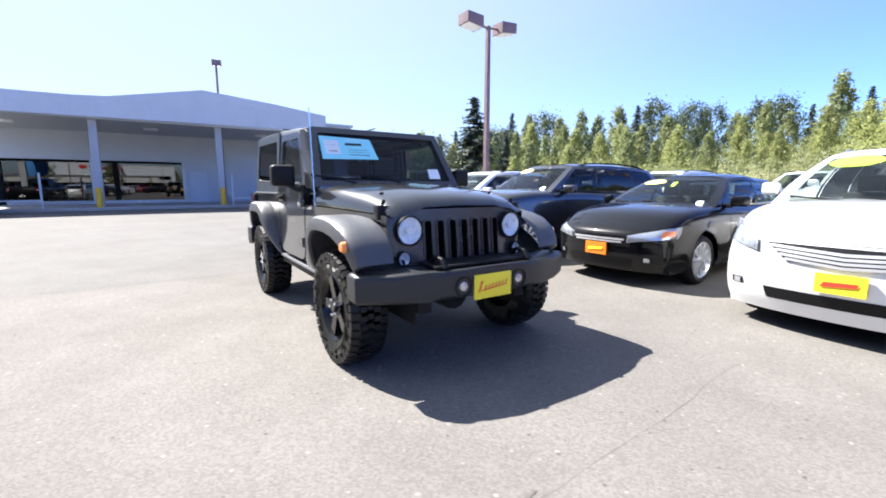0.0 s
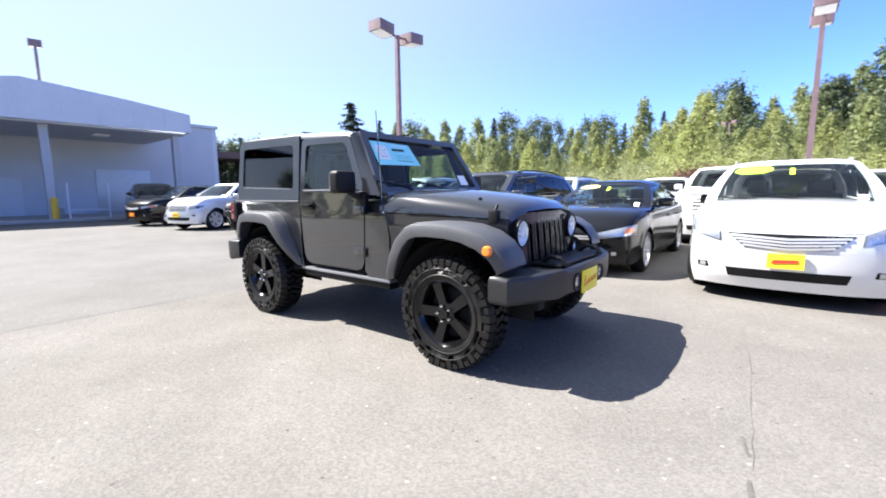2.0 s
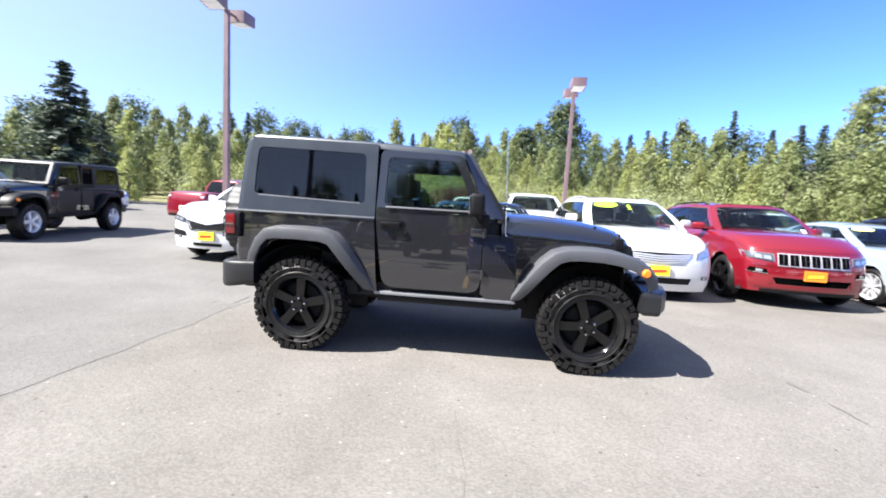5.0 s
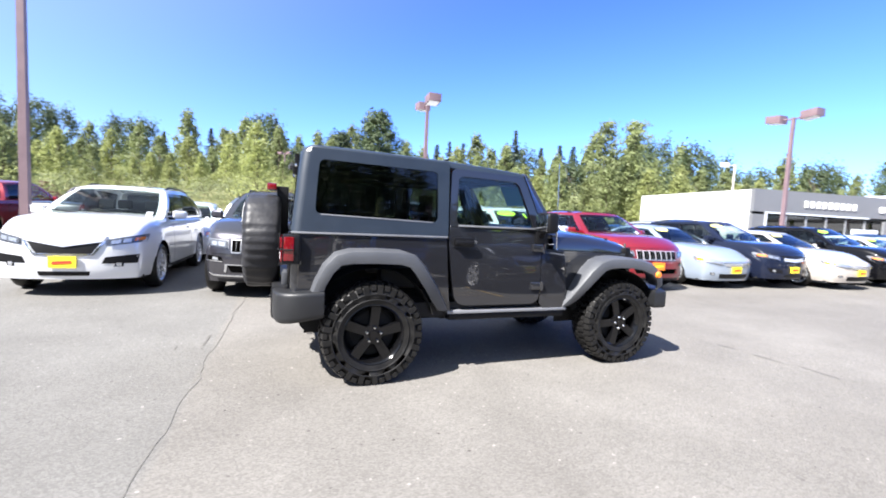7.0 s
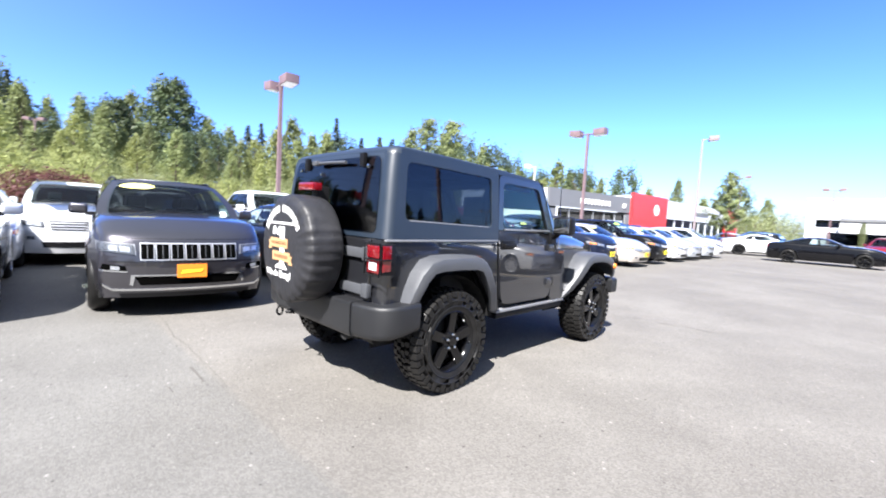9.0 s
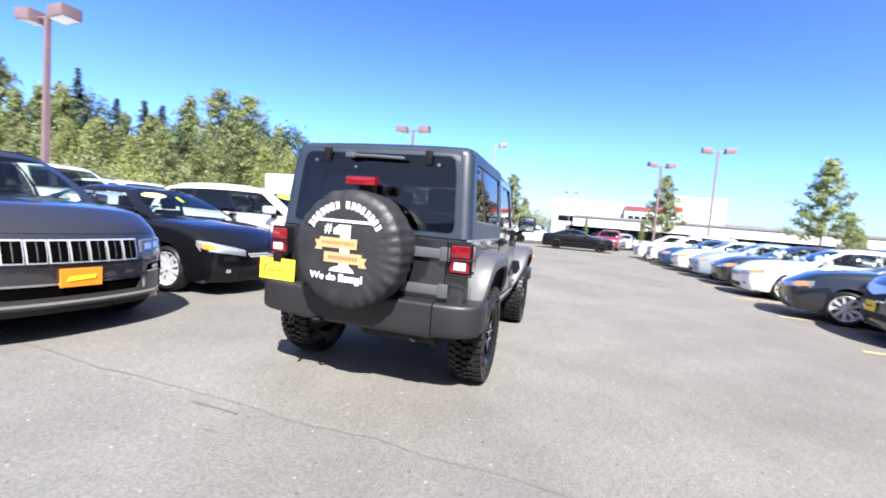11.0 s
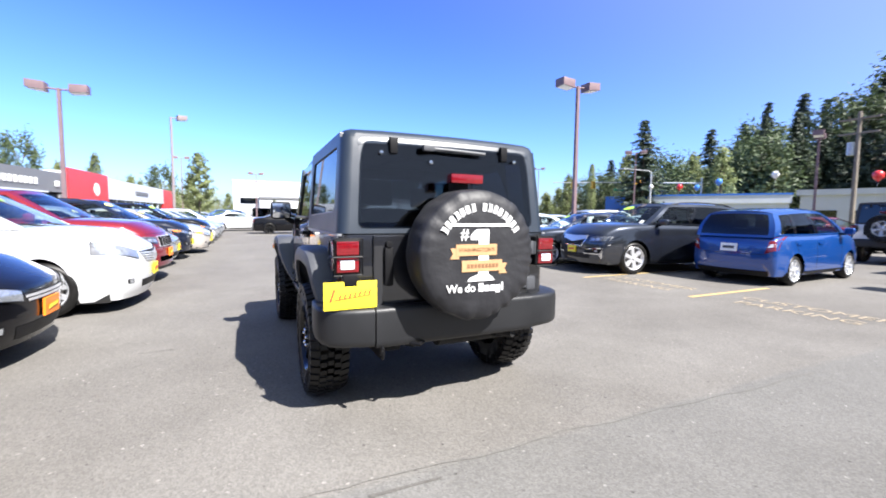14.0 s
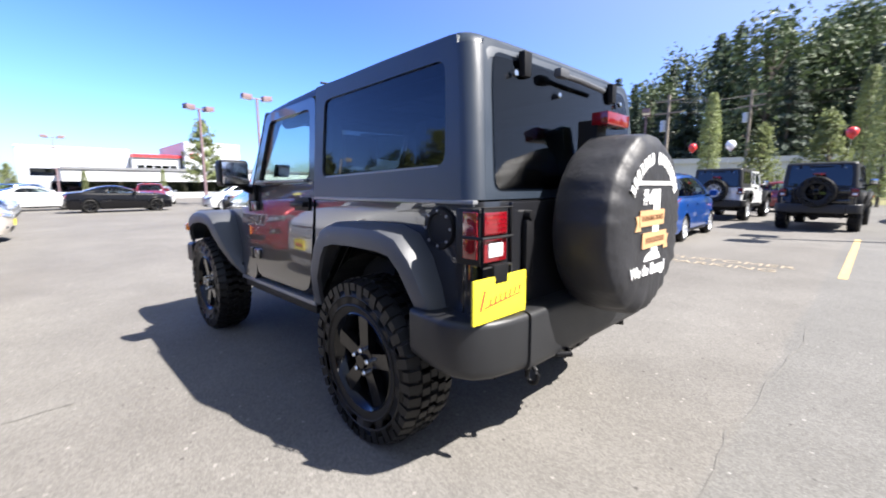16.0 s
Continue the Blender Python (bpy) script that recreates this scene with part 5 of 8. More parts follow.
def off_roader(name, label, m, body_col, top_mat, flare_mat, rim_mat, group="", hero=False, long=0.0, spare_cover=True, plate=YELLOW):
    """A boxy off-road wagon with a hard top; long adds length behind the front doors for the four-door kind."""
    P = paint("off_roader_paint", body_col, 0.35 if hero else 0.2, 0.3)
    if hero:
        P.node_tree.nodes["Principled BSDF"].inputs["Coat IOR"].default_value = 1.72
        P.node_tree.nodes["Principled BSDF"].inputs["Coat Roughness"].default_value = 0.012
    e = thing(name, label, "car", group, m)
    rx = -long           # shift of everything behind the doors
    hubf, hubr = 1.210, -1.238 + rx
    SY = 0.775

    def lean_in(bm, sgn):
        """The tub's sides lean in a little with height."""
        for v in bm.verts:
            v.co.y -= sgn * 0.030 * (v.co.z - 0.98)
        return bm

    # --- tub sides, doors, cowl ---
    for sgn in (1, -1):
        a, b = sgn * SY, sgn * (SY - 0.05)
        bm = bmesh.new()
        quarter = [(-1.812, 0.70), (-1.812, 1.185), (-0.622, 1.172), (-0.600, 0.66), (-0.565, 0.555), (-0.66, 0.555), (-0.75, 0.74), (-0.90, 0.93), (-1.00, 0.97), (-1.44, 0.97), (-1.56, 0.93), (-1.66, 0.80), (-1.68, 0.70)]
        quarter = [(x + rx, z) for x, z in quarter]
        prism(bm, quarter, "y", a, b, 0.008)
        part("quarter_panel", lean_in(bm, sgn), P, e, panel=True)
        bm = bmesh.new()
        door = rounded([(-0.612, 1.172), (-0.612, 1.275), (0.305, 1.25), (0.305, 0.60), (-0.535, 0.60)], [0.002, 0.01, 0.01, 0.10, 0.10])
        prism(bm, door, "y", sgn * (SY + 0.004), b, 0.008)
        d = part("door", lean_in(bm, sgn), P, e, panel=True)
        for nm, zz in (("hinge", 1.115), ("hinge", 0.765)):
            bm = bmesh.new()
            box(bm, 0.20, 0.335, sgn * SY - 0.002 * sgn if sgn > 0 else -SY - 0.03, SY + 0.03 if sgn > 0 else -SY + 0.002, zz - 0.034, zz + 0.034, 0.010)
            tube(bm, [(0.315, sgn * (SY + 0.025), zz - 0.04), (0.315, sgn * (SY + 0.025), zz + 0.04)], 0.014)
            part(nm, bm, P, d)
        bm = bmesh.new()
        y0, y1 = sorted((sgn * (SY + 0.002), sgn * (SY + 0.012)))
        box(bm, -0.57, -0.38, y0, y1, 1.105, 1.185, 0.004)
        y0, y1 = sorted((sgn * (SY + 0.028), sgn * (SY + 0.05)))
        box(bm, -0.565, -0.395, y0, y1, 1.128, 1.160, 0.009)
        for hx in (-0.56, -0.41):
            y0, y1 = sorted((sgn * (SY + 0.005), sgn * (SY + 0.04)))
            box(bm, hx, hx + 0.02, y0, y1, 1.13, 1.158)
        part("door_handle", bm, BLACK, d)
        if long:
            bm = bmesh.new()
            prism(bm, rounded([(-0.612 + rx, 1.172), (-0.612 + rx, 1.275), (-0.625, 1.275), (-0.625, 0.60), (-0.535 + rx, 0.60)], [0.002, 0.01, 0.01, 0.03, 0.10]), "y", sgn * (SY + 0.004), b, 0.008)
            part("door", lean_in(bm, sgn), P, e, panel=True)
            bm = bmesh.new()
            o = [(-0.612 + rx, 1.277), (-0.59 + rx, 1.765), (-0.63, 1.765), (-0.625, 1.277)]
            i_ = [(-0.545 + rx, 1.30), (-0.535 + rx, 1.71), (-0.69, 1.71), (-0.69, 1.30)]
            frame_ring(bm, o, i_, "y", sgn * 0.765, sgn * 0.72)
            part("door_frame", bm, P, e)
            bm = bmesh.new()
            prism(bm, i_, "y", sgn * 0.744, sgn * 0.740)
            part("side_window", bm, DUSK, e)
        # door window frame, leaning in with height
        bm = bmesh.new()
        o = [(-0.612, 1.277), (-0.594, 1.765), (0.10, 1.745), (0.325, 1.255)]
        i_ = [(-0.545, 1.297), (-0.530, 1.705), (0.045, 1.692), (0.225, 1.285)]
        frame_ring(bm, rounded(o, [0.01, 0.05, 0.05, 0.01]), rounded(i_, 0.05), "y", sgn * (SY + 0.0), sgn * (SY - 0.04))
        for v in bm.verts:
            v.co.y -= sgn * (0.085 * (v.co.z - 1.26) + 0.008)
        part("window_frame", bm, P, d)
        bm = bmesh.new()
        prism(bm, rounded([(p[0] - 0.005 * (p[0] < 0) + 0.005 * (p[0] > 0), p[1]) for p in i_], 0.05), "y", sgn * (SY - 0.016), sgn * (SY - 0.020))
        for v in bm.verts:
            v.co.y -= sgn * (0.085 * (v.co.z - 1.26) + 0.008)
        part("door_glass", bm, GLASS, d)
        bm = bmesh.new()
        box(bm, -0.53, 0.22, min(sgn * (SY - 0.005), sgn * (SY + 0.012)), max(sgn * (SY - 0.005), sgn * (SY + 0.012)), 1.278, 1.292, 0.003)
        # the hero's seal takes pale grey as a painted highlight
        part("window_seal", bm, BLACK if not hero else SATIN_GLINT, d)
        # cowl and engine-bay side
        bm = bmesh.new()
        cowl = [(0.311, 0.60), (0.311, 1.10), (0.44, 1.10), (0.56, 1.095), (0.60, 0.90), (0.60, 0.555), (0.36, 0.555)]
        prism(bm, cowl, "y", a, b, 0.006)
        part("cowl_panel", lean_in(bm, sgn), P, e, panel=True)
        bm = bmesh.new()
        grid(bm, [[(0.55, sgn * 0.772, z) for z in (0.60, 0.8, 0.95, 1.092)], [(0.66, sgn * 0.757, z) for z in (0.70, 0.82, 0.95, 1.09)], [(0.82, sgn * 0.734, z) for z in (0.92, 0.96, 1.0, 1.088)], [(0.95, sgn * 0.715, z) for z in (0.95, 0.98, 1.02, 1.085)], [(1.57, sgn * 0.605, z) for z in (0.92, 0.96, 1.0, 1.062)]])
        part("fender_side", bm, P, e)
        # mirror
        bm = bmesh.new()
        y0, y1 = sorted((sgn * 0.835, sgn * 1.03))
        box(bm, 0.185, 0.305, y0, y1, 1.255, 1.435, 0.035, 3)
        mir = part("mirror", bm, BLACK, e, "black folding door mirror")
        bm = bmesh.new()
        y0, y1 = sorted((sgn * 0.85, sgn * 1.015))
        box(bm, 0.180, 0.186, y0, y1, 1.272, 1.418, 0.002)
        part("mirror_glass", bm, CHROME, mir)
        bm = bmesh.new()
        tube(bm, [(0.28, sgn * 0.77, 1.22), (0.27, sgn * 0.83, 1.235), (0.25, sgn * 0.88, 1.27)], 0.026)
        box(bm, 0.23, 0.35, min(sgn * 0.77, sgn * 0.80), max(sgn * 0.77, sgn * 0.80), 1.15, 1.27, 0.012)
        part("mirror_arm", bm, BLACK, mir)
        # flares
        front = [(0.545, 0.555, 0.80, 0.105, 0.02), (0.60, 0.65, 0.85, 0.105, -0.01), (0.69, 0.80, 0.90, 0.10, -0.04), (0.78, 0.925, 0.925, 0.085, -0.07), (0.88, 1.01, 0.93, 0.055, -0.09), (0.98, 1.042, 0.93, 0.02, -0.10),
                 (1.10, 1.052, 0.93, 0.0, -0.102), (1.25, 1.050, 0.93, 0.0, -0.102), (1.40, 1.035, 0.93, -0.005, -0.105), (1.54, 0.998, 0.925, -0.02, -0.11), (1.645, 0.935, 0.91, -0.04, -0.11), (1.715, 0.85, 0.89, -0.07, -0.09), (1.735, 0.78, 0.88, -0.09, -0.05)]
        bm = bmesh.new()
        sweep_flare(bm, front, sgn)
        fl = part("front_flare", bm, flare_mat, e, "matte grey plastic wheel-arch flare")
        bm = bmesh.new()
        lathe(bm, [(0.0, 0.936), (0.026, 0.934), (0.034, 0.924), (0.036, 0.905)], 18)
        for v in bm.verts:
            v.co = Vector((v.co.x + 1.60, sgn * v.co.y, v.co.z + 0.885))
        part("side_marker", bm, AMBER, fl, "amber side marker lamp")
        rear = [(-0.575, 0.555, 0.80, -0.115, 0.01), (-0.645, 0.66, 0.85, -0.11, -0.01), (-0.735, 0.80, 0.90, -0.10, -0.04), (-0.84, 0.95, 0.925, -0.085, -0.07), (-0.93, 1.04, 0.93, -0.05, -0.095), (-1.04, 1.073, 0.93, -0.01, -0.108),
                (-1.24, 1.080, 0.93, 0.0, -0.108), (-1.44, 1.075, 0.93, 0.01, -0.106), (-1.55, 1.045, 0.925, 0.04, -0.09), (-1.635, 0.955, 0.915, 0.07, -0.06), (-1.695, 0.83, 0.90, 0.08, -0.03), (-1.72, 0.75, 0.88, 0.09, -0.01)]
        bm = bmesh.new()
        sweep_flare(bm, [(x + rx, z, y, dx, dz) for x, z, y, dx, dz in rear], sgn)
        part("rear_flare", bm, flare_mat, e, "matte grey plastic wheel-arch flare")
        # inner wheel houses
        for hub in (hubf, hubr):
            bm = bmesh.new()
            rows = []
            for t in np.linspace(0.22, math.pi - 0.22, 14):
                rows.append([(hub + 0.52 * math.cos(t), sgn * y, 0.42 + 0.50 * math.sin(t)) for y in (0.48, 0.80)])
            grid(bm, rows)
            bm.faces.new([bm.verts.new(r[0]) for r in rows] + [bm.verts.new((rows[-1][0][0], sgn * 0.48, 0.34)), bm.verts.new((rows[0][0][0], sgn * 0.48, 0.34))])
            part("wheel_house", bm, DARK, e, smooth=0)
        # sill rail, painted pale on the hero as its sunlit upper edge
        bm = bmesh.new()
        y0, y1 = sorted((sgn * 0.70, sgn * 0.792))
        box(bm, -0.60 + rx, 0.61, y0, y1, 0.530, 0.557, 0.008)
        part("sill_rail", bm, SATIN_GLINT if hero else BLACK, e)
        bm = bmesh.new()
        y0, y1 = sorted((sgn * 0.66, sgn * 0.775))
        box(bm, -0.58 + rx, 0.59, y0, y1, 0.470, 0.529, 0.015)
        part("side_step", bm, BLACK, e)
        # hard-top side
        bm = bmesh.new()
        o = [(-1.800 + rx, 1.192), (-1.769 + rx, 1.50), (-1.730 + rx, 1.825), (-0.622 + rx, 1.805), (-0.622 + rx, 1.192)]
        i_ = [(-1.700 + rx, 1.33), (-1.690 + rx, 1.53), (-1.672 + rx, 1.742), (-0.722 + rx, 1.722), (-0.715 + rx, 1.300)]
        frame_ring(bm, rounded(o, [0.002, 0.08, 0.01, 0.01, 0.01]), rounded(i_, [0.05, 0.05, 0.05, 0.05, 0.05]), "y", sgn * (SY + 0.004), sgn * (SY - 0.05))
        for v in bm.verts:
            v.co.y -= sgn * 0.075 * (v.co.z - 1.19)
        part("hard_top_side", bm, top_mat, e, panel=True)
        bm = bmesh.new()
        prism(bm, rounded([(x - 0.004 if x < -1.2 + rx else x + 0.004, z + (0.004 if z > 1.5 else -0.004)) for x, z in i_], 0.06), "y", sgn * (SY - 0.006), sgn * (SY - 0.012))
        for v in bm.verts:
            v.co.y -= sgn * 0.075 * (v.co.z - 1.19)
        part("quarter_window", bm, TINT if hero else DUSK, e, "dark tinted side window")
        if hero:
            # thin pale strip added to paint the sun glint below the window
            bm = bmesh.new()
            box(bm, -1.66, -0.76, min(sgn * (SY - 0.012), sgn * (SY + 0.006)), max(sgn * (SY - 0.012), sgn * (SY + 0.006)), -0.004, 0.005, 0.002)
            for v in bm.verts:
                v.co.z += 1.326 + (v.co.x + 1.66) / 0.90 * -0.025
                v.co.y -= sgn * 0.075 * (v.co.z - 1.19)
            part("window_ledge", bm, SATIN_GLINT, e, "pale strip drawn as a sun glint along the side window's lower edge")
        # seam moulding under the top; hero's pale grey is its painted sun glint
        bm = bmesh.new()
        box(bm, -1.865 + rx, -0.625, min(sgn * (SY - 0.02), sgn * (SY + 0.008)), max(sgn * (SY - 0.02), sgn * (SY + 0.008)), 1.176, 1.191, 0.003)
        part("belt_moulding", bm, SATIN_GLINT if hero else TRIM, e)
        # rounded upright corners behind: tub below, hard top above
        for nm, ma, za, zb, rad in (("tub_corner", P, 0.70, 1.184, 0.055), ("hard_top_corner", top_mat, 1.192, 1.79, 0.07)):
            bm = bmesh.new()
            rows = []
            for z in np.linspace(za, zb, 2 if za < 1 else 7):
                if za < 1:
                    xr, ys = -1.866 + rx, SY
                else:
                    xr, ys = -1.868 + rx + 0.10 * (z - 1.19) + 0.05 * max(0.0, z - 1.68), SY + 0.004 - 0.075 * (z - 1.19)
                rows.append([(xr + rad - rad * math.sin(t), sgn * (ys - rad + rad * math.cos(t)), z) for t in np.linspace(-0.05, math.pi / 2 + 0.05, 9)])
            grid(bm, rows)
            part(nm, bm, ma, e, smooth=60)
    # roof
    bm = bmesh.new()
    rows = []
    for x, z, w in ((-1.812 + rx, 1.755, 0.630), (-1.804 + rx, 1.788, 0.652), (-1.788 + rx, 1.818, 0.676), (-1.762 + rx, 1.838, 0.694), (-1.72 + rx, 1.851, 0.704), (-1.66 + rx, 1.854, 0.706), (-1.2 + rx, 1.848, 0.704), (-0.6, 1.830, 0.702), (-0.2, 1.808, 0.698), (0.08, 1.788, 0.69), (0.135, 1.774, 0.685), (0.155, 1.752, 0.68)):
        r = [(x, -w - 0.022, z - 0.062), (x, -w - 0.018, z - 0.04), (x, -w, z - 0.014), (x, -w + 0.04, z - 0.002)] + [(x, y, z + 0.010 * (1 - (y / 0.7) ** 2)) for y in (-0.45, -0.15, 0.15, 0.45)] + [(x, w - 0.04, z - 0.002), (x, w, z - 0.014), (x, w + 0.018, z - 0.04), (x, w + 0.022, z - 0.062)]
        rows.append(r)
    grid(bm, rows)
    part("roof", bm, top_mat, e, "matte dark hard-top roof")
    # joints between the freedom panels and the rear shell
    bm = bmesh.new()
    box(bm, -0.628, -0.612, -0.70, 0.70, 1.834, 1.844, 0.002)
    box(bm, -0.612, 0.12, -0.006, 0.006, 1.812, 1.822, 0.002)
    part("roof_joint", bm, BLACK, e)
    # rear face of the top, the glass, hinges, wiper
    bm = bmesh.new()
    o = [(-0.712, 1.192), (-0.672, 1.72), (-0.655, 1.815), (0.655, 1.815), (0.672, 1.72), (0.712, 1.192)]
    i_ = [(-0.648, 1.235), (-0.622, 1.65), (-0.598, 1.768), (0.598, 1.768), (0.622, 1.65), (0.648, 1.235)]
    frame_ring(bm, rounded(o, [0.002, 0.05, 0.02, 0.02, 0.05, 0.002]), rounded(i_, 0.05), "x", -1.868 + rx, -1.80 + rx)
    lean = lambda z: 0.10 * max(0, z - 1.19) + 0.05 * max(0, z - 1.68)  # noqa: E731
    for v in bm.verts:
        v.co.x += lean(v.co.z)
    part("hard_top_rear", bm, top_mat, e)
    bm = bmesh.new()
    prism(bm, rounded([(y * 1.012, z + (0.006 if z > 1.5 else -0.006)) for y, z in i_], 0.05), "x", -1.874 + rx, -1.868 + rx)
    for v in bm.verts:
        v.co.x += lean(v.co.z)
    tg = part("rear_window", bm, TINT if hero else DUSK, e, "dark tinted lift-up rear window")
    for y in (-0.415, 0.415):
        bm = bmesh.new()
        prism(bm, [(y - 0.028, 1.80), (y + 0.028, 1.80), (y + 0.024, 1.70), (y - 0.024, 1.70)], "x", -1.845 + rx, -1.81 + rx, 0.008)
        part("glass_hinge", bm, BLACK, tg)
    bm = bmesh.new()
    tube(bm, [(-1.86 + rx, 0.20, 1.745), (-1.868 + rx, 0.0, 1.742), (-1.862 + rx, -0.24, 1.735)], 0.013)
    box(bm, -1.89 + rx, -1.85 + rx, 0.15, 0.23, 1.725, 1.765, 0.01)
    part("rear_wiper", bm, TRIM if hero else BLACK, tg)
    for y, z in ((0.50, 1.70), (-0.50, 1.70), (0.16, 1.66)):
        bm = bmesh.new()
        lathe(bm, [(0.0, -1.848 + rx), (0.013, -1.846 + rx), (0.014, -1.83 + rx)], 10, "x", (0, y, z))
        part("bolt_cap", bm, CHROME, tg)
    # tailgate and rear panel
    bm = bmesh.new()
    box(bm, -1.866 + rx, -1.81 + rx, -0.722, 0.722, 0.66, 1.185, 0.004)
    part("rear_panel", bm, P, e)
    bm = bmesh.new()
    box(bm, -1.886 + rx, -1.862 + rx, -0.625, 0.565, 0.70, 1.183, 0.014)
    gate = part("tailgate", bm, P, e, panel=True)
    for z in (1.08, 0.82):
        bm = bmesh.new()
        box(bm, -1.918 + rx, -1.884 + rx, -0.62, -0.30, z - 0.035, z + 0.035, 0.012)
        box(bm, -1.925 + rx, -1.880 + rx, -0.66, -0.58, z - 0.05, z + 0.05, 0.014)
        # lighter grey on the hero's hinges paints in their sunlit edges
        part("tailgate_hinge", bm, TRIM if hero else P, gate)
    bm = bmesh.new()
    box(bm, -1.915 + rx, -1.884 + rx, 0.44, 0.50, 0.86, 1.11, 0.018)
    lathe(bm, [(0, -1.922 + rx), (0.02, -1.92 + rx), (0.022, -1.88 + rx)], 12, "x", (0, 0.47, 1.125))
    part("tailgate_handle", bm, BLACK, gate)
    for sgn in (1, -1):
        bm = bmesh.new()
        y0, y1 = sorted((sgn * 0.652, sgn * 0.815))
        box(bm, -1.925 + rx, -1.80 + rx, y0, y1, 0.948, 1.164, 0.016)
        tl = part("tail_light", bm, BLACK, e)
        for nm, ya, yb, z0, z1, xo, ma in (("red_lens", 0.668, 0.802, 1.064, 1.150, -1.940, RED), ("lower_lens", 0.668, 0.802, 0.962, 1.050, -1.938, RED), ("reverse_lens", 0.695, 0.782, 0.980, 1.036, -1.944, WHITELENS)):
            bm = bmesh.new()
            yy0, yy1 = sorted((sgn * ya, sgn * yb))
            box(bm, xo + rx, -1.92 + rx, yy0, yy1, z0, z1, 0.008)
            part(nm, bm, ma, tl)
        for q in range(5):
            bm = bmesh.new()
            zq = 1.072 + 0.0165 * q
            box(bm, -1.9415 + rx, -1.935 + rx, min(sgn * 0.675, sgn * 0.795), max(sgn * 0.675, sgn * 0.795), zq, zq + 0.003)
            part("lens_rib", bm, RED, tl)
        bm = bmesh.new()
        tube(bm, [(-1.950 + rx, sgn * 0.650, 1.056), (-1.954 + rx, sgn * 0.735, 1.056), (-1.950 + rx, sgn * 0.824, 1.056), (-1.85 + rx, sgn * 0.826, 1.056)], 0.006, 6)
        tube(bm, [(-1.945 + rx, sgn * 0.650, 0.946), (-1.945 + rx, sgn * 0.650, 1.166), (-1.945 + rx, sgn * 0.822, 1.166), (-1.945 + rx, sgn * 0.822, 0.946), (-1.945 + rx, sgn * 0.650, 0.946)], 0.006, 6)
        part("light_guard", bm, BLACK, tl)
        # side red strip of the lamp
        bm = bmesh.new()
        y0, y1 = sorted((sgn * 0.812, sgn * 0.819))
        box(bm, -1.915 + rx, -1.845 + rx, y0, y1, 0.975, 1.15, 0.002)
        part("side_lens", bm, RED, tl)
    # fuel filler on the driver's side
    bm = bmesh.new()
    lathe(bm, [(0.0, SY + 0.008), (0.058, SY + 0.008), (0.062, SY + 0.016), (0.082, SY + 0.016), (0.088, SY + 0.002)], 26, "y", (-1.68 + rx, 0, 1.075))
    cap = part("fuel_cap", bm, BLACK, e)
    for i in range(8):
        t = i * math.pi / 4
        bm = bmesh.new()
        lathe(bm, [(0.0, SY + 0.021), (0.006, SY + 0.020), (0.007, SY + 0.014)], 8, "y", (-1.68 + rx + 0.072 * math.cos(t), 0, 1.075 + 0.072 * math.sin(t)))
        part("bolt", bm, SATIN_GLINT, cap)
    # high brake lamp
    bm = bmesh.new()
    box(bm, -2.06 + rx, -1.98 + rx, -0.115, 0.115, 1.512, 1.572, 0.012)
    hb = part("high_brake_lamp", bm, RED, e, "red high-mounted brake lamp")
    bm = bmesh.new()
    box(bm, -1.98 + rx, -1.88 + rx, -0.05, 0.05, 1.12, 1.55, 0.01)
    part("lamp_bracket", bm, BLACK, hb)
    # spare wheel
    sx = -1.90 + rx
    if spare_cover:
        bm = bmesh.new()
        n = 120
        prof = [(0.0, 0.336), (0.10, 0.338), (0.22, 0.337), (0.30, 0.334), (0.345, 0.328), (0.370, 0.318), (0.382, 0.308), (0.392, 0.303), (0.399, 0.290), (0.404, 0.262), (0.407, 0.16), (0.402, 0.08), (0.385, 0.055), (0.33, 0.04), (0.0, 0.04)]
        rows = []
        for i in range(n):
            t = 2 * math.pi * i / n
            row = []
            for r, d in prof:
                wob = 0.0
                if 0.28 < r:
                    # puckered pleats where the cover is drawn round the tyre
                    wob = 0.007 * math.sin(t * 31 + 1.5 * math.sin(t * 4)) * max(0.0, -math.cos(t - 0.35)) ** 0.7 * min(1.0, (r - 0.28) / 0.08) * (0.4 + 0.6 * abs(math.sin(t * 7.3)))
                if 0.34 < r:
                    wob += 0.0040 * math.sin(t * 23 + 2 * math.sin(t * 3)) * (1 if d > 0.2 else 0.6) * max(0, math.sin(t * 1.5 + 0.4)) + 0.009 * noise.noise(Vector((3 * math.cos(t), 3 * math.sin(t), d * 6)))
                    if d < 0.2:
                        wob += 0.010 * noise.noise(Vector((2 * math.cos(t), 2 * math.sin(t), d * 14)))
                row.append((sx - d - wob * 0.6, -0.015 + (r + wob) * math.cos(t), 1.069 + (r + wob) * math.sin(t)))
            rows.append(row)
        grid(bm, rows + rows[:1])
        bmesh.ops.remove_doubles(bm, verts=bm.verts, dist=1e-5)
        sp = part("spare_wheel_cover", bm, VINYL, e, "black vinyl spare-wheel cover with printed slogan", smooth=60)
        fx = sx - 0.340
        face = lambda y, z, roll=0: Matrix.Translation((fx, y, z)) @ Euler((math.pi / 2, roll, -math.pi / 2)).to_matrix().to_4x4()  # noqa: E731
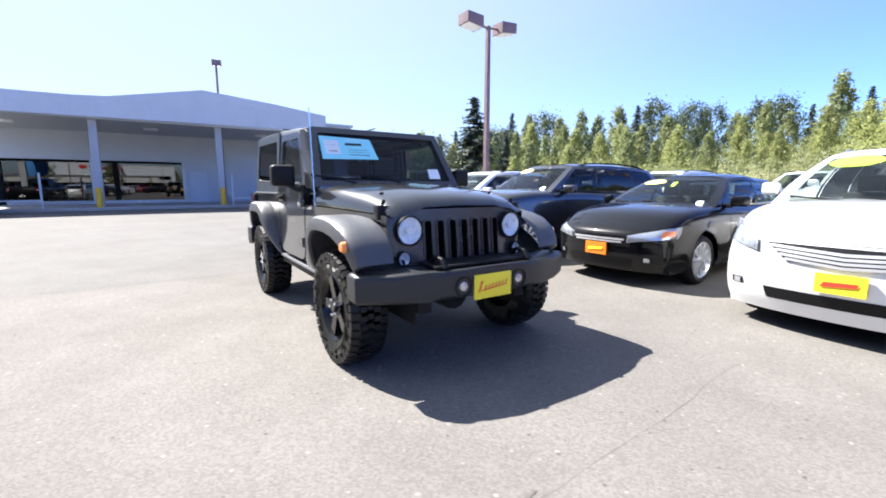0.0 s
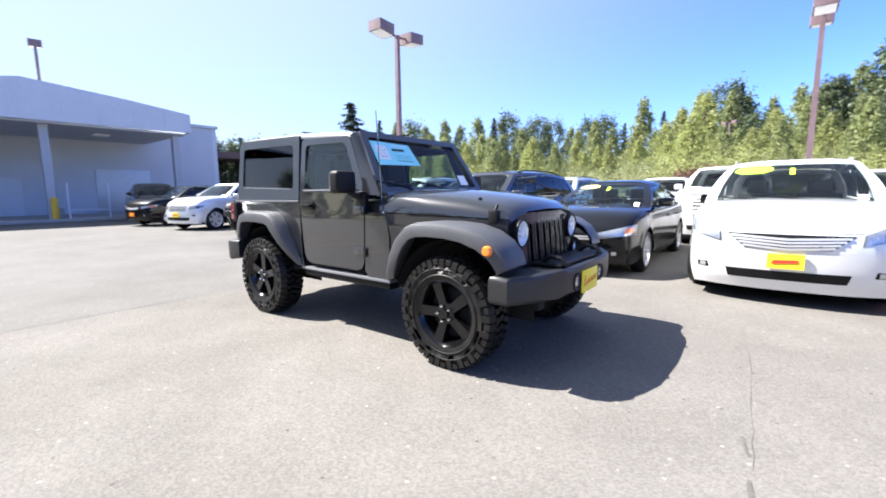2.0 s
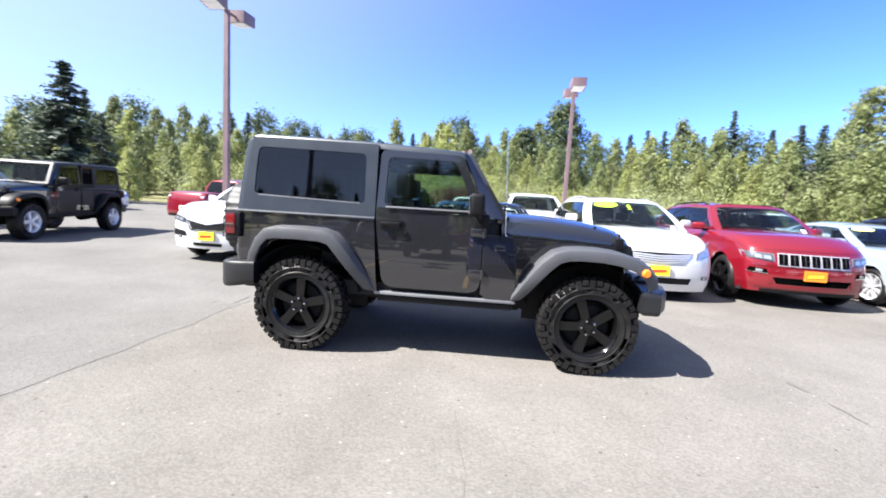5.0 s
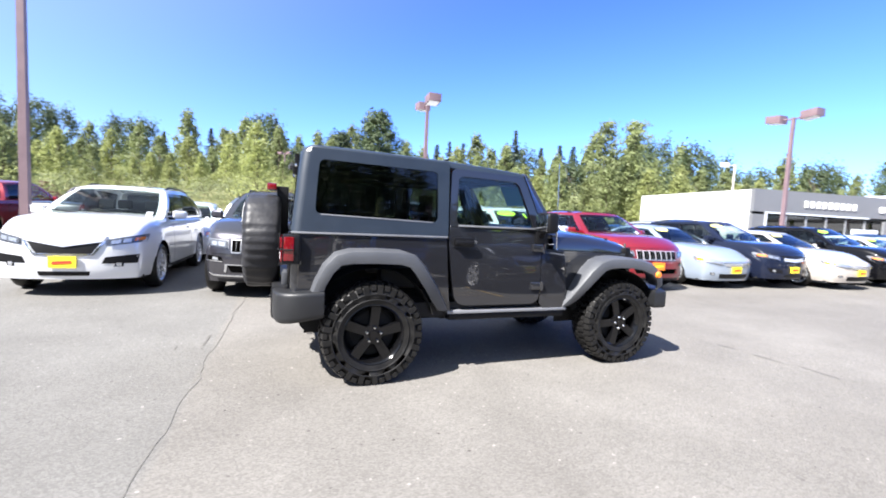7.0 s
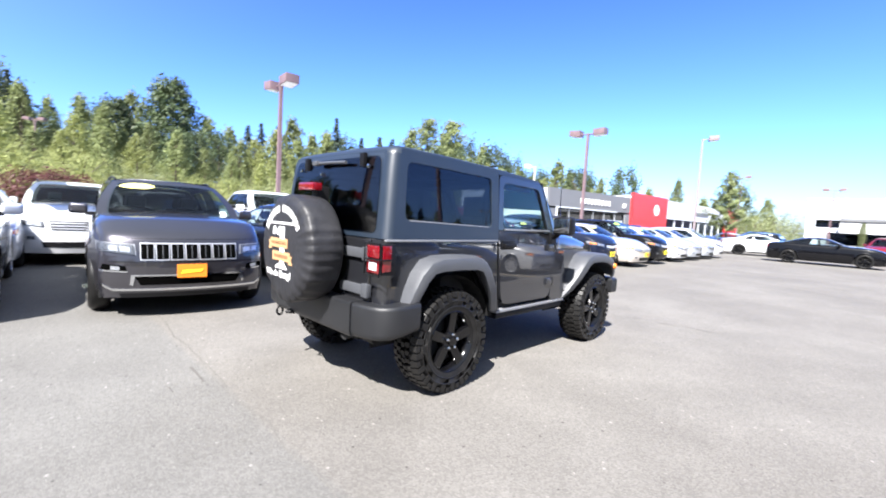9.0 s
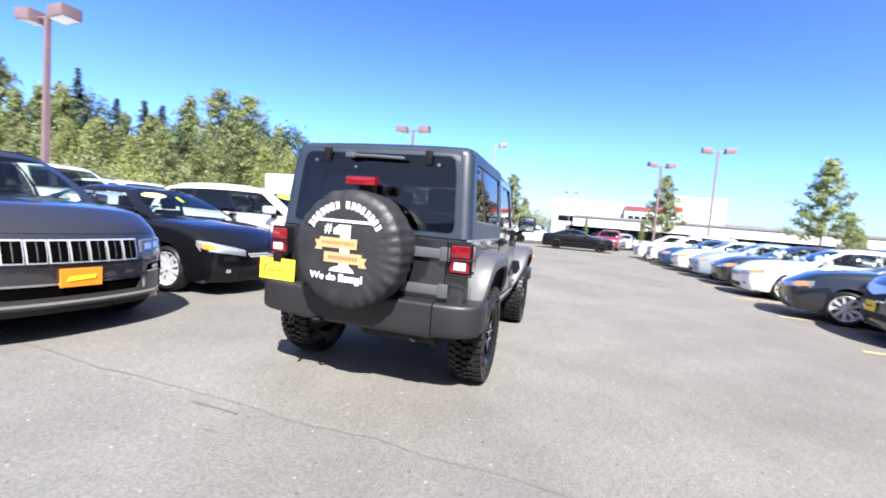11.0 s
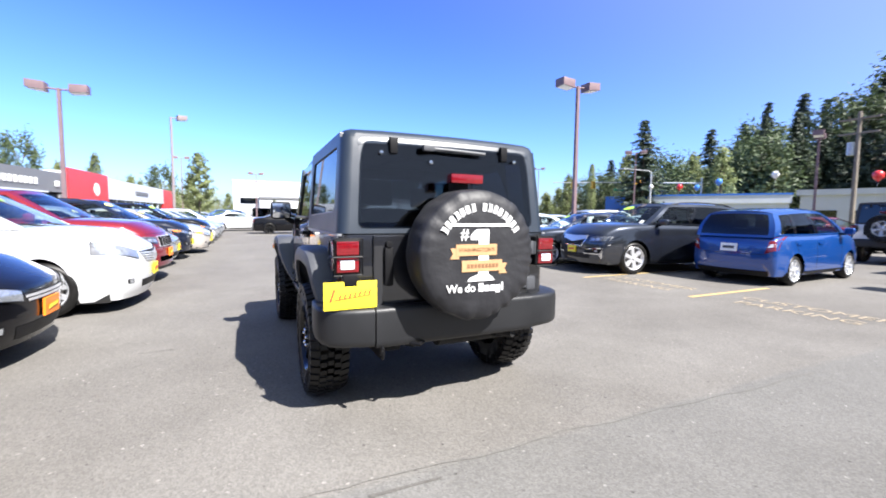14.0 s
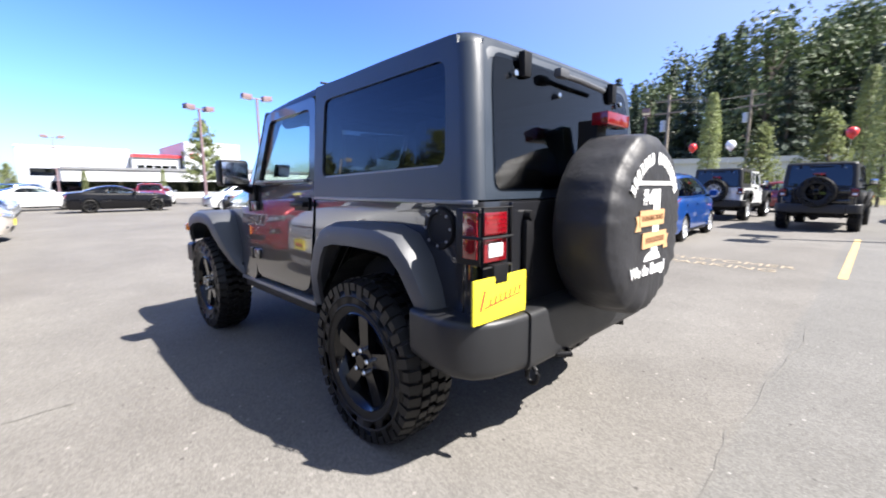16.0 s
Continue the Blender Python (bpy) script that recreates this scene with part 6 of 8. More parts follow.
        # arched line of lettering as plain bars
        for i in range(16):
            if i == 7:
                continue
            t = radians(149 - i * 7.75)
            bm = bmesh.new()
            box(bm, -0.014, 0.014, -0.023, 0.023, -0.001, 0.002)
            box(bm, -0.014 + 0.004 * (i % 3), -0.008 + 0.004 * (i % 3), -0.028, 0.026, -0.001, 0.002)
            o = part("print_bar", bm, WHITEINK, sp, smooth=0)
            o.matrix_basis = Matrix.Translation((fx + 0.003, -0.008 - 0.290 * math.cos(t), 1.072 + 0.290 * math.sin(t))) @ Euler((math.pi / 2, 0, -math.pi / 2)).to_matrix().to_4x4() @ Matrix.Rotation(t - math.pi / 2, 4, "Z")
        bm = bmesh.new()
        box(bm, fx - 0.001, fx + 0.004, -0.205, 0.205, 1.246, 1.262)
        part("print_line", bm, WHITEINK, sp, smooth=0)
        text("print_number", "#", 0.095, face(0.112, 1.198), WHITEINK, sp)
        bm = bmesh.new()
        prism(bm, [(-0.055, 1.228), (0.03, 1.228), (0.07, 1.195), (0.07, 1.165), (0.015, 1.165), (0.015, 0.955), (0.075, 0.935), (0.09, 0.915), (-0.10, 0.915), (-0.085, 0.935), (-0.055, 0.955)], "x", fx - 0.001, fx + 0.003)
        part("print_one", bm, WHITEINK, sp, smooth=0)
        for z, s, c in ((1.105, 1, 0.03), (1.008, -1, -0.01)):
            bm = bmesh.new()
            prism(bm, [(c - 0.14, z - 0.034), (c + 0.14, z - 0.034), (c + 0.14, z + 0.034), (c - 0.14, z + 0.034)], "x", fx - 0.004, fx + 0.001)
            prism(bm, [(c + 0.12 * s, z - 0.052), (c + 0.178 * s, z - 0.052), (c + 0.160 * s, z - 0.020), (c + 0.178 * s, z + 0.012), (c + 0.12 * s, z + 0.012)], "x", fx - 0.002, fx + 0.001)
            rb = part("print_ribbon", bm, TAN, sp, smooth=0)
            if s > 0:
                text("ribbon_word", "WASHINGTON'S", 0.033, Matrix.Translation((-0.0045, 0, 0)) @ face(c, z), BROWNINK, sp)
                continue
            bm = bmesh.new()
            for q in range(9):
                box(bm, fx - 0.006, fx - 0.004, c - 0.112 + 0.025 * q, c - 0.094 + 0.025 * q, z - 0.012, z + 0.012)
            part("ribbon_bar", bm, BROWNINK, rb, smooth=0)
        for word, y in (("We", 0.177), ("do", 0.071)):
            text("print_slogan", word, 0.070, face(y, 0.873), WHITEINK, sp)
        bm = bmesh.new()
        for i, y in enumerate((-0.005, -0.045, -0.085, -0.125)):
            box(bm, fx - 0.001, fx + 0.003, y - 0.016, y + 0.016, 0.850 - (0.012 if i == 3 else 0), 0.900 if i == 0 else 0.886)
        box(bm, fx - 0.001, fx + 0.003, -0.162, -0.152, 0.850, 0.900)
        part("slogan_bar", bm, WHITEINK, sp, smooth=0)
    else:
        meshes = wheel_meshes(0.40, 0.25, 5, 0.225, "offroad")
        w = wheel(e, 0, 0.0, 0.40, 0.25, 5, 0.225, "offroad", rim_mat)
        w.matrix_basis = Matrix.Translation((sx - 0.17, 0, 1.07)) @ Euler((0, 0, -math.pi / 2)).to_matrix().to_4x4()
        w.name = "spare_wheel"
    # engine bay between the wheels
    bm = bmesh.new()
    box(bm, 0.60, 1.40, -0.46, 0.46, 0.50, 0.98, 0.02)
    part("engine_bay", bm, DARK, e)
    # towing loop under the rear bumper
    if hero:
        bm = bmesh.new()
        loop = [(-1.985 + 0.026 * math.cos(a), 0.54, 0.462 + 0.036 * math.sin(a)) for a in np.linspace(0.5 * math.pi, 2.5 * math.pi, 17)]
        tube(bm, loop, 0.010, 8)
        tube(bm, [(-1.985, 0.54, 0.495), (-1.96, 0.54, 0.515), (-1.90, 0.54, 0.53)], 0.012, 8)
        part("tow_loop", bm, BLACK, e, "black steel towing loop")
    # bumpers
    def bumper_sweep(path):
        """A moulded bumper skin along plan points: x, y, outward x, y, z low, z high."""
        bm = bmesh.new()
        rows = []
        for x, y, nx, ny, za, zb in path:
            k = math.hypot(nx, ny)
            nx, ny = nx / k, ny / k
            rows.append([(x + rx - nx * d, y - ny * d, z) for d, z in ((0.14, zb - 0.002), (0.026, zb), (0.010, zb - 0.004), (0.002, zb - 0.014), (0.0, zb - 0.03), (0.0, za + 0.045), (0.005, za + 0.018), (0.016, za + 0.003), (0.03, za), (0.14, za + 0.01))])
        vs = grid(bm, rows)
        for end in (vs[0], vs[-1]):
            bm.faces.new(end)
        return bm

    mid = [(-2.000, y, -1, 0, 0.492, 0.742) for y in (0.578, 0.3, 0.0, -0.3, -0.578)]
    rb = part("rear_bumper", bumper_sweep(mid), BUMPER, e, "dark grey textured plastic rear bumper", smooth=50)
    for sgn in (1, -1):
        cap = [(-1.990, 0.584, -1, 0.0, 0.500, 0.740), (-1.984, 0.68, -1, 0.12, 0.505, 0.740), (-1.966, 0.775, -1, 0.35, 0.508, 0.741), (-1.930, 0.850, -1, 0.9, 0.512, 0.743), (-1.868, 0.898, -0.5, 1, 0.520, 0.746), (-1.79, 0.915, -0.1, 1, 0.532, 0.750), (-1.70, 0.912, 0, 1, 0.545, 0.753), (-1.625, 0.902, 0.1, 1, 0.555, 0.755)]
        part("bumper_end", bumper_sweep([(x, sgn * y, nx, sgn * ny, za, zb) for x, y, nx, ny, za, zb in cap]), BUMPER, rb, smooth=50)
    bm = bmesh.new()
    half = [(1.60, 0.90), (1.74, 0.905), (1.86, 0.70), (1.905, 0.50), (1.93, 0.38), (1.93, 0.0)]
    pts = half + [(x, -y) for x, y in half[-2::-1]] + [(1.60, -0.72), (1.72, -0.55), (1.72, 0.55), (1.60, 0.72)]
    prism(bm, pts, "z", 0.540, 0.728, 0.042, 4)
    fb = part("front_bumper", bm, BUMPER if hero else BLACK, e, "dark grey textured plastic front bumper")
    bm = bmesh.new()
    box(bm, 1.66, 1.88, -0.42, 0.42, 0.735, 0.755, 0.008)
    part("bumper_top", bm, BLACK, fb)
    for sgn in (1, -1):
        bm = bmesh.new()
        tube(bm, [(1.70, sgn * 0.36, 0.74), (1.78, sgn * 0.36, 0.80), (1.86, sgn * 0.36, 0.79), (1.90, sgn * 0.36, 0.74)], 0.016)
        part("tow_hook", bm, BLACK, fb)
        bm = bmesh.new()
        lathe(bm, [(0.0, 1.915), (0.052, 1.915), (0.056, 1.935), (0.066, 1.938), (0.068, 1.92)], 22, "x", (0, sgn * 0.24, 0.615))
        fg = part("fog_lamp", bm, BLACK, fb)
        bm = bmesh.new()
        lathe(bm, [(0.0, 1.932), (0.03, 1.930), (0.05, 1.922)], 22, "x", (0, sgn * 0.24, 0.615))
        part("fog_lens", bm, REFLECTOR, fg)
    bm = bmesh.new()
    tube(bm, [(-1.86 + rx, 0.35, 0.52), (-1.99 + rx, 0.35, 0.50), (-2.03 + rx, 0.31, 0.50), (-1.99 + rx, 0.27, 0.50), (-1.86 + rx, 0.27, 0.52)], 0.013)
    part("rear_tow_hook", bm, BLACK, rb)
    if hero:
        for nm, px, py, pz, par, s in (("front_plate", 1.935, 0.0, 0.597, fb, 1), ("rear_plate", -1.955, 0.724, 0.828, e, -1)):
            bm = bmesh.new()
            box(bm, px - 0.004, px + 0.006, py - 0.160, py + 0.160, pz - 0.083, pz + 0.083, 0.003)
            pl = part(nm, bm, YELLOW, par, "yellow dealer's advertising plate")
            bm = bmesh.new()
            fxp = px + (0.0065 if s > 0 else -0.0045)
            prism(bm, [(py - 0.10 * s, pz - 0.030), (py + 0.12 * s, pz - 0.006), (py + 0.12 * s, pz + 0.001), (py - 0.10 * s, pz - 0.022)], "x", fxp - 0.001, fxp + 0.001)
            prism(bm, [(py - 0.13 * s, pz - 0.035), (py - 0.115 * s, pz - 0.035), (py - 0.09 * s, pz + 0.04), (py - 0.105 * s, pz + 0.04)], "x", fxp - 0.001, fxp + 0.001)
            for q in range(7):
                u = py + (-0.075 + 0.030 * q) * s
                w_ = pz - 0.006 + 0.004 * q
                prism(bm, [(u, w_ - 0.014), (u + 0.011 * s, w_ - 0.014), (u + 0.020 * s, w_ + 0.012), (u + 0.009 * s, w_ + 0.012)], "x", fxp - 0.001, fxp + 0.001)
            part("plate_bar", bm, REDINK, pl, smooth=0)
        bm = bmesh.new()
        box(bm, -1.96, -1.90, 0.68, 0.77, 0.875, 0.955, 0.01)
        part("plate_bracket", bm, BLACK, e)
    # bonnet
    bm = bmesh.new()
    rows = []
    for x, z, w in ((0.46, 1.262, 0.735), (0.60, 1.262, 0.72), (0.9, 1.252, 0.675), (1.2, 1.224, 0.63), (1.42, 1.188, 0.598), (1.51, 1.160, 0.586), (1.555, 1.128, 0.580), (1.578, 1.094, 0.575)):
        edge = 1.10 - 0.03 * (x - 0.46)
        edge = min(edge, z - 0.015)
        half = [(w + 0.008, edge), (w + 0.004, edge + 0.5 * (z - 0.05 - edge)), (w - 0.03, z - 0.045), (w - 0.10, z - 0.012), (w * 0.62, z + 0.006), (w * 0.55, z + 0.018), (0.0, z + 0.026)]
        rows.append([(x, y, zz) for y, zz in half] + [(x, -y, zz) for y, zz in half[-2::-1]])
    grid(bm, rows)
    hood = part("hood", bm, P, e)
    for sgn in (1, -1):
        bm = bmesh.new()
        box(bm, 1.43, 1.50, min(sgn * 0.575, sgn * 0.635), max(sgn * 0.575, sgn * 0.635), 1.03, 1.13, 0.014)
        tube(bm, [(1.46, sgn * 0.59, 1.12), (1.47, sgn * 0.57, 1.165)], 0.012, 8)
        part("hood_latch", bm, BLACK, hood)
        bm = bmesh.new()
        lathe(bm, [(0.014, 1.17), (0.016, 1.19), (0.0, 1.20)], 10, "z", (1.28, sgn * 0.50, 0.02))
        part("hood_bumper", bm, BLACK, hood)
        bm = bmesh.new()
        box(bm, 0.56, 0.64, min(sgn * 0.20, sgn * 0.30), max(sgn * 0.20, sgn * 0.30), 1.272, 1.286, 0.005)
        part("washer_nozzle", bm, BLACK, hood)
    # radiator shell with slots
    bm = bmesh.new()
    xa, xb = 1.575, 1.63
    o = [(-0.60, 0.90), (-0.585, 1.04), (-0.55, 1.10), (0.55, 1.10), (0.585, 1.04), (0.60, 0.90), (0.585, 0.70), (0.50, 0.645), (-0.50, 0.645), (-0.585, 0.70)]
    curve = lambda y, z: xb - 0.10 * (z - 0.645) - 0.06 * (y / 0.6) ** 2  # noqa: E731
    edge_w = [(0.645, 0.50), (0.66, 0.55), (0.70, 0.585), (0.90, 0.60), (1.04, 0.585), (1.08, 0.565), (1.10, 0.54)]
    front_rows = []
    for z, w in edge_w:
        us = np.linspace(-1, 1, 21)
        front_rows.append([(xa - 0.06, -w - 0.004, z)] + [(curve(w * u, z) - (0.012 if abs(u) > 0.99 else 0.0), w * u, z) for u in us] + [(xa - 0.06, w + 0.004, z)])
    grid(bm, [[(xa - 0.06, y, 0.640) for _, y, _ in front_rows[0]]] + front_rows + [[(xa - 0.06, y, 1.108) for _, y, _ in front_rows[-1]]])
    shell = part("grille_shell", bm, GRILLE if hero else P, e)
    for i in range(7):
        y = (i - 3) * 0.100
        bm = bmesh.new()
        sl = rounded([(y - 0.027, 0.70), (y + 0.027, 0.70), (y + 0.027, 1.02), (y - 0.027, 1.02)], 0.022)
        prism(bm, sl, "x", xb - 0.03, xb + 0.003)
        for v in bm.verts:
            v.co.x -= 0.10 * (v.co.z - 0.645) + 0.06 * (v.co.y / 0.6) ** 2
        part("grille_slot", bm, VOID, shell, "black grille slot", smooth=0)
        bm = bmesh.new()
        so = rounded([(y - 0.036, 0.69), (y + 0.036, 0.69), (y + 0.036, 1.03), (y - 0.036, 1.03)], 0.028)
        frame_ring(bm, so, sl, "x", xb - 0.01, xb + 0.010)
        for v in bm.verts:
            v.co.x -= 0.10 * (v.co.z - 0.645) + 0.06 * (v.co.y / 0.6) ** 2
        part("slot_bezel", bm, GRILLE if hero else P, shell)
    for sgn in (1, -1):
        for nm, yy, zz, rr, lens in (("headlight", 0.45, 0.96, 0.092, True), ("park_lamp", 0.50, 0.775, 0.044, False)):
            off = 0.036 - 0.10 * (zz - 0.645) - 0.06 * (yy / 0.6) ** 2
            bm = bmesh.new()
            lathe(bm, [(rr * 1.12, xb - 0.02), (rr * 1.12, xb + 0.012), (rr, xb + 0.016), (rr * 0.98, xb)], 28, "x", (off, sgn * yy, zz))
            hl = part(nm, bm, BLACK, e)
            bm = bmesh.new()
            lathe(bm, [(0.0, xb - 0.03), (rr * 0.35, xb - 0.028), (rr * 0.7, xb - 0.012), (rr, xb + 0.002)], 28, "x", (off, sgn * yy, zz))
            if lens:
                lathe(bm, [(0.0, xb + 0.008), (0.022, xb + 0.006), (0.024, xb - 0.02)], 16, "x", (off, sgn * yy, zz))
            part("reflector", bm, HEADREF if lens else WHITELENS, hl)
            bm = bmesh.new()
            lathe(bm, [(0.0, xb + 0.028), (rr * 0.5, xb + 0.025), (rr, xb + 0.010)], 28, "x", (off, sgn * yy, zz))
            part("lens", bm, LENS, hl)
    # windscreen frame and glass
    bm = bmesh.new()
    bot, topp = Vector((0.475, 0, 1.235)), Vector((0.135, 0, 1.772))
    up = (topp - bot).normalized()
    out_ = Vector((up.z, 0, -up.x))
    def ws(y, h, d):
        p = bot.lerp(topp, h) + out_ * d
        return (p.x, y, p.z)
    o = [(-0.745, 0.0), (-0.665, 1.0), (0.665, 1.0), (0.745, 0.0)]
    i_ = [(-0.665, 0.10), (-0.605, 0.90), (0.605, 0.90), (0.665, 0.10)]
    rings = [[bm.verts.new(ws(y, h, d)) for y, h in rounded(oo, rad)] for oo, d, rad in ((o, -0.03, 0.03), (i_, -0.03, 0.04), (i_, 0.03, 0.04), (o, 0.03, 0.03))]
    n = len(rings[0])
    for k in range(4):
        r, s = rings[k], rings[(k + 1) % 4]
        for i in range(n):
            bm.faces.new((r[i], r[(i + 1) % n], s[(i + 1) % n], s[i]))
    part("windshield_frame", bm, P, e)
    # pillars that close the corner between the screen and the door frames
    for sgn in (1, -1):
        bm = bmesh.new()
        rows = []
        for h in (0.0, 0.33, 0.66, 1.0):
            f = Vector(ws(sgn * (0.745 - 0.08 * h), h, 0.0))
            b_ = Vector((0.335 - 0.225 * h, sgn * (0.772 - 0.042 * h), 1.245 + 0.51 * h))
            rows.append([f + Vector((0, -sgn * 0.05, 0)), f, f.lerp(b_, 0.5) + Vector((0, sgn * 0.012, 0)), b_, b_ + Vector((0, -sgn * 0.05, 0))])
        grid(bm, rows)
        part("a_pillar", bm, P, e)
    bm = bmesh.new()
    bm.faces.new([bm.verts.new(ws(y * 1.01, h, 0.01)) for y, h in rounded(i_, 0.04)])
    part("windshield", bm, WSHIELD, e)
    for y in (-0.35, 0.12):
        bm = bmesh.new()
        tube(bm, [ws(y, 0.06, 0.03), ws(y - 0.16, 0.13, 0.03), ws(y - 0.40, 0.19, 0.028)], 0.009, 6)
        part("wiper", bm, BLACK, e)
    bm = bmesh.new()
    box(bm, 0.42, 0.52, -0.70, 0.70, 1.20, 1.262, 0.01)
    part("cowl_top", bm, P, e)
    if hero:
        bm = bmesh.new()
        bm.faces.new([bm.verts.new(ws(y, h, 0.013)) for y, h in ((-0.60, 0.47), (-0.06, 0.49), (-0.10, 0.85), (-0.59, 0.87))])
        st = part("window_sticker", bm, CYANPAPER, e, "pale cyan price sheet inside the windshield", smooth=0)
        for y0, y1, h0, h1, ma in ((-0.36, -0.20, 0.72, 0.76, BLACKINK), (-0.34, -0.14, 0.81, 0.82, PAPER), (-0.56, -0.42, 0.56, 0.80, PAPER), (-0.34, -0.14, 0.55, 0.56, BLACKINK), (-0.34, -0.14, 0.60, 0.605, BLACKINK), (-0.34, -0.14, 0.64, 0.645, BLACKINK), (-0.53, -0.45, 0.60, 0.62, BLACKINK), (-0.53, -0.45, 0.66, 0.67, BLACKINK), (-0.53, -0.45, 0.71, 0.72, BLACKINK)):
            bm = bmesh.new()
            bm.faces.new([bm.verts.new(ws(y, h, 0.015)) for y, h in ((y0, h0), (y1, h0), (y1, h1), (y0, h1))])
            part("sticker_bar", bm, ma, st, smooth=0)
        bm = bmesh.new()
        bm.faces.new([bm.verts.new(ws(y, h, 0.013)) for y, h in ((0.44, 0.16), (0.57, 0.16), (0.57, 0.34), (0.45, 0.34))])
        part("stock_tag", bm, PAPER, e, smooth=0)
        bm = bmesh.new()
        tube(bm, [(0.50, -0.735, 1.06), (0.495, -0.74, 1.10), (0.455, -0.745, 1.90)], 0.0045, 6)
        lathe(bm, [(0.016, 1.04), (0.016, 1.09), (0.006, 1.11)], 10, "z", (0.50, -0.737, 0))
        part("antenna", bm, CHROME, e)
    # cabin
    bm = bmesh.new()
    box(bm, -1.80 + rx, 0.46, -0.72, 0.72, 0.50, 0.62)
    box(bm, 0.15, 0.45, -0.70, 0.70, 0.62, 1.20, 0.05)
    box(bm, -0.45, 0.15, -0.10, 0.10, 0.62, 0.85, 0.03)
    part("dashboard", bm, SEAT, e)
    for sy in (-0.36, 0.36):
        for sx2 in (-0.38, -1.15 + rx):
            bm = bmesh.new()
            box(bm, sx2 - 0.14, sx2, sy - 0.25, sy + 0.25, 0.85, 1.36, 0.05)
            box(bm, sx2, sx2 + 0.48, sy - 0.25, sy + 0.25, 0.72, 0.90, 0.05)
            box(bm, sx2 - 0.13, sx2 - 0.04, sy - 0.13, sy + 0.13, 1.38, 1.58, 0.03)
            part("seat", bm, SEAT, e)
    bm = bmesh.new()
    for sgn in (1, -1):
        tube(bm, [(-0.62, sgn * 0.62, 0.8), (-0.62, sgn * 0.62, 1.60), (-0.60, sgn * 0.58, 1.70), (0.10, sgn * 0.58, 1.70)], 0.04)
        tube(bm, [(-0.62, sgn * 0.60, 1.70), (-1.55 + rx, sgn * 0.58, 1.70), (-1.72 + rx, sgn * 0.62, 1.2)], 0.04)
    tube(bm, [(-0.62, -0.6, 1.70), (-0.62, 0.6, 1.70)], 0.04)
    part("roll_bar", bm, SEAT, e)
    bm = bmesh.new()
    n = 24
    rows = []
    for i in range(n):
        t = 2 * math.pi * i / n
        c = Vector((0.02, 0.36, 1.16))
        rows.append([c + (0.18 + 0.016 * math.cos(q)) * (math.cos(t) * Vector((0, 1, 0)) + math.sin(t) * Vector((0.35, 0, 0.94))) + 0.016 * math.sin(q) * Vector((-0.94, 0, 0.35)) for q in np.linspace(0, 2 * math.pi, 7)])
    grid(bm, rows + rows[:1])
    box(bm, 0.01, 0.06, 0.19, 0.53, 1.14, 1.17)
    part("steering_wheel", bm, BLACK, e)
    # chassis
    bm = bmesh.new()
    for y in (-0.42, 0.42):
        box(bm, -1.85 + rx, 1.75, y - 0.05, y + 0.05, 0.42, 0.56, 0.01)
    for hub in (hubf, hubr):
        tube(bm, [(hub, -0.70, 0.40), (hub, 0.70, 0.40)], 0.045)
        tube(bm, [(hub - 0.14, 0.1, 0.40), (hub + 0.14, 0.1, 0.40)], 0.13, 12)
        for y in (-0.5, 0.5):
            tube(bm, [(hub + 0.06, y, 0.36), (hub - 0.03, y, 0.80)], 0.035)
            tube(bm, [(hub, y, 0.46), (hub, y, 0.72)], 0.07)
    box(bm, -0.5, 0.7, -0.3, 0.3, 0.36, 0.56, 0.03)
    tube(bm, [(-0.6 + rx, -0.25, 0.45), (-1.55 + rx, -0.30, 0.45), (-1.95 + rx, -0.45, 0.47)], 0.032)
    tube(bm, [(-1.70 + rx, 0.05, 0.46), (-1.70 + rx, -0.55, 0.46)], 0.09, 14)
    part("chassis", bm, DARK, e)
    for hub in (hubf, hubr):
        for sgn in (1, -1):
            wheel(e, hub, 0.785 if sgn > 0 else -0.752, 0.402, 0.25, 5, 0.238, "offroad", rim_mat, 17 if hub > 0 else 40, hero)
    return e


GRANITE = (0.0178, 0.0184, 0.0218)
BUMPER = mat("dark_textured_plastic", (0.0105, 0.011, 0.0125), 0.46, var=0.15, bump=0.0008, bscale=420)
GRILLE = mat("satin_grille_paint", (0.05, 0.049, 0.05), 0.26, 0.35, var=0.06)
HARDTOP = mat("matte_hard_top", (0.0105, 0.0180, 0.0300), 0.40, spec=0.8, var=0.12, bump=0.0005, bscale=500)
HARDTOP_BLACK = mat("matte_black_hard_top", (0.007, 0.007, 0.008), 0.5, bump=0.0005, bscale=500)
off_roader("off_road_wagon", "dark granite-grey two-door off-road wagon with matte hard top, parked on asphalt", pose(0, 0, 0), GRANITE, HARDTOP, TRIM, BLACKRIM, hero=True)


# ---- parked cars ----


def nose(x, y, kind, turn=0.0):
    """The pose of a car whose nose stands at x, y and points south, turned by some degrees."""
    a = radians(-90 + turn)
    h = KINDS[kind]["L"] / 2
    return pose(x - h * math.cos(a), y - h * math.sin(a), 0, 0, 0, -90 + turn)


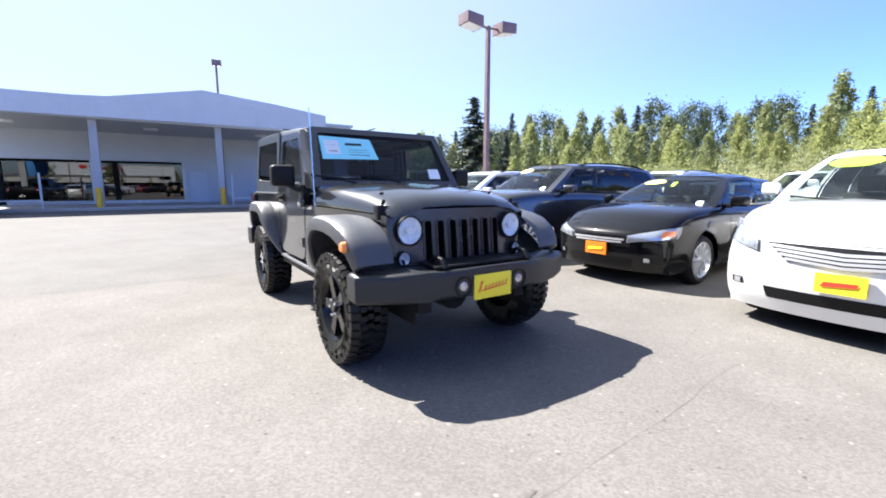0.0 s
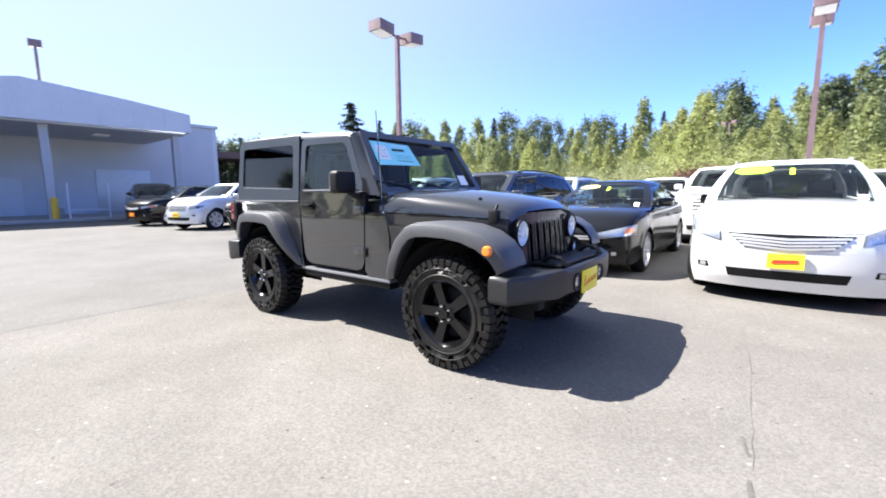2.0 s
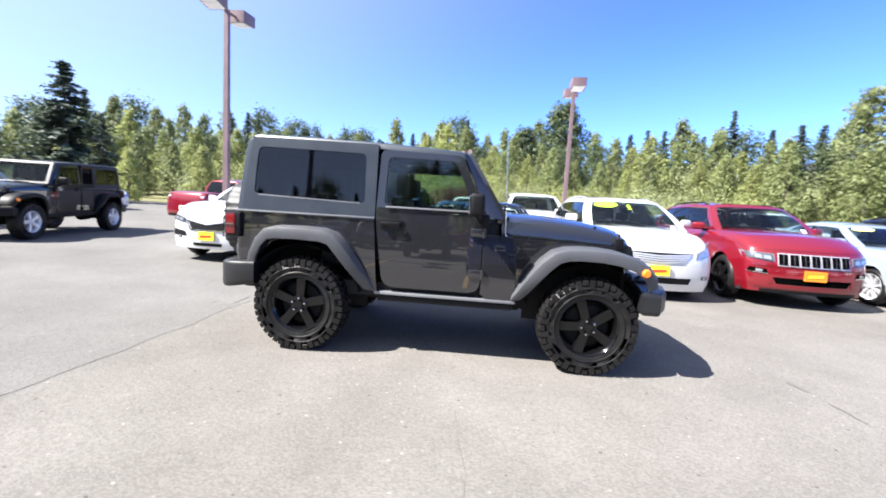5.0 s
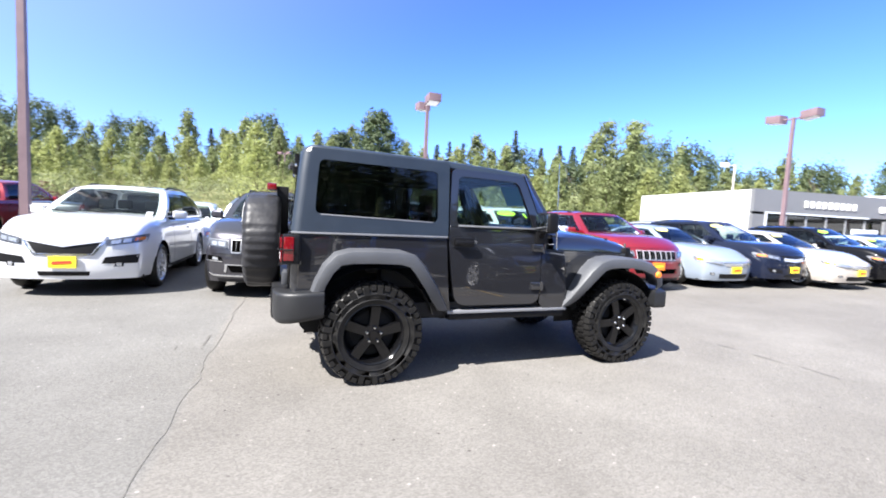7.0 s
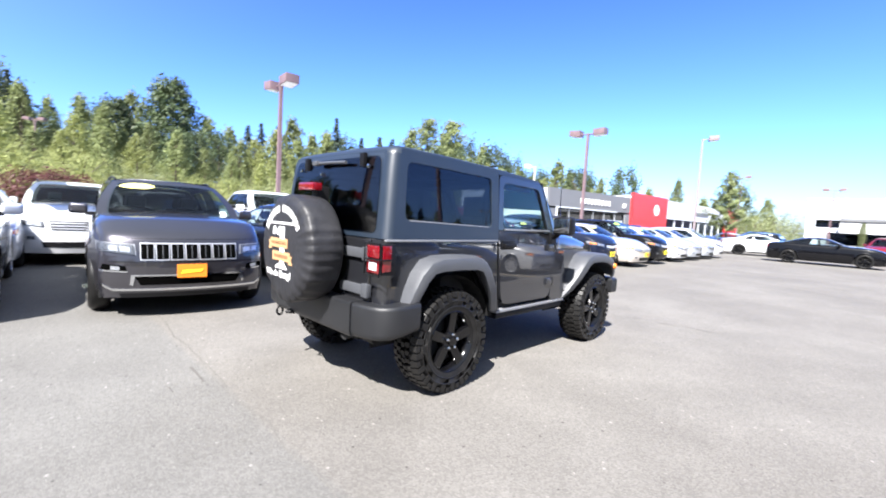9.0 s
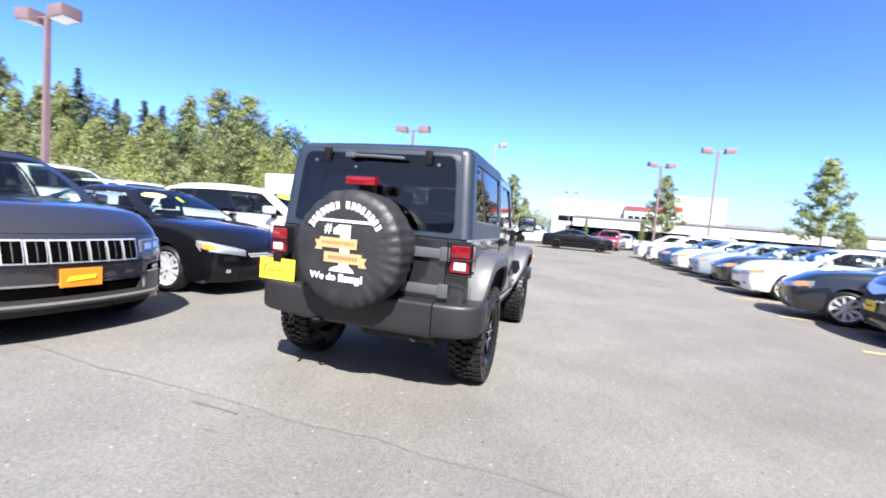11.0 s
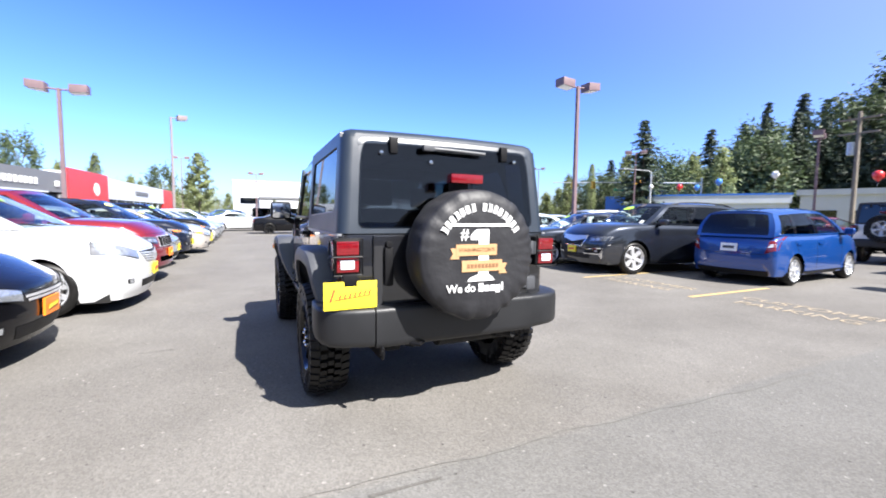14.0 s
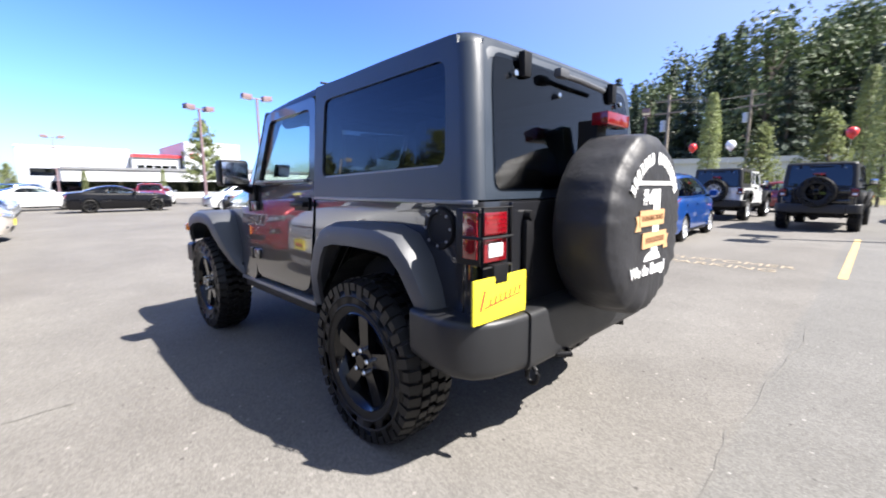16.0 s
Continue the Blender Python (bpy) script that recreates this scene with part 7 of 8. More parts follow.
SILVERRIM = mat("silver_rim", (0.62, 0.63, 0.65), 0.35, 0.4, var=0.06)
row = [
    ("crossover", WHITE_C, "white crossover with a chrome grille, nose to the aisle", -4.70, 3.02, -2, YELLOW, ALLOY, 10, None, None, "beak"),
    ("suv", GREY_C, "dark grey sport utility with a slotted chrome grille", -2.13, 2.62, -5, ORANGE, ALLOY, 10, YELLOW, None, "slots"),
    ("sedan", BLACK_C, "glossy black compact sedan with an orange plate", 0.60, 2.92, 0, ORANGE, ALLOY, 10, YELLOW, YGREEN, "bars"),
    ("minivan", WHITE_C, "white minivan with chrome-barred grille and price banner", 3.12, 2.50, 0, YELLOW, ALLOY, 10, YGREEN, YGREEN, "bars"),
    ("suv", RED_C, "red sport utility with a slotted grille and black wheels", 5.48, 2.60, -3, ORANGE, BLACKRIM, 5, None, None, "slots"),
    ("sedan", PLATINUM, "pale blue-silver sedan with hubcaps, nose to the aisle", 8.10, 2.75, 0, YELLOW, ALLOY, 9, YELLOW, None, "bars"),
    ("crossover", NAVY_C, "dark blue crossover with a chrome-edged grille", 10.0, 2.62, 0, YELLOW, ALLOY, 10, YELLOW, None, "bars"),
    ("sedan", BEIGE_C, "beige sedan in the row of parked cars", 12.05, 2.25, 0, YELLOW, ALLOY, 10, YELLOW, None, "bars"),
    ("crossover", BLACK_C, "black crossover in the row of parked cars", 14.4, 2.35, 0, YELLOW, ALLOY, 10, YGREEN, None, "bars"),
    ("sedan", WHITE_C, "white sedan in the row of parked cars", 17.0, 2.30, 0, None, ALLOY, 10, YGREEN, None, "bars"),
    ("sedan", SILVER_C, "silver sedan in the row of parked cars", 19.2, 2.25, 0, None, ALLOY, 10, None, None, "bars"),
    ("sedan", SILVER_C, "silver sedan in the row of parked cars", 21.4, 2.20, 0, None, ALLOY, 10, None, None, "bars"),
    ("hatch", WHITE_C, "white hatchback at the end of the row", 23.6, 2.20, 0, None, ALLOY, 10, None, None, "bars"),
]
for kind, col, label, x, y, turn, pl, rm, sp, scr, tg, gr in row:
    car(kind, col, label, nose(x, y, kind, turn), "row along the north aisle", pl, rm, sp, scr, tag=tg, grille=gr)

# second row behind, and the far rows
for kind, col, label, x, y, a in (
    ("pickup", WHITE_C, "white pickup truck in the second row", 2.0, 10.6, -90), ("suv", WHITE_C, "white sport utility in the second row", -2.6, 10.2, -92), ("suv", WHITE_C, "white sport utility in the second row", -0.1, 13.6, -90),
    ("sedan", DKBLUE_C, "blue sedan in the second row", -0.4, 8.6, -90), ("sedan", WHITE_C, "white sedan in the second row", -6.6, 13.8, -90), ("pickup", GREY_C, "grey pickup truck with its tailgate to the lot", -7.9, 14.6, 80), ("pickup", RED_C, "red pickup truck in the second row", -10.8, 14.2, 80),
    ("suv", WHITE_C, "white sport utility in the second row", 4.6, 11.0, -90), ("sedan", SILVER_C, "silver sedan in the second row", 7.4, 11.4, -90), ("suv", WHITE_C, "white van-like wagon in the second row", 10.0, 11.2, -90), ("sedan", DKBLUE_C, "blue sedan in the second row", 12.6, 11.0, -90),
    ("suv", SILVER_C, "silver wagon in the second row", 15.4, 11.2, -90), ("sedan", WHITE_C, "white sedan in the second row", -4.4, 9.4, -90),
    ("sedan", RED_C, "red sedan beside the showroom", 27.5, 13.5, -100), ("crossover", DKBLUE_C, "blue crossover beside the showroom", 31.0, 9.8, -95), ("crossover", DKBLUE_C, "blue crossover at the lot's east end", 35.0, 7.2, -95), ("sedan", RED_C, "red sedan beside the showroom", 33.0, 9.6, -95),
):
    car(kind, col, label, pose(x, y, 0, 0, 0, a), "second row")

# the cross-parked pair at the east end
car("coupe", WHITE_C, "white coupe parked across the lot's east end", pose(32.0, 1.6, 0, 0, 0, -75), "east end", None, BLACKRIM, 5)
car("coupe", BLACK_C, "matte-black coupe parked across the lot's east end", pose(26.7, -1.75, 0, 0, 0, -88), "east end", None, BLACKRIM, 5)
car("hatch", WHITE_C, "white hatchback in the south row", pose(23.4, -7.1, 0, 0, 0, 86), "row along the south aisle")
car("crossover", RED_C, "red crossover at the lot's east end", pose(33.5, -4.4, 0, 0, 0, 170), "east end")
car("sedan", WHITE_C, "white sedan at the lot's east end", pose(38.5, -6.0, 0, 0, 0, 170), "east end")
car("sedan", SILVER_C, "silver sedan at the lot's east end", pose(38.0, 5.0, 0, 0, 0, 100), "east end")
car("crossover", DKBLUE_C, "blue crossover at the lot's east end", pose(37.0, 3.0, 0, 0, 0, 100), "east end")

# southern row: noses towards the aisle
south = [
    ("suv", SLATE_C, "dark slate sport utility with a beaked chrome grille", 3.50, -6.02, -9, YELLOW, YGREEN), ("sedan", SLATE_C, "dark slate sedan with bright wheels", 5.85, -5.70, -20, YELLOW, YGREEN), ("sedan", WHITE_C, "white sedan in the south row", 8.7, -5.75, -6, None, None),
    ("sedan", GREY_C, "grey sedan in the south row", 11.1, -5.9, -5, None, None), ("sedan", PLATINUM, "pale blue sedan in the south row", 13.4, -5.75, -5, None, None), ("sedan", WHITE_C, "white sedan in the south row", 15.8, -5.6, -5, None, None), ("sedan", DKBLUE_C, "blue sedan in the south row", 18.3, -5.5, -5, None, None),
    ("crossover", WHITE_C, "white crossover in the south row", 20.8, -5.35, -5, None, None),
]
for kind, col, label, x, y, turn, pl, scr in south:
    h = KINDS[kind]["L"] / 2
    a = radians(90 + turn)
    car(kind, col, label, pose(x - h * math.cos(a), y - h * math.sin(a), 0, 0, 0, 90 + turn), "row along the south aisle", pl, BRIGHT, 6 if kind == "suv" else 9, scr, grille="beak" if kind == "suv" else "bars", tweak=dict(fo=1.02, L=4.87) if kind == "suv" else ())
car("hatch", BLUE_C, "bright blue hatchback with its tail to the aisle", pose(0.93, -9.70, 0, 0, 0, -87.5), "row along the south aisle", None, ALLOY, 7)
for kind, col, label, x, y, a in (("sedan", WHITE_C, "white sedan in the rear south row", 8.5, -15.2, -90), ("suv", WHITE_C, "white sport utility in the rear south row", 11.4, -15.6, -90), ("sedan", SILVER_C, "silver sedan in the rear south row", 14.4, -14.8, -90), ("crossover", GREY_C, "grey crossover in the rear south row", 17.4, -15.2, -90),
                                  ("sedan", RED_C, "red sedan in the rear south row", 0.0, -24.0, 170), ("sedan", RED_C, "red sedan in the rear south row", 5.2, -22.0, 170), ("crossover", GREY_C, "grey crossover in the rear south row", -5.0, -20.0, -90), ("sedan", DKBLUE_C, "blue-grey sedan in the rear south row", -7.5, -20.5, -90)):
    car(kind, col, label, pose(x, y, 0, 0, 0, a), "rear south row")
off_roader("off_road_wagon", "black four-door off-road wagon with bare spare wheel", pose(-1.85, -15.7, 0, 0, 0, -92), BLACK_C, HARDTOP_BLACK, BLACK, BLACKRIM, "off-road wagons", long=0.52, spare_cover=False)
off_roader("off_road_wagon", "white four-door off-road wagon with black hard top", pose(1.1, -18.2, 0, 0, 0, -92), WHITE_C, HARDTOP_BLACK, BLACK, ALLOY, "off-road wagons", long=0.52, spare_cover=False)

# western cluster, parked at a slant
car("suv", WHITE_C, "white older sport utility parked at a slant", pose(-14.12, 5.07, 0, 0, 0, -76), "west cluster", YELLOW, SILVERRIM, 6)
car("crossover", BLACK_C, "black crossover parked at a slant", pose(-17.86, 4.75, 0, 0, 0, -76), "west cluster", ORANGE, SILVERRIM, 6)
off_roader("off_road_wagon", "black four-door off-road wagon parked at a slant", pose(-10.8, 5.25, 0, 0, 0, -76), BLACK_C, HARDTOP_BLACK, BLACK, SILVERRIM, "west cluster", long=0.52, spare_cover=False)
car("pickup", BLACK_C, "black pickup truck under the canopy", pose(-23.0, -9.2, 0, 0, 0, 8), "west cluster")
car("pickup", BLACK_C, "black pickup truck beside the hall", pose(-22.4, 4.9, 0, 0, 0, -10), "west cluster")
car("sedan", WHITE_C, "white sedan at the west aisle", pose(-15.0, -7.9, 0, 0, 0, 5), "west cluster")
car("sedan", BLACK_C, "black sedan by the hall's end wall", pose(-27.0, 14.2, 0, 0, 0, -62), "west cluster")
car("minivan", WHITE_C, "white van far behind the west cluster", pose(-27.0, 16.5, 0, 0, 0, -20), "west cluster")
car("minivan", WHITE_C, "white van far behind the west cluster", pose(-21.5, 17.5, 0, 0, 0, -20), "west cluster")


# ---- street furniture, wires, balloons ----
GREENP = mat("green_sign", (0.02, 0.22, 0.10), 0.4)
SIGNALY = mat("signal_yellow", (0.55, 0.33, 0.03), 0.5)
WOODPOLE = mat("weathered_wood", (0.20, 0.17, 0.14), 0.9, var=0.3, scale=3)


def utility_pole(x, y, h):
    e = thing("utility_pole", "weathered wooden utility pole with a crossarm and transformer", "utility pole", "utility poles", pose(x, y, 0))
    bm = bmesh.new()
    tube(bm, [(0, 0, 0), (0, 0, h)], 0.16, 10, 0.11)
    part("pole", bm, WOODPOLE, e)
    for z in (h - 0.5, h - 1.5):
        bm = bmesh.new()
        box(bm, -1.1, 1.1, -0.06, 0.06, z - 0.06, z + 0.06)
        part("crossarm", bm, WOODPOLE, e)
    bm = bmesh.new()
    lathe(bm, [(0, h - 3.0), (0.25, h - 3.0), (0.25, h - 2.1), (0, h - 2.05)], 14, "z", (0.35, 0, 0))
    part("transformer", bm, STEEL, e)
    return e


POLES = [(10.3, -37.9, 8.9), (6.6, -49.2, 10.4), (-12, -55, 10.5)]
for x, y, h in POLES:
    utility_pole(x, y, h)
for (x0, y0, h0), (x1, y1, h1) in zip(POLES, POLES[1:]):
    for off, dz in ((-0.9, 0.5), (0.9, 0.5), (0.0, 1.5)):
        bm = bmesh.new()
        pts = [(x0 + (x1 - x0) * t + off, y0 + (y1 - y0) * t, h0 - dz + (h1 - h0) * t - 1.2 * t * (1 - t) + 0.07) for t in np.linspace(0, 1, 12)]
        tube(bm, pts, 0.018, 5)
        tagged(part("overhead_wire", bm, BLACK), "thin black overhead wire between utility poles", "wire", "overhead wires")

sig = thing("traffic_signal", "steel mast arm with hanging yellow traffic signals", "traffic light")
bm = bmesh.new()
tube(bm, [(29.6, -50.4, 0), (29.6, -50.4, 6.4)], 0.14, 10, 0.10)
part("mast", bm, STEEL, sig)
bm = bmesh.new()
tube(bm, [(29.6, -50.4, 5.7), (35.4, -44.2, 5.9), (41.8, -37.3, 6.0)], 0.08, 8, 0.05)
part("mast_arm", bm, STEEL, sig)
for t in (0.72, 0.45, -0.10, -0.15):
    x, y = 35.4 + 6.4 * t, -44.2 + 6.9 * t
    bm = bmesh.new()
    box(bm, x - 0.2, x + 0.2, y - 0.2, y + 0.2, 5.15, 6.1, 0.04)
    hd = part("signal_head", bm, SIGNALY, sig)
    for k, z in enumerate((5.95, 5.63, 5.31)):
        bm = bmesh.new()
        lathe(bm, [(0, x - 0.23), (0.11, x - 0.22), (0.12, x - 0.19)], 12, "x", (0, y, z))
        part("signal_lens", bm, RED if k == 0 else BLACK, hd)
bm = bmesh.new()
box(bm, 35.7, 36.0, -44.0, -42.4, 4.75, 5.1)
part("green_name_board", bm, GREENP, sig)
st = thing("street_light", "curved-arm grey street light by the crossing", "street lamp", "", pose(29.5, -41.2, 0))
bm = bmesh.new()
tube(bm, [(0, 0, 0), (0, 0, 6.45), (0.12, 0.10, 6.68), (2.2, 1.8, 7.05)], 0.10, 8, 0.06)
part("pole", bm, STEEL, st)
bm = bmesh.new()
box(bm, 2.05, 2.75, 1.80, 2.10, 6.98, 7.12, 0.04)
part("head", bm, STEEL, st)

BALLOON = {"red": mat("red_balloon", (0.62, 0.03, 0.03), 0.25, coat=0.5), "white": mat("white_balloon", (0.78, 0.78, 0.80), 0.25, coat=0.5), "blue": mat("blue_balloon", (0.05, 0.20, 0.60), 0.25, coat=0.5)}
for col, x, y, z in (("red", 4.6, -24.9, 3.37), ("white", 2.2, -22.1, 3.17), ("white", 11.2, -29.8, 4.2), ("blue", 13.9, -28.4, 3.85), ("red", -1.9, -23.0, 3.45), ("red", 18.8, -31.2, 3.9), ("blue", 17.6, -31.6, 3.8), ("white", 26.5, -37.5, 4.6)):
    e = thing("balloon", col + " party balloon floating on a string tied to a stake", "balloon", "balloons")
    bm = bmesh.new()
    r = 0.215
    lathe(bm, [(0, z + r), (r * 0.5, z + r * 0.87), (r * 0.87, z + r * 0.5), (r, z), (r * 0.9, z - r * 0.5), (r * 0.6, z - r * 0.95), (r * 0.2, z - r * 1.25), (0.03, z - r * 1.32), (0.06, z - r * 1.42), (0, z - r * 1.42)], 18, "z", (x, y, 0))
    part("skin", bm, BALLOON[col], e, smooth=80)
    bm = bmesh.new()
    tube(bm, [(x, y, z - r * 1.4), (x + 0.12, y, z * 0.5), (x, y, 0.0)], 0.003, 5)
    part("string", bm, WHITEINK, e)

ca = thing("brown_canopy", "brown flat canopy roof behind the dealer hall", "canopy")
BROWN = mat("brown_fascia", (0.14, 0.075, 0.065), 0.6, var=0.1)
slab("roof", ca, BROWN, -46, -39.5, 13.5, 21.3, 4.75, 5.35)
for x, y in ((-40.2, 20.5), (-40.2, 14.5), (-45, 20.5), (-45, 14.5)):
    slab("post", ca, BROWN, x - 0.12, x + 0.12, y - 0.12, y + 0.12, 0, 4.75)


# ---- trees ----
def leaf_mat(name, col, trans):
    m = mat(name, col, 0.6, var=0.35, scale=0.8, bscale=6, rand=0.16)
    t = m.node_tree
    N, K = t.nodes, t.links
    b = N["Principled BSDF"]
    tl, mx = N.new("ShaderNodeBsdfTranslucent"), N.new("ShaderNodeMixShader")
    src = b.inputs["Base Color"].links[0].from_socket
    K.new(src, tl.inputs["Color"])
    mx.inputs[0].default_value = trans
    K.new(b.outputs[0], mx.inputs[1])
    K.new(tl.outputs[0], mx.inputs[2])
    K.new(mx.outputs[0], N["Material Output"].inputs["Surface"])
    return m


LEAF = {"bright": leaf_mat("bright_leaves", (0.285, 0.315, 0.118), 0.5), "mid": leaf_mat("green_leaves", (0.205, 0.240, 0.100), 0.45), "dark": leaf_mat("deep_green_leaves", (0.070, 0.100, 0.043), 0.22), "fir": leaf_mat("fir_needles", (0.043, 0.064, 0.041), 0.15), "wine": leaf_mat("dark_red_leaves", (0.11, 0.035, 0.035), 0.3), "pale": leaf_mat("silver_green_leaves", (0.26, 0.29, 0.14), 0.4)}
BARK = mat("bark", (0.10, 0.080, 0.062), 0.9, var=0.35, scale=4, bump=0.02, bscale=14)
rng = random.Random(5)


def leaves(pts, size):
    """Many small bent leaf sprays: a mesh of loose quads at points with outward directions."""
    verts, faces = [], []
    for p, d, s in pts:
        s *= size
        u = Vector((rng.gauss(0, 1), rng.gauss(0, 1), rng.gauss(0, 1)))
        u = (u - d * u.dot(d) * 0.5).normalized()
        v = u.cross(d + Vector((rng.gauss(0, 0.5), rng.gauss(0, 0.5), rng.gauss(0, 0.5))))
        if v.length < 1e-3:
            continue
        v.normalize()
        n = len(verts)
        k = s * rng.uniform(0.55, 0.95)
        verts += [p - u * s, p + v * k + d * s * 0.15, p + u * s]
        faces.append((n, n + 1, n + 2))
    me = bpy.data.meshes.new("crown")
    me.from_pydata([tuple(q) for q in verts], [], faces)
    return me


def limb(bm, trunk_vs, start, mid, tip, r):
    """A tapering limb that grows out of the trunk vertex nearest to its start."""
    root = min(trunk_vs, key=lambda v: (v.co - start).length_squared)
    d = (tip - start).normalized()
    a = d.cross(Vector((0.3, 0.2, 1))).normalized()
    b = d.cross(a)
    rings = [[bm.verts.new(p + k * (math.cos(t) * a + math.sin(t) * b)) for t in (0, 2.1, 4.2)] for p, k in ((mid, r), (tip, r * 0.3))]
    for i in range(3):
        j = (i + 1) % 3
        bm.faces.new((root, rings[0][i], rings[0][j]))
        bm.faces.new((rings[0][i], rings[1][i], rings[1][j], rings[0][j]))


def make_tree(name, label, kind, h, w, leaf, n, seed, category="tree"):
    rng.seed(seed)
    e = thing(name, label, category, "", pose(0, 0, -500))
    bm = bmesh.new()
    pts = []
    if kind == "broad":
        lean = Vector((rng.uniform(-0.03, 0.03), rng.uniform(-0.03, 0.03), 1))
        tube(bm, [lean * (h * t) for t in (0, 0.08, 0.15, 0.22, 0.3, 0.38, 0.45, 0.52, 0.6, 0.75)], h * 0.022, 8, h * 0.006)
        trunk_vs = list(bm.verts)
        blobs = []
        cone = leaf != "dark"
        for i in range(48):
            q = (i + rng.uniform(0.2, 0.8)) / 48
            a, z = i * 2.4 + rng.uniform(-0.6, 0.6), h * (0.07 + 0.90 * q)
            span = w * 0.5 * (min(1.0, 0.60 + 2.0 * q) * max(0.02, 1 - q) ** 0.70 * 1.12 if cone else math.sin(math.pi * (0.10 + 0.86 * q)) ** 0.62)
            r = rng.uniform(0.45, 1.0) * span
            c = Vector((r * math.cos(a), r * math.sin(a), z))
            blobs.append((c, w * rng.uniform(0.085, 0.15) * (1.15 - 0.55 * q if cone else 1.15) + 0.10))
            if i % 2 == 0:
                limb(bm, trunk_vs, lean * (z * 0.7), lean * (z * 0.85) + Vector((c.x, c.y, 0)) * 0.45, c, h * 0.007)
        tot = sum(b[1] ** 1.6 for b in blobs)
        for c, r in blobs:
            rise_ = rng.uniform(0.9, 1.6)
            for _ in range(int(n * r ** 1.6 / tot)):
                d = Vector((rng.gauss(0, 1), rng.gauss(0, 1), rng.gauss(0, 1))).normalized()
                k = r * (rng.random() ** 0.5) * (1.0 if rng.random() < 0.8 else 1.7) * (1 + 0.5 * noise.noise(d * 2.3 + c))
                pts.append((c + Vector((d.x * k, d.y * k, d.z * k * rise_)), (d + Vector((0, 0, 0.45))).normalized(), rng.uniform(0.55, 1.2)))
    elif kind == "young":
        # an airy pointed crown on a thin stem, leaves in loose sprays along rising limbs
        tube(bm, [(0, 0, h * t) for t in np.linspace(0, 0.96, 14)], h * 0.013, 7, 0.012)
        trunk_vs = list(bm.verts)
        for i in range(34):
            t = i / 33
            z, a = h * (0.26 + 0.70 * t), i * 2.4 + rng.uniform(-0.3, 0.3)
            q = w * 0.5 * (1 - t) ** 0.75 * rng.uniform(0.6, 1.1) + 0.12
            tip = Vector((q * math.cos(a), q * math.sin(a), z + 0.35 * q))
            limb(bm, trunk_vs, Vector((0, 0, z)), Vector((0, 0, z)).lerp(tip, 0.5), tip, 0.014)
            for j in range(int(n / 34 * (0.5 + 0.9 * (1 - t)))):
                p = Vector((0, 0, z)).lerp(tip, rng.uniform(0.3, 1.05)) + Vector((rng.gauss(0, 0.10), rng.gauss(0, 0.10), rng.gauss(0, 0.09)))
                pts.append((p, Vector((math.cos(a), math.sin(a), 0.7)).normalized(), rng.uniform(0.6, 1.2)))
    elif kind == "dome":
        # a full crown from near the ground to a rounded top, lumped in many clusters
        tube(bm, [(0, 0, h * t) for t in np.linspace(0, 0.8, 12)], h * 0.022, 8, 0.05)
        trunk_vs = list(bm.verts)
        for i in range(46):
            t = (i + 0.5) / 46
            z, a = h * (0.10 + 0.84 * t), i * 2.4
            q = w * 0.5 * min(1.0, 0.62 + 1.1 * t) * (1 - max(0.0, t - 0.55) / 0.48) ** 0.5 * rng.uniform(0.55, 0.95)
            c = Vector((q * math.cos(a), q * math.sin(a), z))
            limb(bm, trunk_vs, Vector((0, 0, z * 0.8)), Vector((q * 0.5 * math.cos(a), q * 0.5 * math.sin(a), z * 0.95)), c, 0.06)
            r = w * rng.uniform(0.12, 0.19)
            for _ in range(n // 46):
                d = Vector((rng.gauss(0, 1), rng.gauss(0, 1), rng.gauss(0, 1))).normalized()
                pts.append((c + d * r * rng.random() ** 0.33 * (1 + 0.3 * noise.noise(d * 2.5 + c)), (d + Vector((0, 0, 0.3))).normalized(), rng.uniform(0.6, 1.2)))
    elif kind == "pine":
        # bare lower trunk, clumped flat sprays at the ends of level limbs
        tube(bm, [(0, 0, h * t) for t in np.linspace(0, 0.98, 16)], h * 0.013, 7, 0.03)
        trunk_vs = list(bm.verts)
        for i in range(30):
            t = i / 29
            z, a = h * (0.30 + 0.69 * t), i * 2.4 + rng.uniform(-0.6, 0.6)
            q = w * 0.5 * (0.55 + 0.45 * math.sin(math.pi * (0.15 + 0.6 * t))) * (1 - 0.72 * t) * rng.uniform(0.55, 1.15)
            tip = Vector((q * math.cos(a), q * math.sin(a), z + 0.10 * q))
            limb(bm, trunk_vs, Vector((0, 0, z)), Vector((0, 0, z)).lerp(tip, 0.5), tip, 0.05)
            for j in range(n // 30):
                d = Vector((rng.gauss(0, 1), rng.gauss(0, 1), rng.gauss(0, 0.45)))
                p = Vector((0, 0, z)).lerp(tip, rng.uniform(0.45, 1.0)) + d * (0.42 + 0.1 * q)
                pts.append((p, (d.normalized() + Vector((0, 0, 0.7))).normalized(), rng.uniform(0.6, 1.2)))
    elif kind == "fir":
        tube(bm, [(0, 0, h * t) for t in np.linspace(0, 0.985, 14)], h * 0.014, 7, 0.02)
        trunk_vs = list(bm.verts)
        levels = int(h * 2.0)
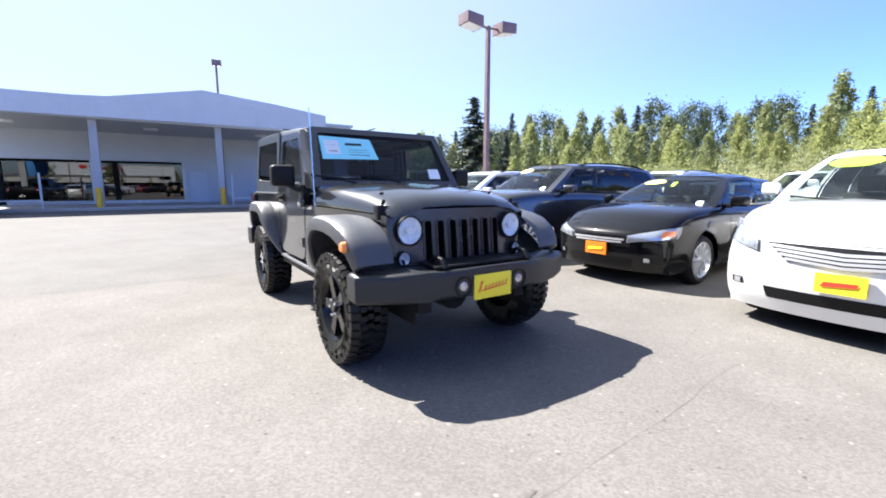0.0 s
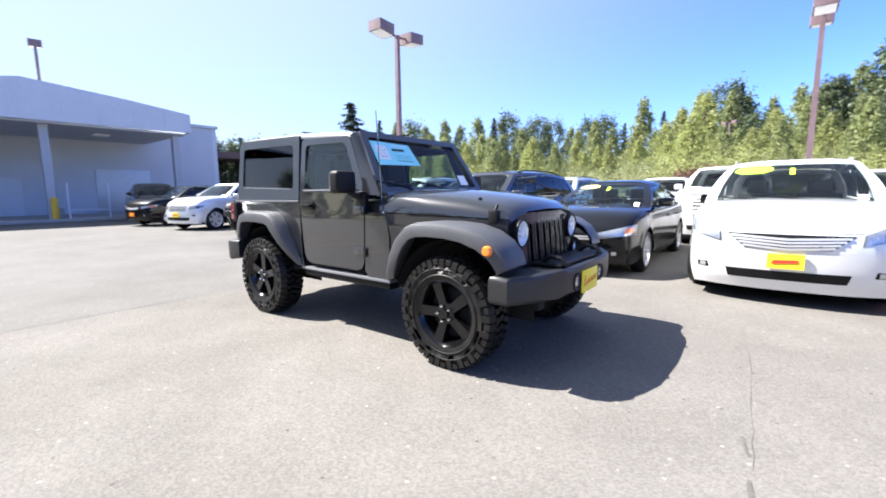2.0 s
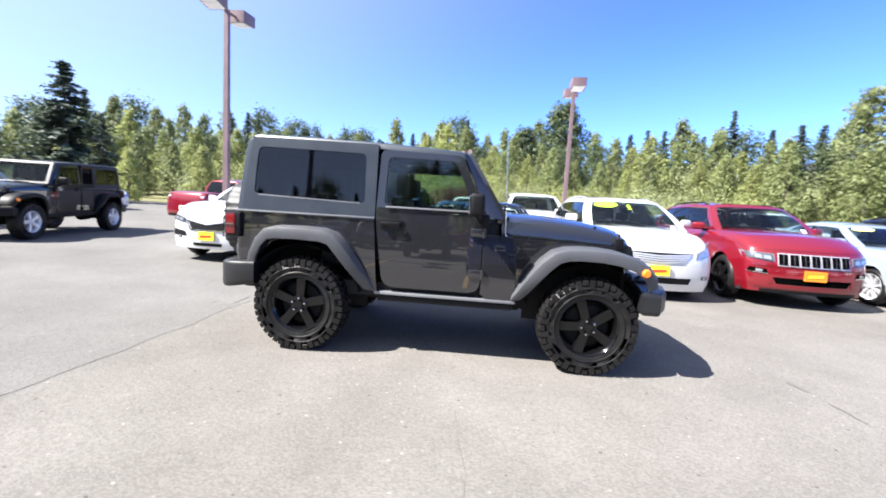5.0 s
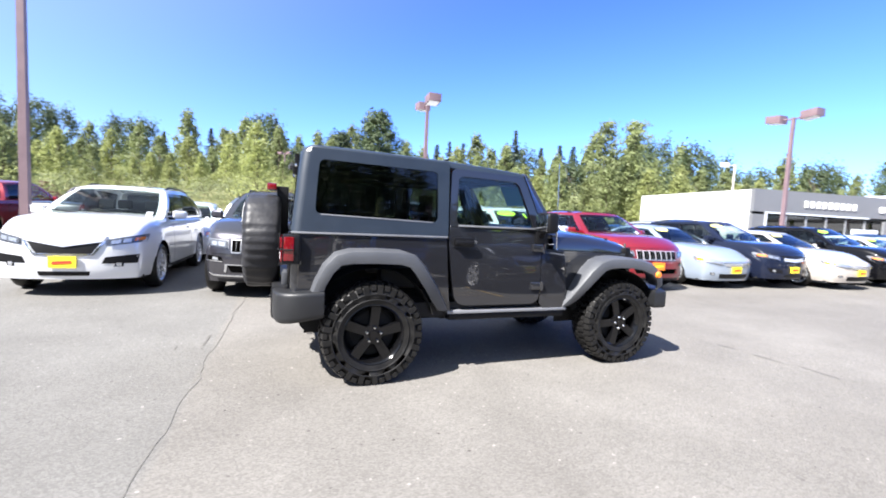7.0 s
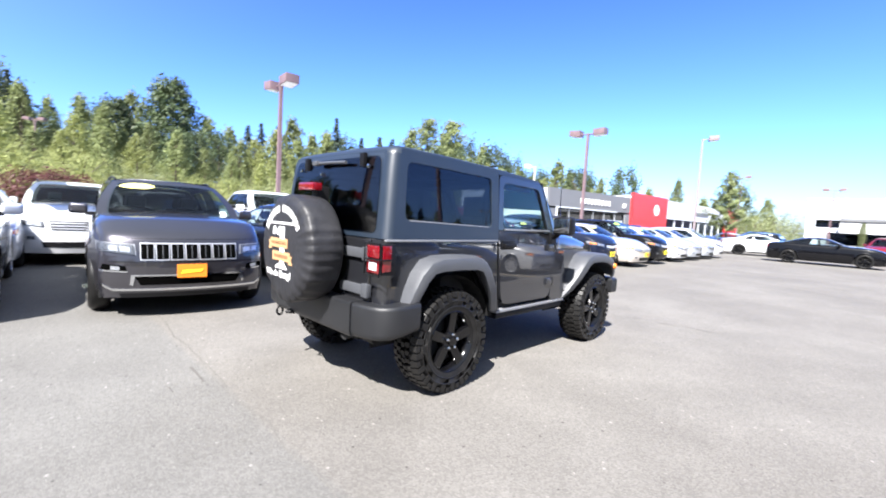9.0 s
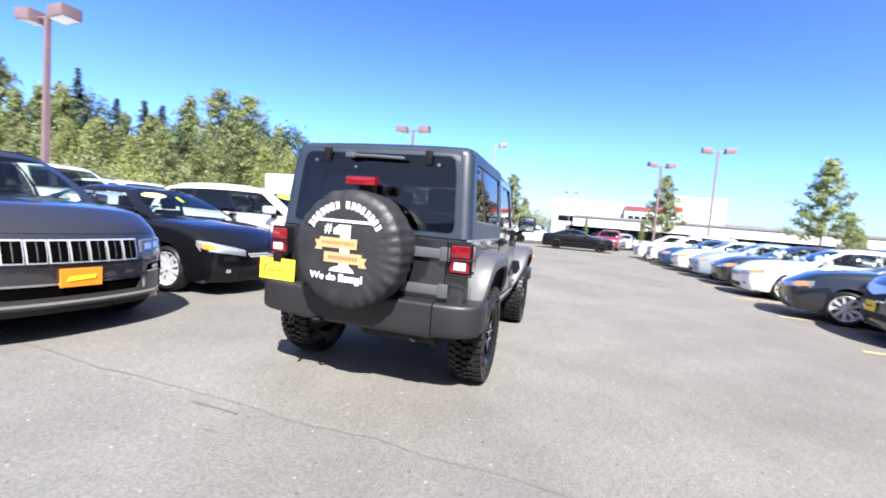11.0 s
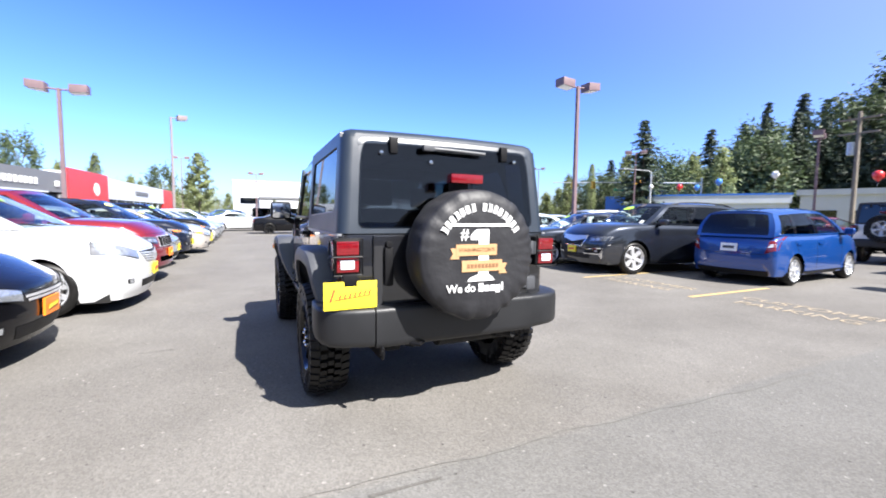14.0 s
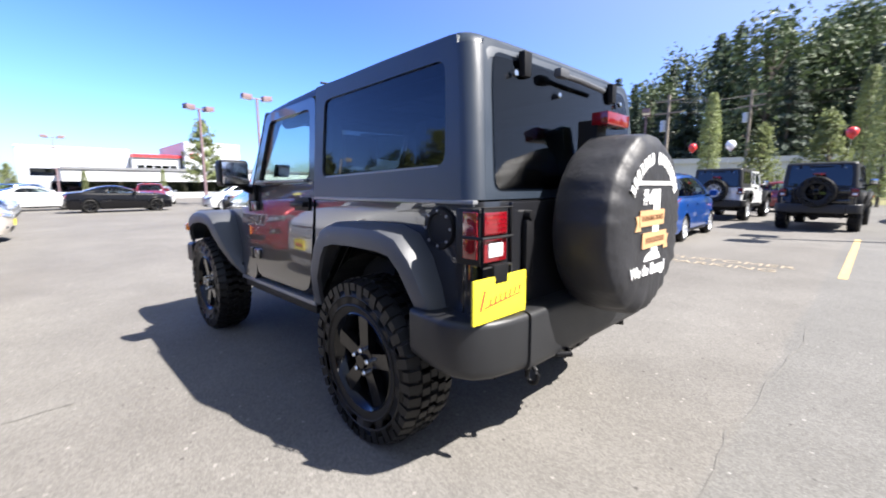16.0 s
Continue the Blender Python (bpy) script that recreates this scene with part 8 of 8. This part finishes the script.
        for i in range(levels):
            t = i / levels
            z = h * (0.10 + 0.89 * t)
            r = w * 0.5 * (1 - t) ** 0.8 * rng.uniform(0.75, 1.15) + 0.1
            for b in range(7):
                a = rng.uniform(0, 6.28)
                q = r * rng.uniform(0.7, 1.1)
                tip = Vector((q * math.cos(a), q * math.sin(a), z - 0.22 * q))
                if i % 2 == 0 and b < 3:
                    limb(bm, trunk_vs, Vector((0, 0, z)), Vector((0, 0, z)).lerp(tip, 0.5), tip, 0.03)
                m = max(2, int(n / (levels * 7)))
                for j in range(m):
                    f = (j + rng.random()) / m
                    p = Vector((0, 0, z)).lerp(tip, 0.15 + 0.85 * f) + Vector((rng.gauss(0, 0.1), rng.gauss(0, 0.1), rng.gauss(0, 0.08)))
                    pts.append((p, Vector((math.cos(a) * 0.4, math.sin(a) * 0.4, 0.8)).normalized(), (1.15 - 0.6 * f) * (0.5 + 0.7 * (1 - t))))
    elif kind == "column":
        tube(bm, [(0, 0, h * t) for t in np.linspace(0, 0.9, 10)], h * 0.012, 7, 0.02)
        trunk_vs = list(bm.verts)
        for _ in range(n):
            t = rng.random() ** 0.9
            a = rng.uniform(0, 6.28)
            r = w * 0.5 * math.sin(math.pi * min(0.98, 0.12 + 0.86 * t)) ** 0.5 * rng.uniform(0.55, 1.1)
            pts.append((Vector((r * math.cos(a), r * math.sin(a), h * (0.08 + 0.92 * t))), Vector((math.cos(a), math.sin(a), 0.6)).normalized(), rng.uniform(0.6, 1.1)))
        for i in range(10):
            a, z = i * 2.4, h * (0.15 + 0.07 * i)
            limb(bm, trunk_vs, Vector((0, 0, z)), Vector((0.15 * w * math.cos(a), 0.15 * w * math.sin(a), z + 0.4)), Vector((0.3 * w * math.cos(a), 0.3 * w * math.sin(a), z + 0.9)), 0.03)
    elif kind == "bush":
        tube(bm, [(0, 0, -0.1), (0, 0, 0.12)], 0.12, 8)
        trunk_vs = list(bm.verts)
        for i in range(6):
            a = i * 1.05
            limb(bm, trunk_vs, Vector((0.1 * math.cos(a), 0.1 * math.sin(a), 0.1)), Vector((0.15 * w * math.cos(a), 0.15 * w * math.sin(a), h * 0.4)), Vector((0.3 * w * math.cos(a), 0.3 * w * math.sin(a), h * 0.7)), 0.05)
        for _ in range(n):
            d = Vector((rng.gauss(0, 1), rng.gauss(0, 1), abs(rng.gauss(0, 1)))).normalized()
            k = (rng.random() ** 0.3) * (1 + 0.4 * noise.noise(d * 3 + Vector((seed, 0, 0))))
            pts.append((Vector((d.x * w * 0.5 * k, d.y * w * 0.5 * k, d.z * h * 0.9 * k + 0.1)), d, rng.uniform(0.6, 1.2)))
    part("trunk", bm, BARK, e)
    me = leaves(pts, {"broad": 0.265, "fir": 0.33, "column": 0.14, "bush": 0.225, "young": 0.16, "pine": 0.22, "dome": 0.24}[kind] * (h / 10) ** 0.5)
    me.materials.append(LEAF[leaf])
    o = new("crown", me)
    o.parent = e
    return e


KINDS_OF_TREE = [
    make_tree("maple_tree", "leafy bright green broadleaf tree on the bank", "broad", 10, 6.2, "bright", 3700, 11),
    make_tree("maple_tree", "leafy bright green broadleaf tree on the bank", "broad", 11, 5.4, "bright", 3700, 12),
    make_tree("alder_tree", "mid-green broadleaf tree among the wood", "broad", 12, 6.6, "mid", 3700, 13),
    make_tree("alder_tree", "mid-green broadleaf tree among the wood", "broad", 11, 5.8, "mid", 3700, 14),
    make_tree("dark_maple", "tall dense dark green broadleaf tree", "broad", 14, 9.0, "dark", 5200, 15),
    make_tree("fir_tree", "dark pointed fir tree above the wood", "fir", 14, 6.6, "fir", 3900, 16),
    make_tree("fir_tree", "dark pointed fir tree above the wood", "fir", 15, 5.6, "fir", 3900, 17),
    make_tree("willow_bush", "pale silvery-green willow thicket on the bank", "bush", 4.5, 7.5, "pale", 2300, 18, "bush"),
    make_tree("willow_bush", "bright green thicket on the bank", "bush", 4.0, 6.5, "bright", 2300, 19, "bush"),
    make_tree("poplar", "narrow upright poplar by the street", "column", 9, 1.7, "mid", 4400, 20),
    make_tree("young_street_tree", "slender young street tree in leaf", "young", 5.2, 2.8, "mid", 3400, 21),
    make_tree("open_pine", "tall open-crowned pine with bare lower trunk", "pine", 16, 8.0, "mid", 4200, 22),
    make_tree("plum_bush", "dark red-leaved shrub on the bank", "bush", 3.0, 4.6, "wine", 3000, 23, "bush"),
    make_tree("dark_maple", "very dense round-topped dark green tree on the bank", "dome", 14, 8.0, "dark", 11000, 24),
]


def plant(kind, x, y, s, sz=None, z=None):
    src = KINDS_OF_TREE[kind]
    o = copy_thing(src, Matrix.Translation((x, y, (rise(x, y) if z is None else z) - 0.12)) @ Matrix.Rotation(rng.uniform(0, 6.28), 4, "Z"))
    o.scale = (s, s, sz if sz else s)
    return o


rng.seed(77)
# skyline of the northern wood: bearing in degrees, elevation of the tops
SKYLINE = [(24, 7.6), (30, 7.6), (34, 7.2), (37, 9.2), (41, 9.0), (43, 9.6), (44, 11.6), (46, 11.6), (48, 10.4), (51, 10.4), (56, 9.5), (58, 9.8), (60, 11.6), (63, 11.2), (70, 10.4), (75, 9.8), (82, 10.6), (87, 9.9), (90, 11.2), (95, 11.3), (98, 9.8), (101, 10.0), (109, 9.0), (113, 8.7), (118, 9.2), (122, 9.0), (128, 9.0), (137, 9.0), (142, 7.0), (152, 6.8)]


def tops(az):
    return lerp_at(SKYLINE, az)


NAT = [10, 11, 12, 11, 14, 14, 15, 4.5, 4.0, 9, 5.2, 16, 3.0, 14]


def ring(dist, spread, step, kinds, frac, jit, a0=26, a1=153):
    az = a0
    while az < a1:
        r = dist + rng.uniform(-spread, spread)
        x, y = r * math.cos(radians(az)), r * math.sin(radians(az))
        k = rng.choice(kinds)
        want = 1.3 + math.tan(radians(tops(az) * frac * rng.uniform(1 - jit, 1 + jit))) * r - rise(x, y)
        if y > 36 and want > 1.2:
            s = want / NAT[k]
            plant(k, x, y, max(0.35, s) * rng.uniform(0.95, 1.15), max(0.3, s))
        az += step * rng.uniform(0.75, 1.3)


ring(104, 12, 2.1, [5, 4, 4, 2, 3, 4, 3], 1.0, 0.13)
ring(76, 9, 2.3, [2, 3, 4, 0, 1, 2], 0.86, 0.15)
ring(57, 5, 2.9, [0, 1, 0, 3, 1, 2], 0.72, 0.2)
ring(46, 3, 3.1, [7, 8, 7, 8], 0.42, 0.25, 40, 145)
ring(64, 4, 3.4, [7, 8, 8, 0], 0.55, 0.2, 30, 150)
# single trees that stand out
for az in (91.0, 92.2, 94.6, 118.5):
    plant(12, 39 * math.cos(radians(az)), 39 * math.sin(radians(az)), 0.9)
plant(13, 15.8, 84, 1.22, 1.24)
plant(13, 9.0, 92, 0.9, 0.95)
plant(11, 37.8, 41.9, 0.80, 0.90)
plant(11, 42.6, 41.6, 0.85, 0.95)
for az, r, el in ((60.2, 92, 12.7), (44.8, 98, 12.4), (92.3, 104, 11.8)):
    x, y = r * math.cos(radians(az)), r * math.sin(radians(az))
    plant(5, x, y, 1.0, (1.3 + math.tan(radians(el)) * r - rise(x, y)) / 14)
plant(5, -30.5, 25.0, 1.25, 0.74)
for x, y, s in ((-55, 25, 0.62), (-50, 30, 0.66), (-46, 31, 0.56), (-58, 33, 0.7), (-42, 34, 0.60), (-38, 36, 0.62)):
    plant(5 if s > 0.6 else 4, x, y, s)
for x, y, s in ((-30, 30, 0.45), (-26, 34, 0.55), (-36, 30, 0.5), (-22, 38, 0.6)):
    plant(rng.choice([0, 2, 3]), x, y, s)
for i in range(13):
    az = 159.5 - 1.35 * i
    r = rng.uniform(50, 60)
    k = [5, 4, 6, 4, 5, 4][i % 6]
    h = 1.3 + math.tan(radians(lerp_at([(142, 5.6), (148, 6.2), (153, 7.6), (157, 7.2), (160, 6.4)], az) * rng.uniform(0.82, 1.0))) * r
    plant(k, 1.3 + r * math.cos(radians(az)), -4.2 + r * math.sin(radians(az)), h / NAT[k] * (1.5 if k > 4 else 1.1), h / NAT[k])
# young trees in the lot islands and along the street
for x, y, k, s in ((34.6, 4.3, 10, 1.2), (35.5, -8.6, 10, 1.32), (31.0, -17.8, 10, 1.52), (64, -3.2, 9, 0.40), (68, 8, 9, 0.42), (60, -10.5, 9, 0.42), (66, -18, 9, 0.45), (44, -26, 2, 0.42), (39, -28, 0, 0.33), (50, -30, 3, 0.36), (58, -33, 2, 0.3)):
    plant(k, x, y, s)
# southern wood: tall firs and maples on the hill, street trees before it
for i in range(58):
    az = rng.uniform(-99, -60)
    r = rng.uniform(66, 118)
    x, y = -2.9 + r * math.cos(radians(az)), 1.9 + r * math.sin(radians(az))
    want = 1.3 + math.tan(radians(lerp_at([(-100, 15), (-88, 16.3), (-83, 15.8), (-79, 17.8), (-76, 17.6), (-73, 14.5), (-70, 12.2), (-64, 13.0), (-60, 10.5)], az) * rng.uniform(0.72, 1.02))) * r - rise(x, y)
    k = rng.choice([5, 6, 5, 6, 4, 5])
    s = want / NAT[k]
    plant(k, x, y, s * (1.25 if k in (4, 2) else 1.1), s)
for az, r, k, h in ((-76.0, 36, 9, 7.4), (-80.8, 38, 2, 5.4), (-86, 36, 3, 5.6), (-90.0, 34, 9, 8.0), (-88.6, 42, 9, 9.0), (-52, 58, 5, 11.0), (-50, 66, 2, 8.5), (-54, 66, 4, 8.0), (-46, 62, 9, 7.0), (-57, 70, 2, 8.5), (-60, 62, 3, 8.0), (-63, 70, 4, 9.5), (-66, 74, 5, 12), (-48, 76, 5, 9), (-43, 70, 2, 6.5), (-40, 78, 3, 5.5), (-34, 60, 2, 4.0), (-30, 80, 3, 4.5), (-58.5, 80, 5, 12.5), (-61.5, 84, 5, 13)):
    x, y = -2.9 + r * math.cos(radians(az)), 1.9 + r * math.sin(radians(az))
    plant(k, x, y, h / NAT[k] * (1.7 if k in (4, 5) else 0.95 if k == 9 else 1.2), h / NAT[k] * (1.25 if -64 < az < -40 else 1.05))
for i in range(20):
    az = -66 + 1.35 * i
    r = rng.uniform(70, 86)
    x, y = -2.9 + r * math.cos(radians(az)), 1.9 + r * math.sin(radians(az))
    k = rng.choice([4, 2, 4, 3])
    h = 1.3 + math.tan(radians(lerp_at([(-66, 8.5), (-56, 7.0), (-50, 6.5), (-40, 4.0)], az) * rng.uniform(0.75, 1.0))) * r
    plant(k, x, y, h / NAT[k] * 1.3, h / NAT[k])
for az in range(-14, 26, 4):
    plant(rng.choice([2, 3, 0]), 125 * math.cos(radians(az)), 125 * math.sin(radians(az)), 0.75, 0.62)
for az in range(6, 44, 3):
    r = rng.uniform(95, 120)
    x, y = r * math.cos(radians(az)), r * math.sin(radians(az))
    plant(rng.choice([2, 3, 4, 0]), x, y, 0.9, (2 + math.tan(radians(6.0 if az > 14 else 4.2)) * r - rise(x, y)) / 12)
for i in range(24):
    az = 4 + 1.75 * i
    r = rng.uniform(96, 112)
    x, y = r * math.cos(radians(az)), r * math.sin(radians(az))
    el = lerp_at([(4, 3.2), (12, 4.4), (20, 5.0), (30, 5.4), (46, 6.0)], az) * rng.uniform(0.75, 1.0)
    k = rng.choice([7, 8, 2, 3, 8])
    plant(k, x, y, 1.2 if k in (7, 8) else 0.8, max(0.3, (1.3 + math.tan(radians(el)) * r - rise(x, y)) / NAT[k]))
# west, behind the hall and out of the lot
for i in range(8):
    plant(rng.choice([2, 4, 5]), -60 - rng.uniform(0, 20), -40 + i * 7, 0.8)
for i in range(20):
    az = radians(-99 - i * 4.1)
    r = rng.uniform(52, 66)
    plant(rng.choice([2, 4, 5, 3]), r * math.cos(az), r * math.sin(az), 0.8, rng.uniform(0.75, 1.0) * lerp_at([(0, 0.95), (7, 0.95), (8.5, 0.55), (10.5, 0.36), (20, 0.34)], i))
for src in KINDS_OF_TREE:
    for o in list(src.children_recursive) + [src]:
        bpy.data.objects.remove(o)
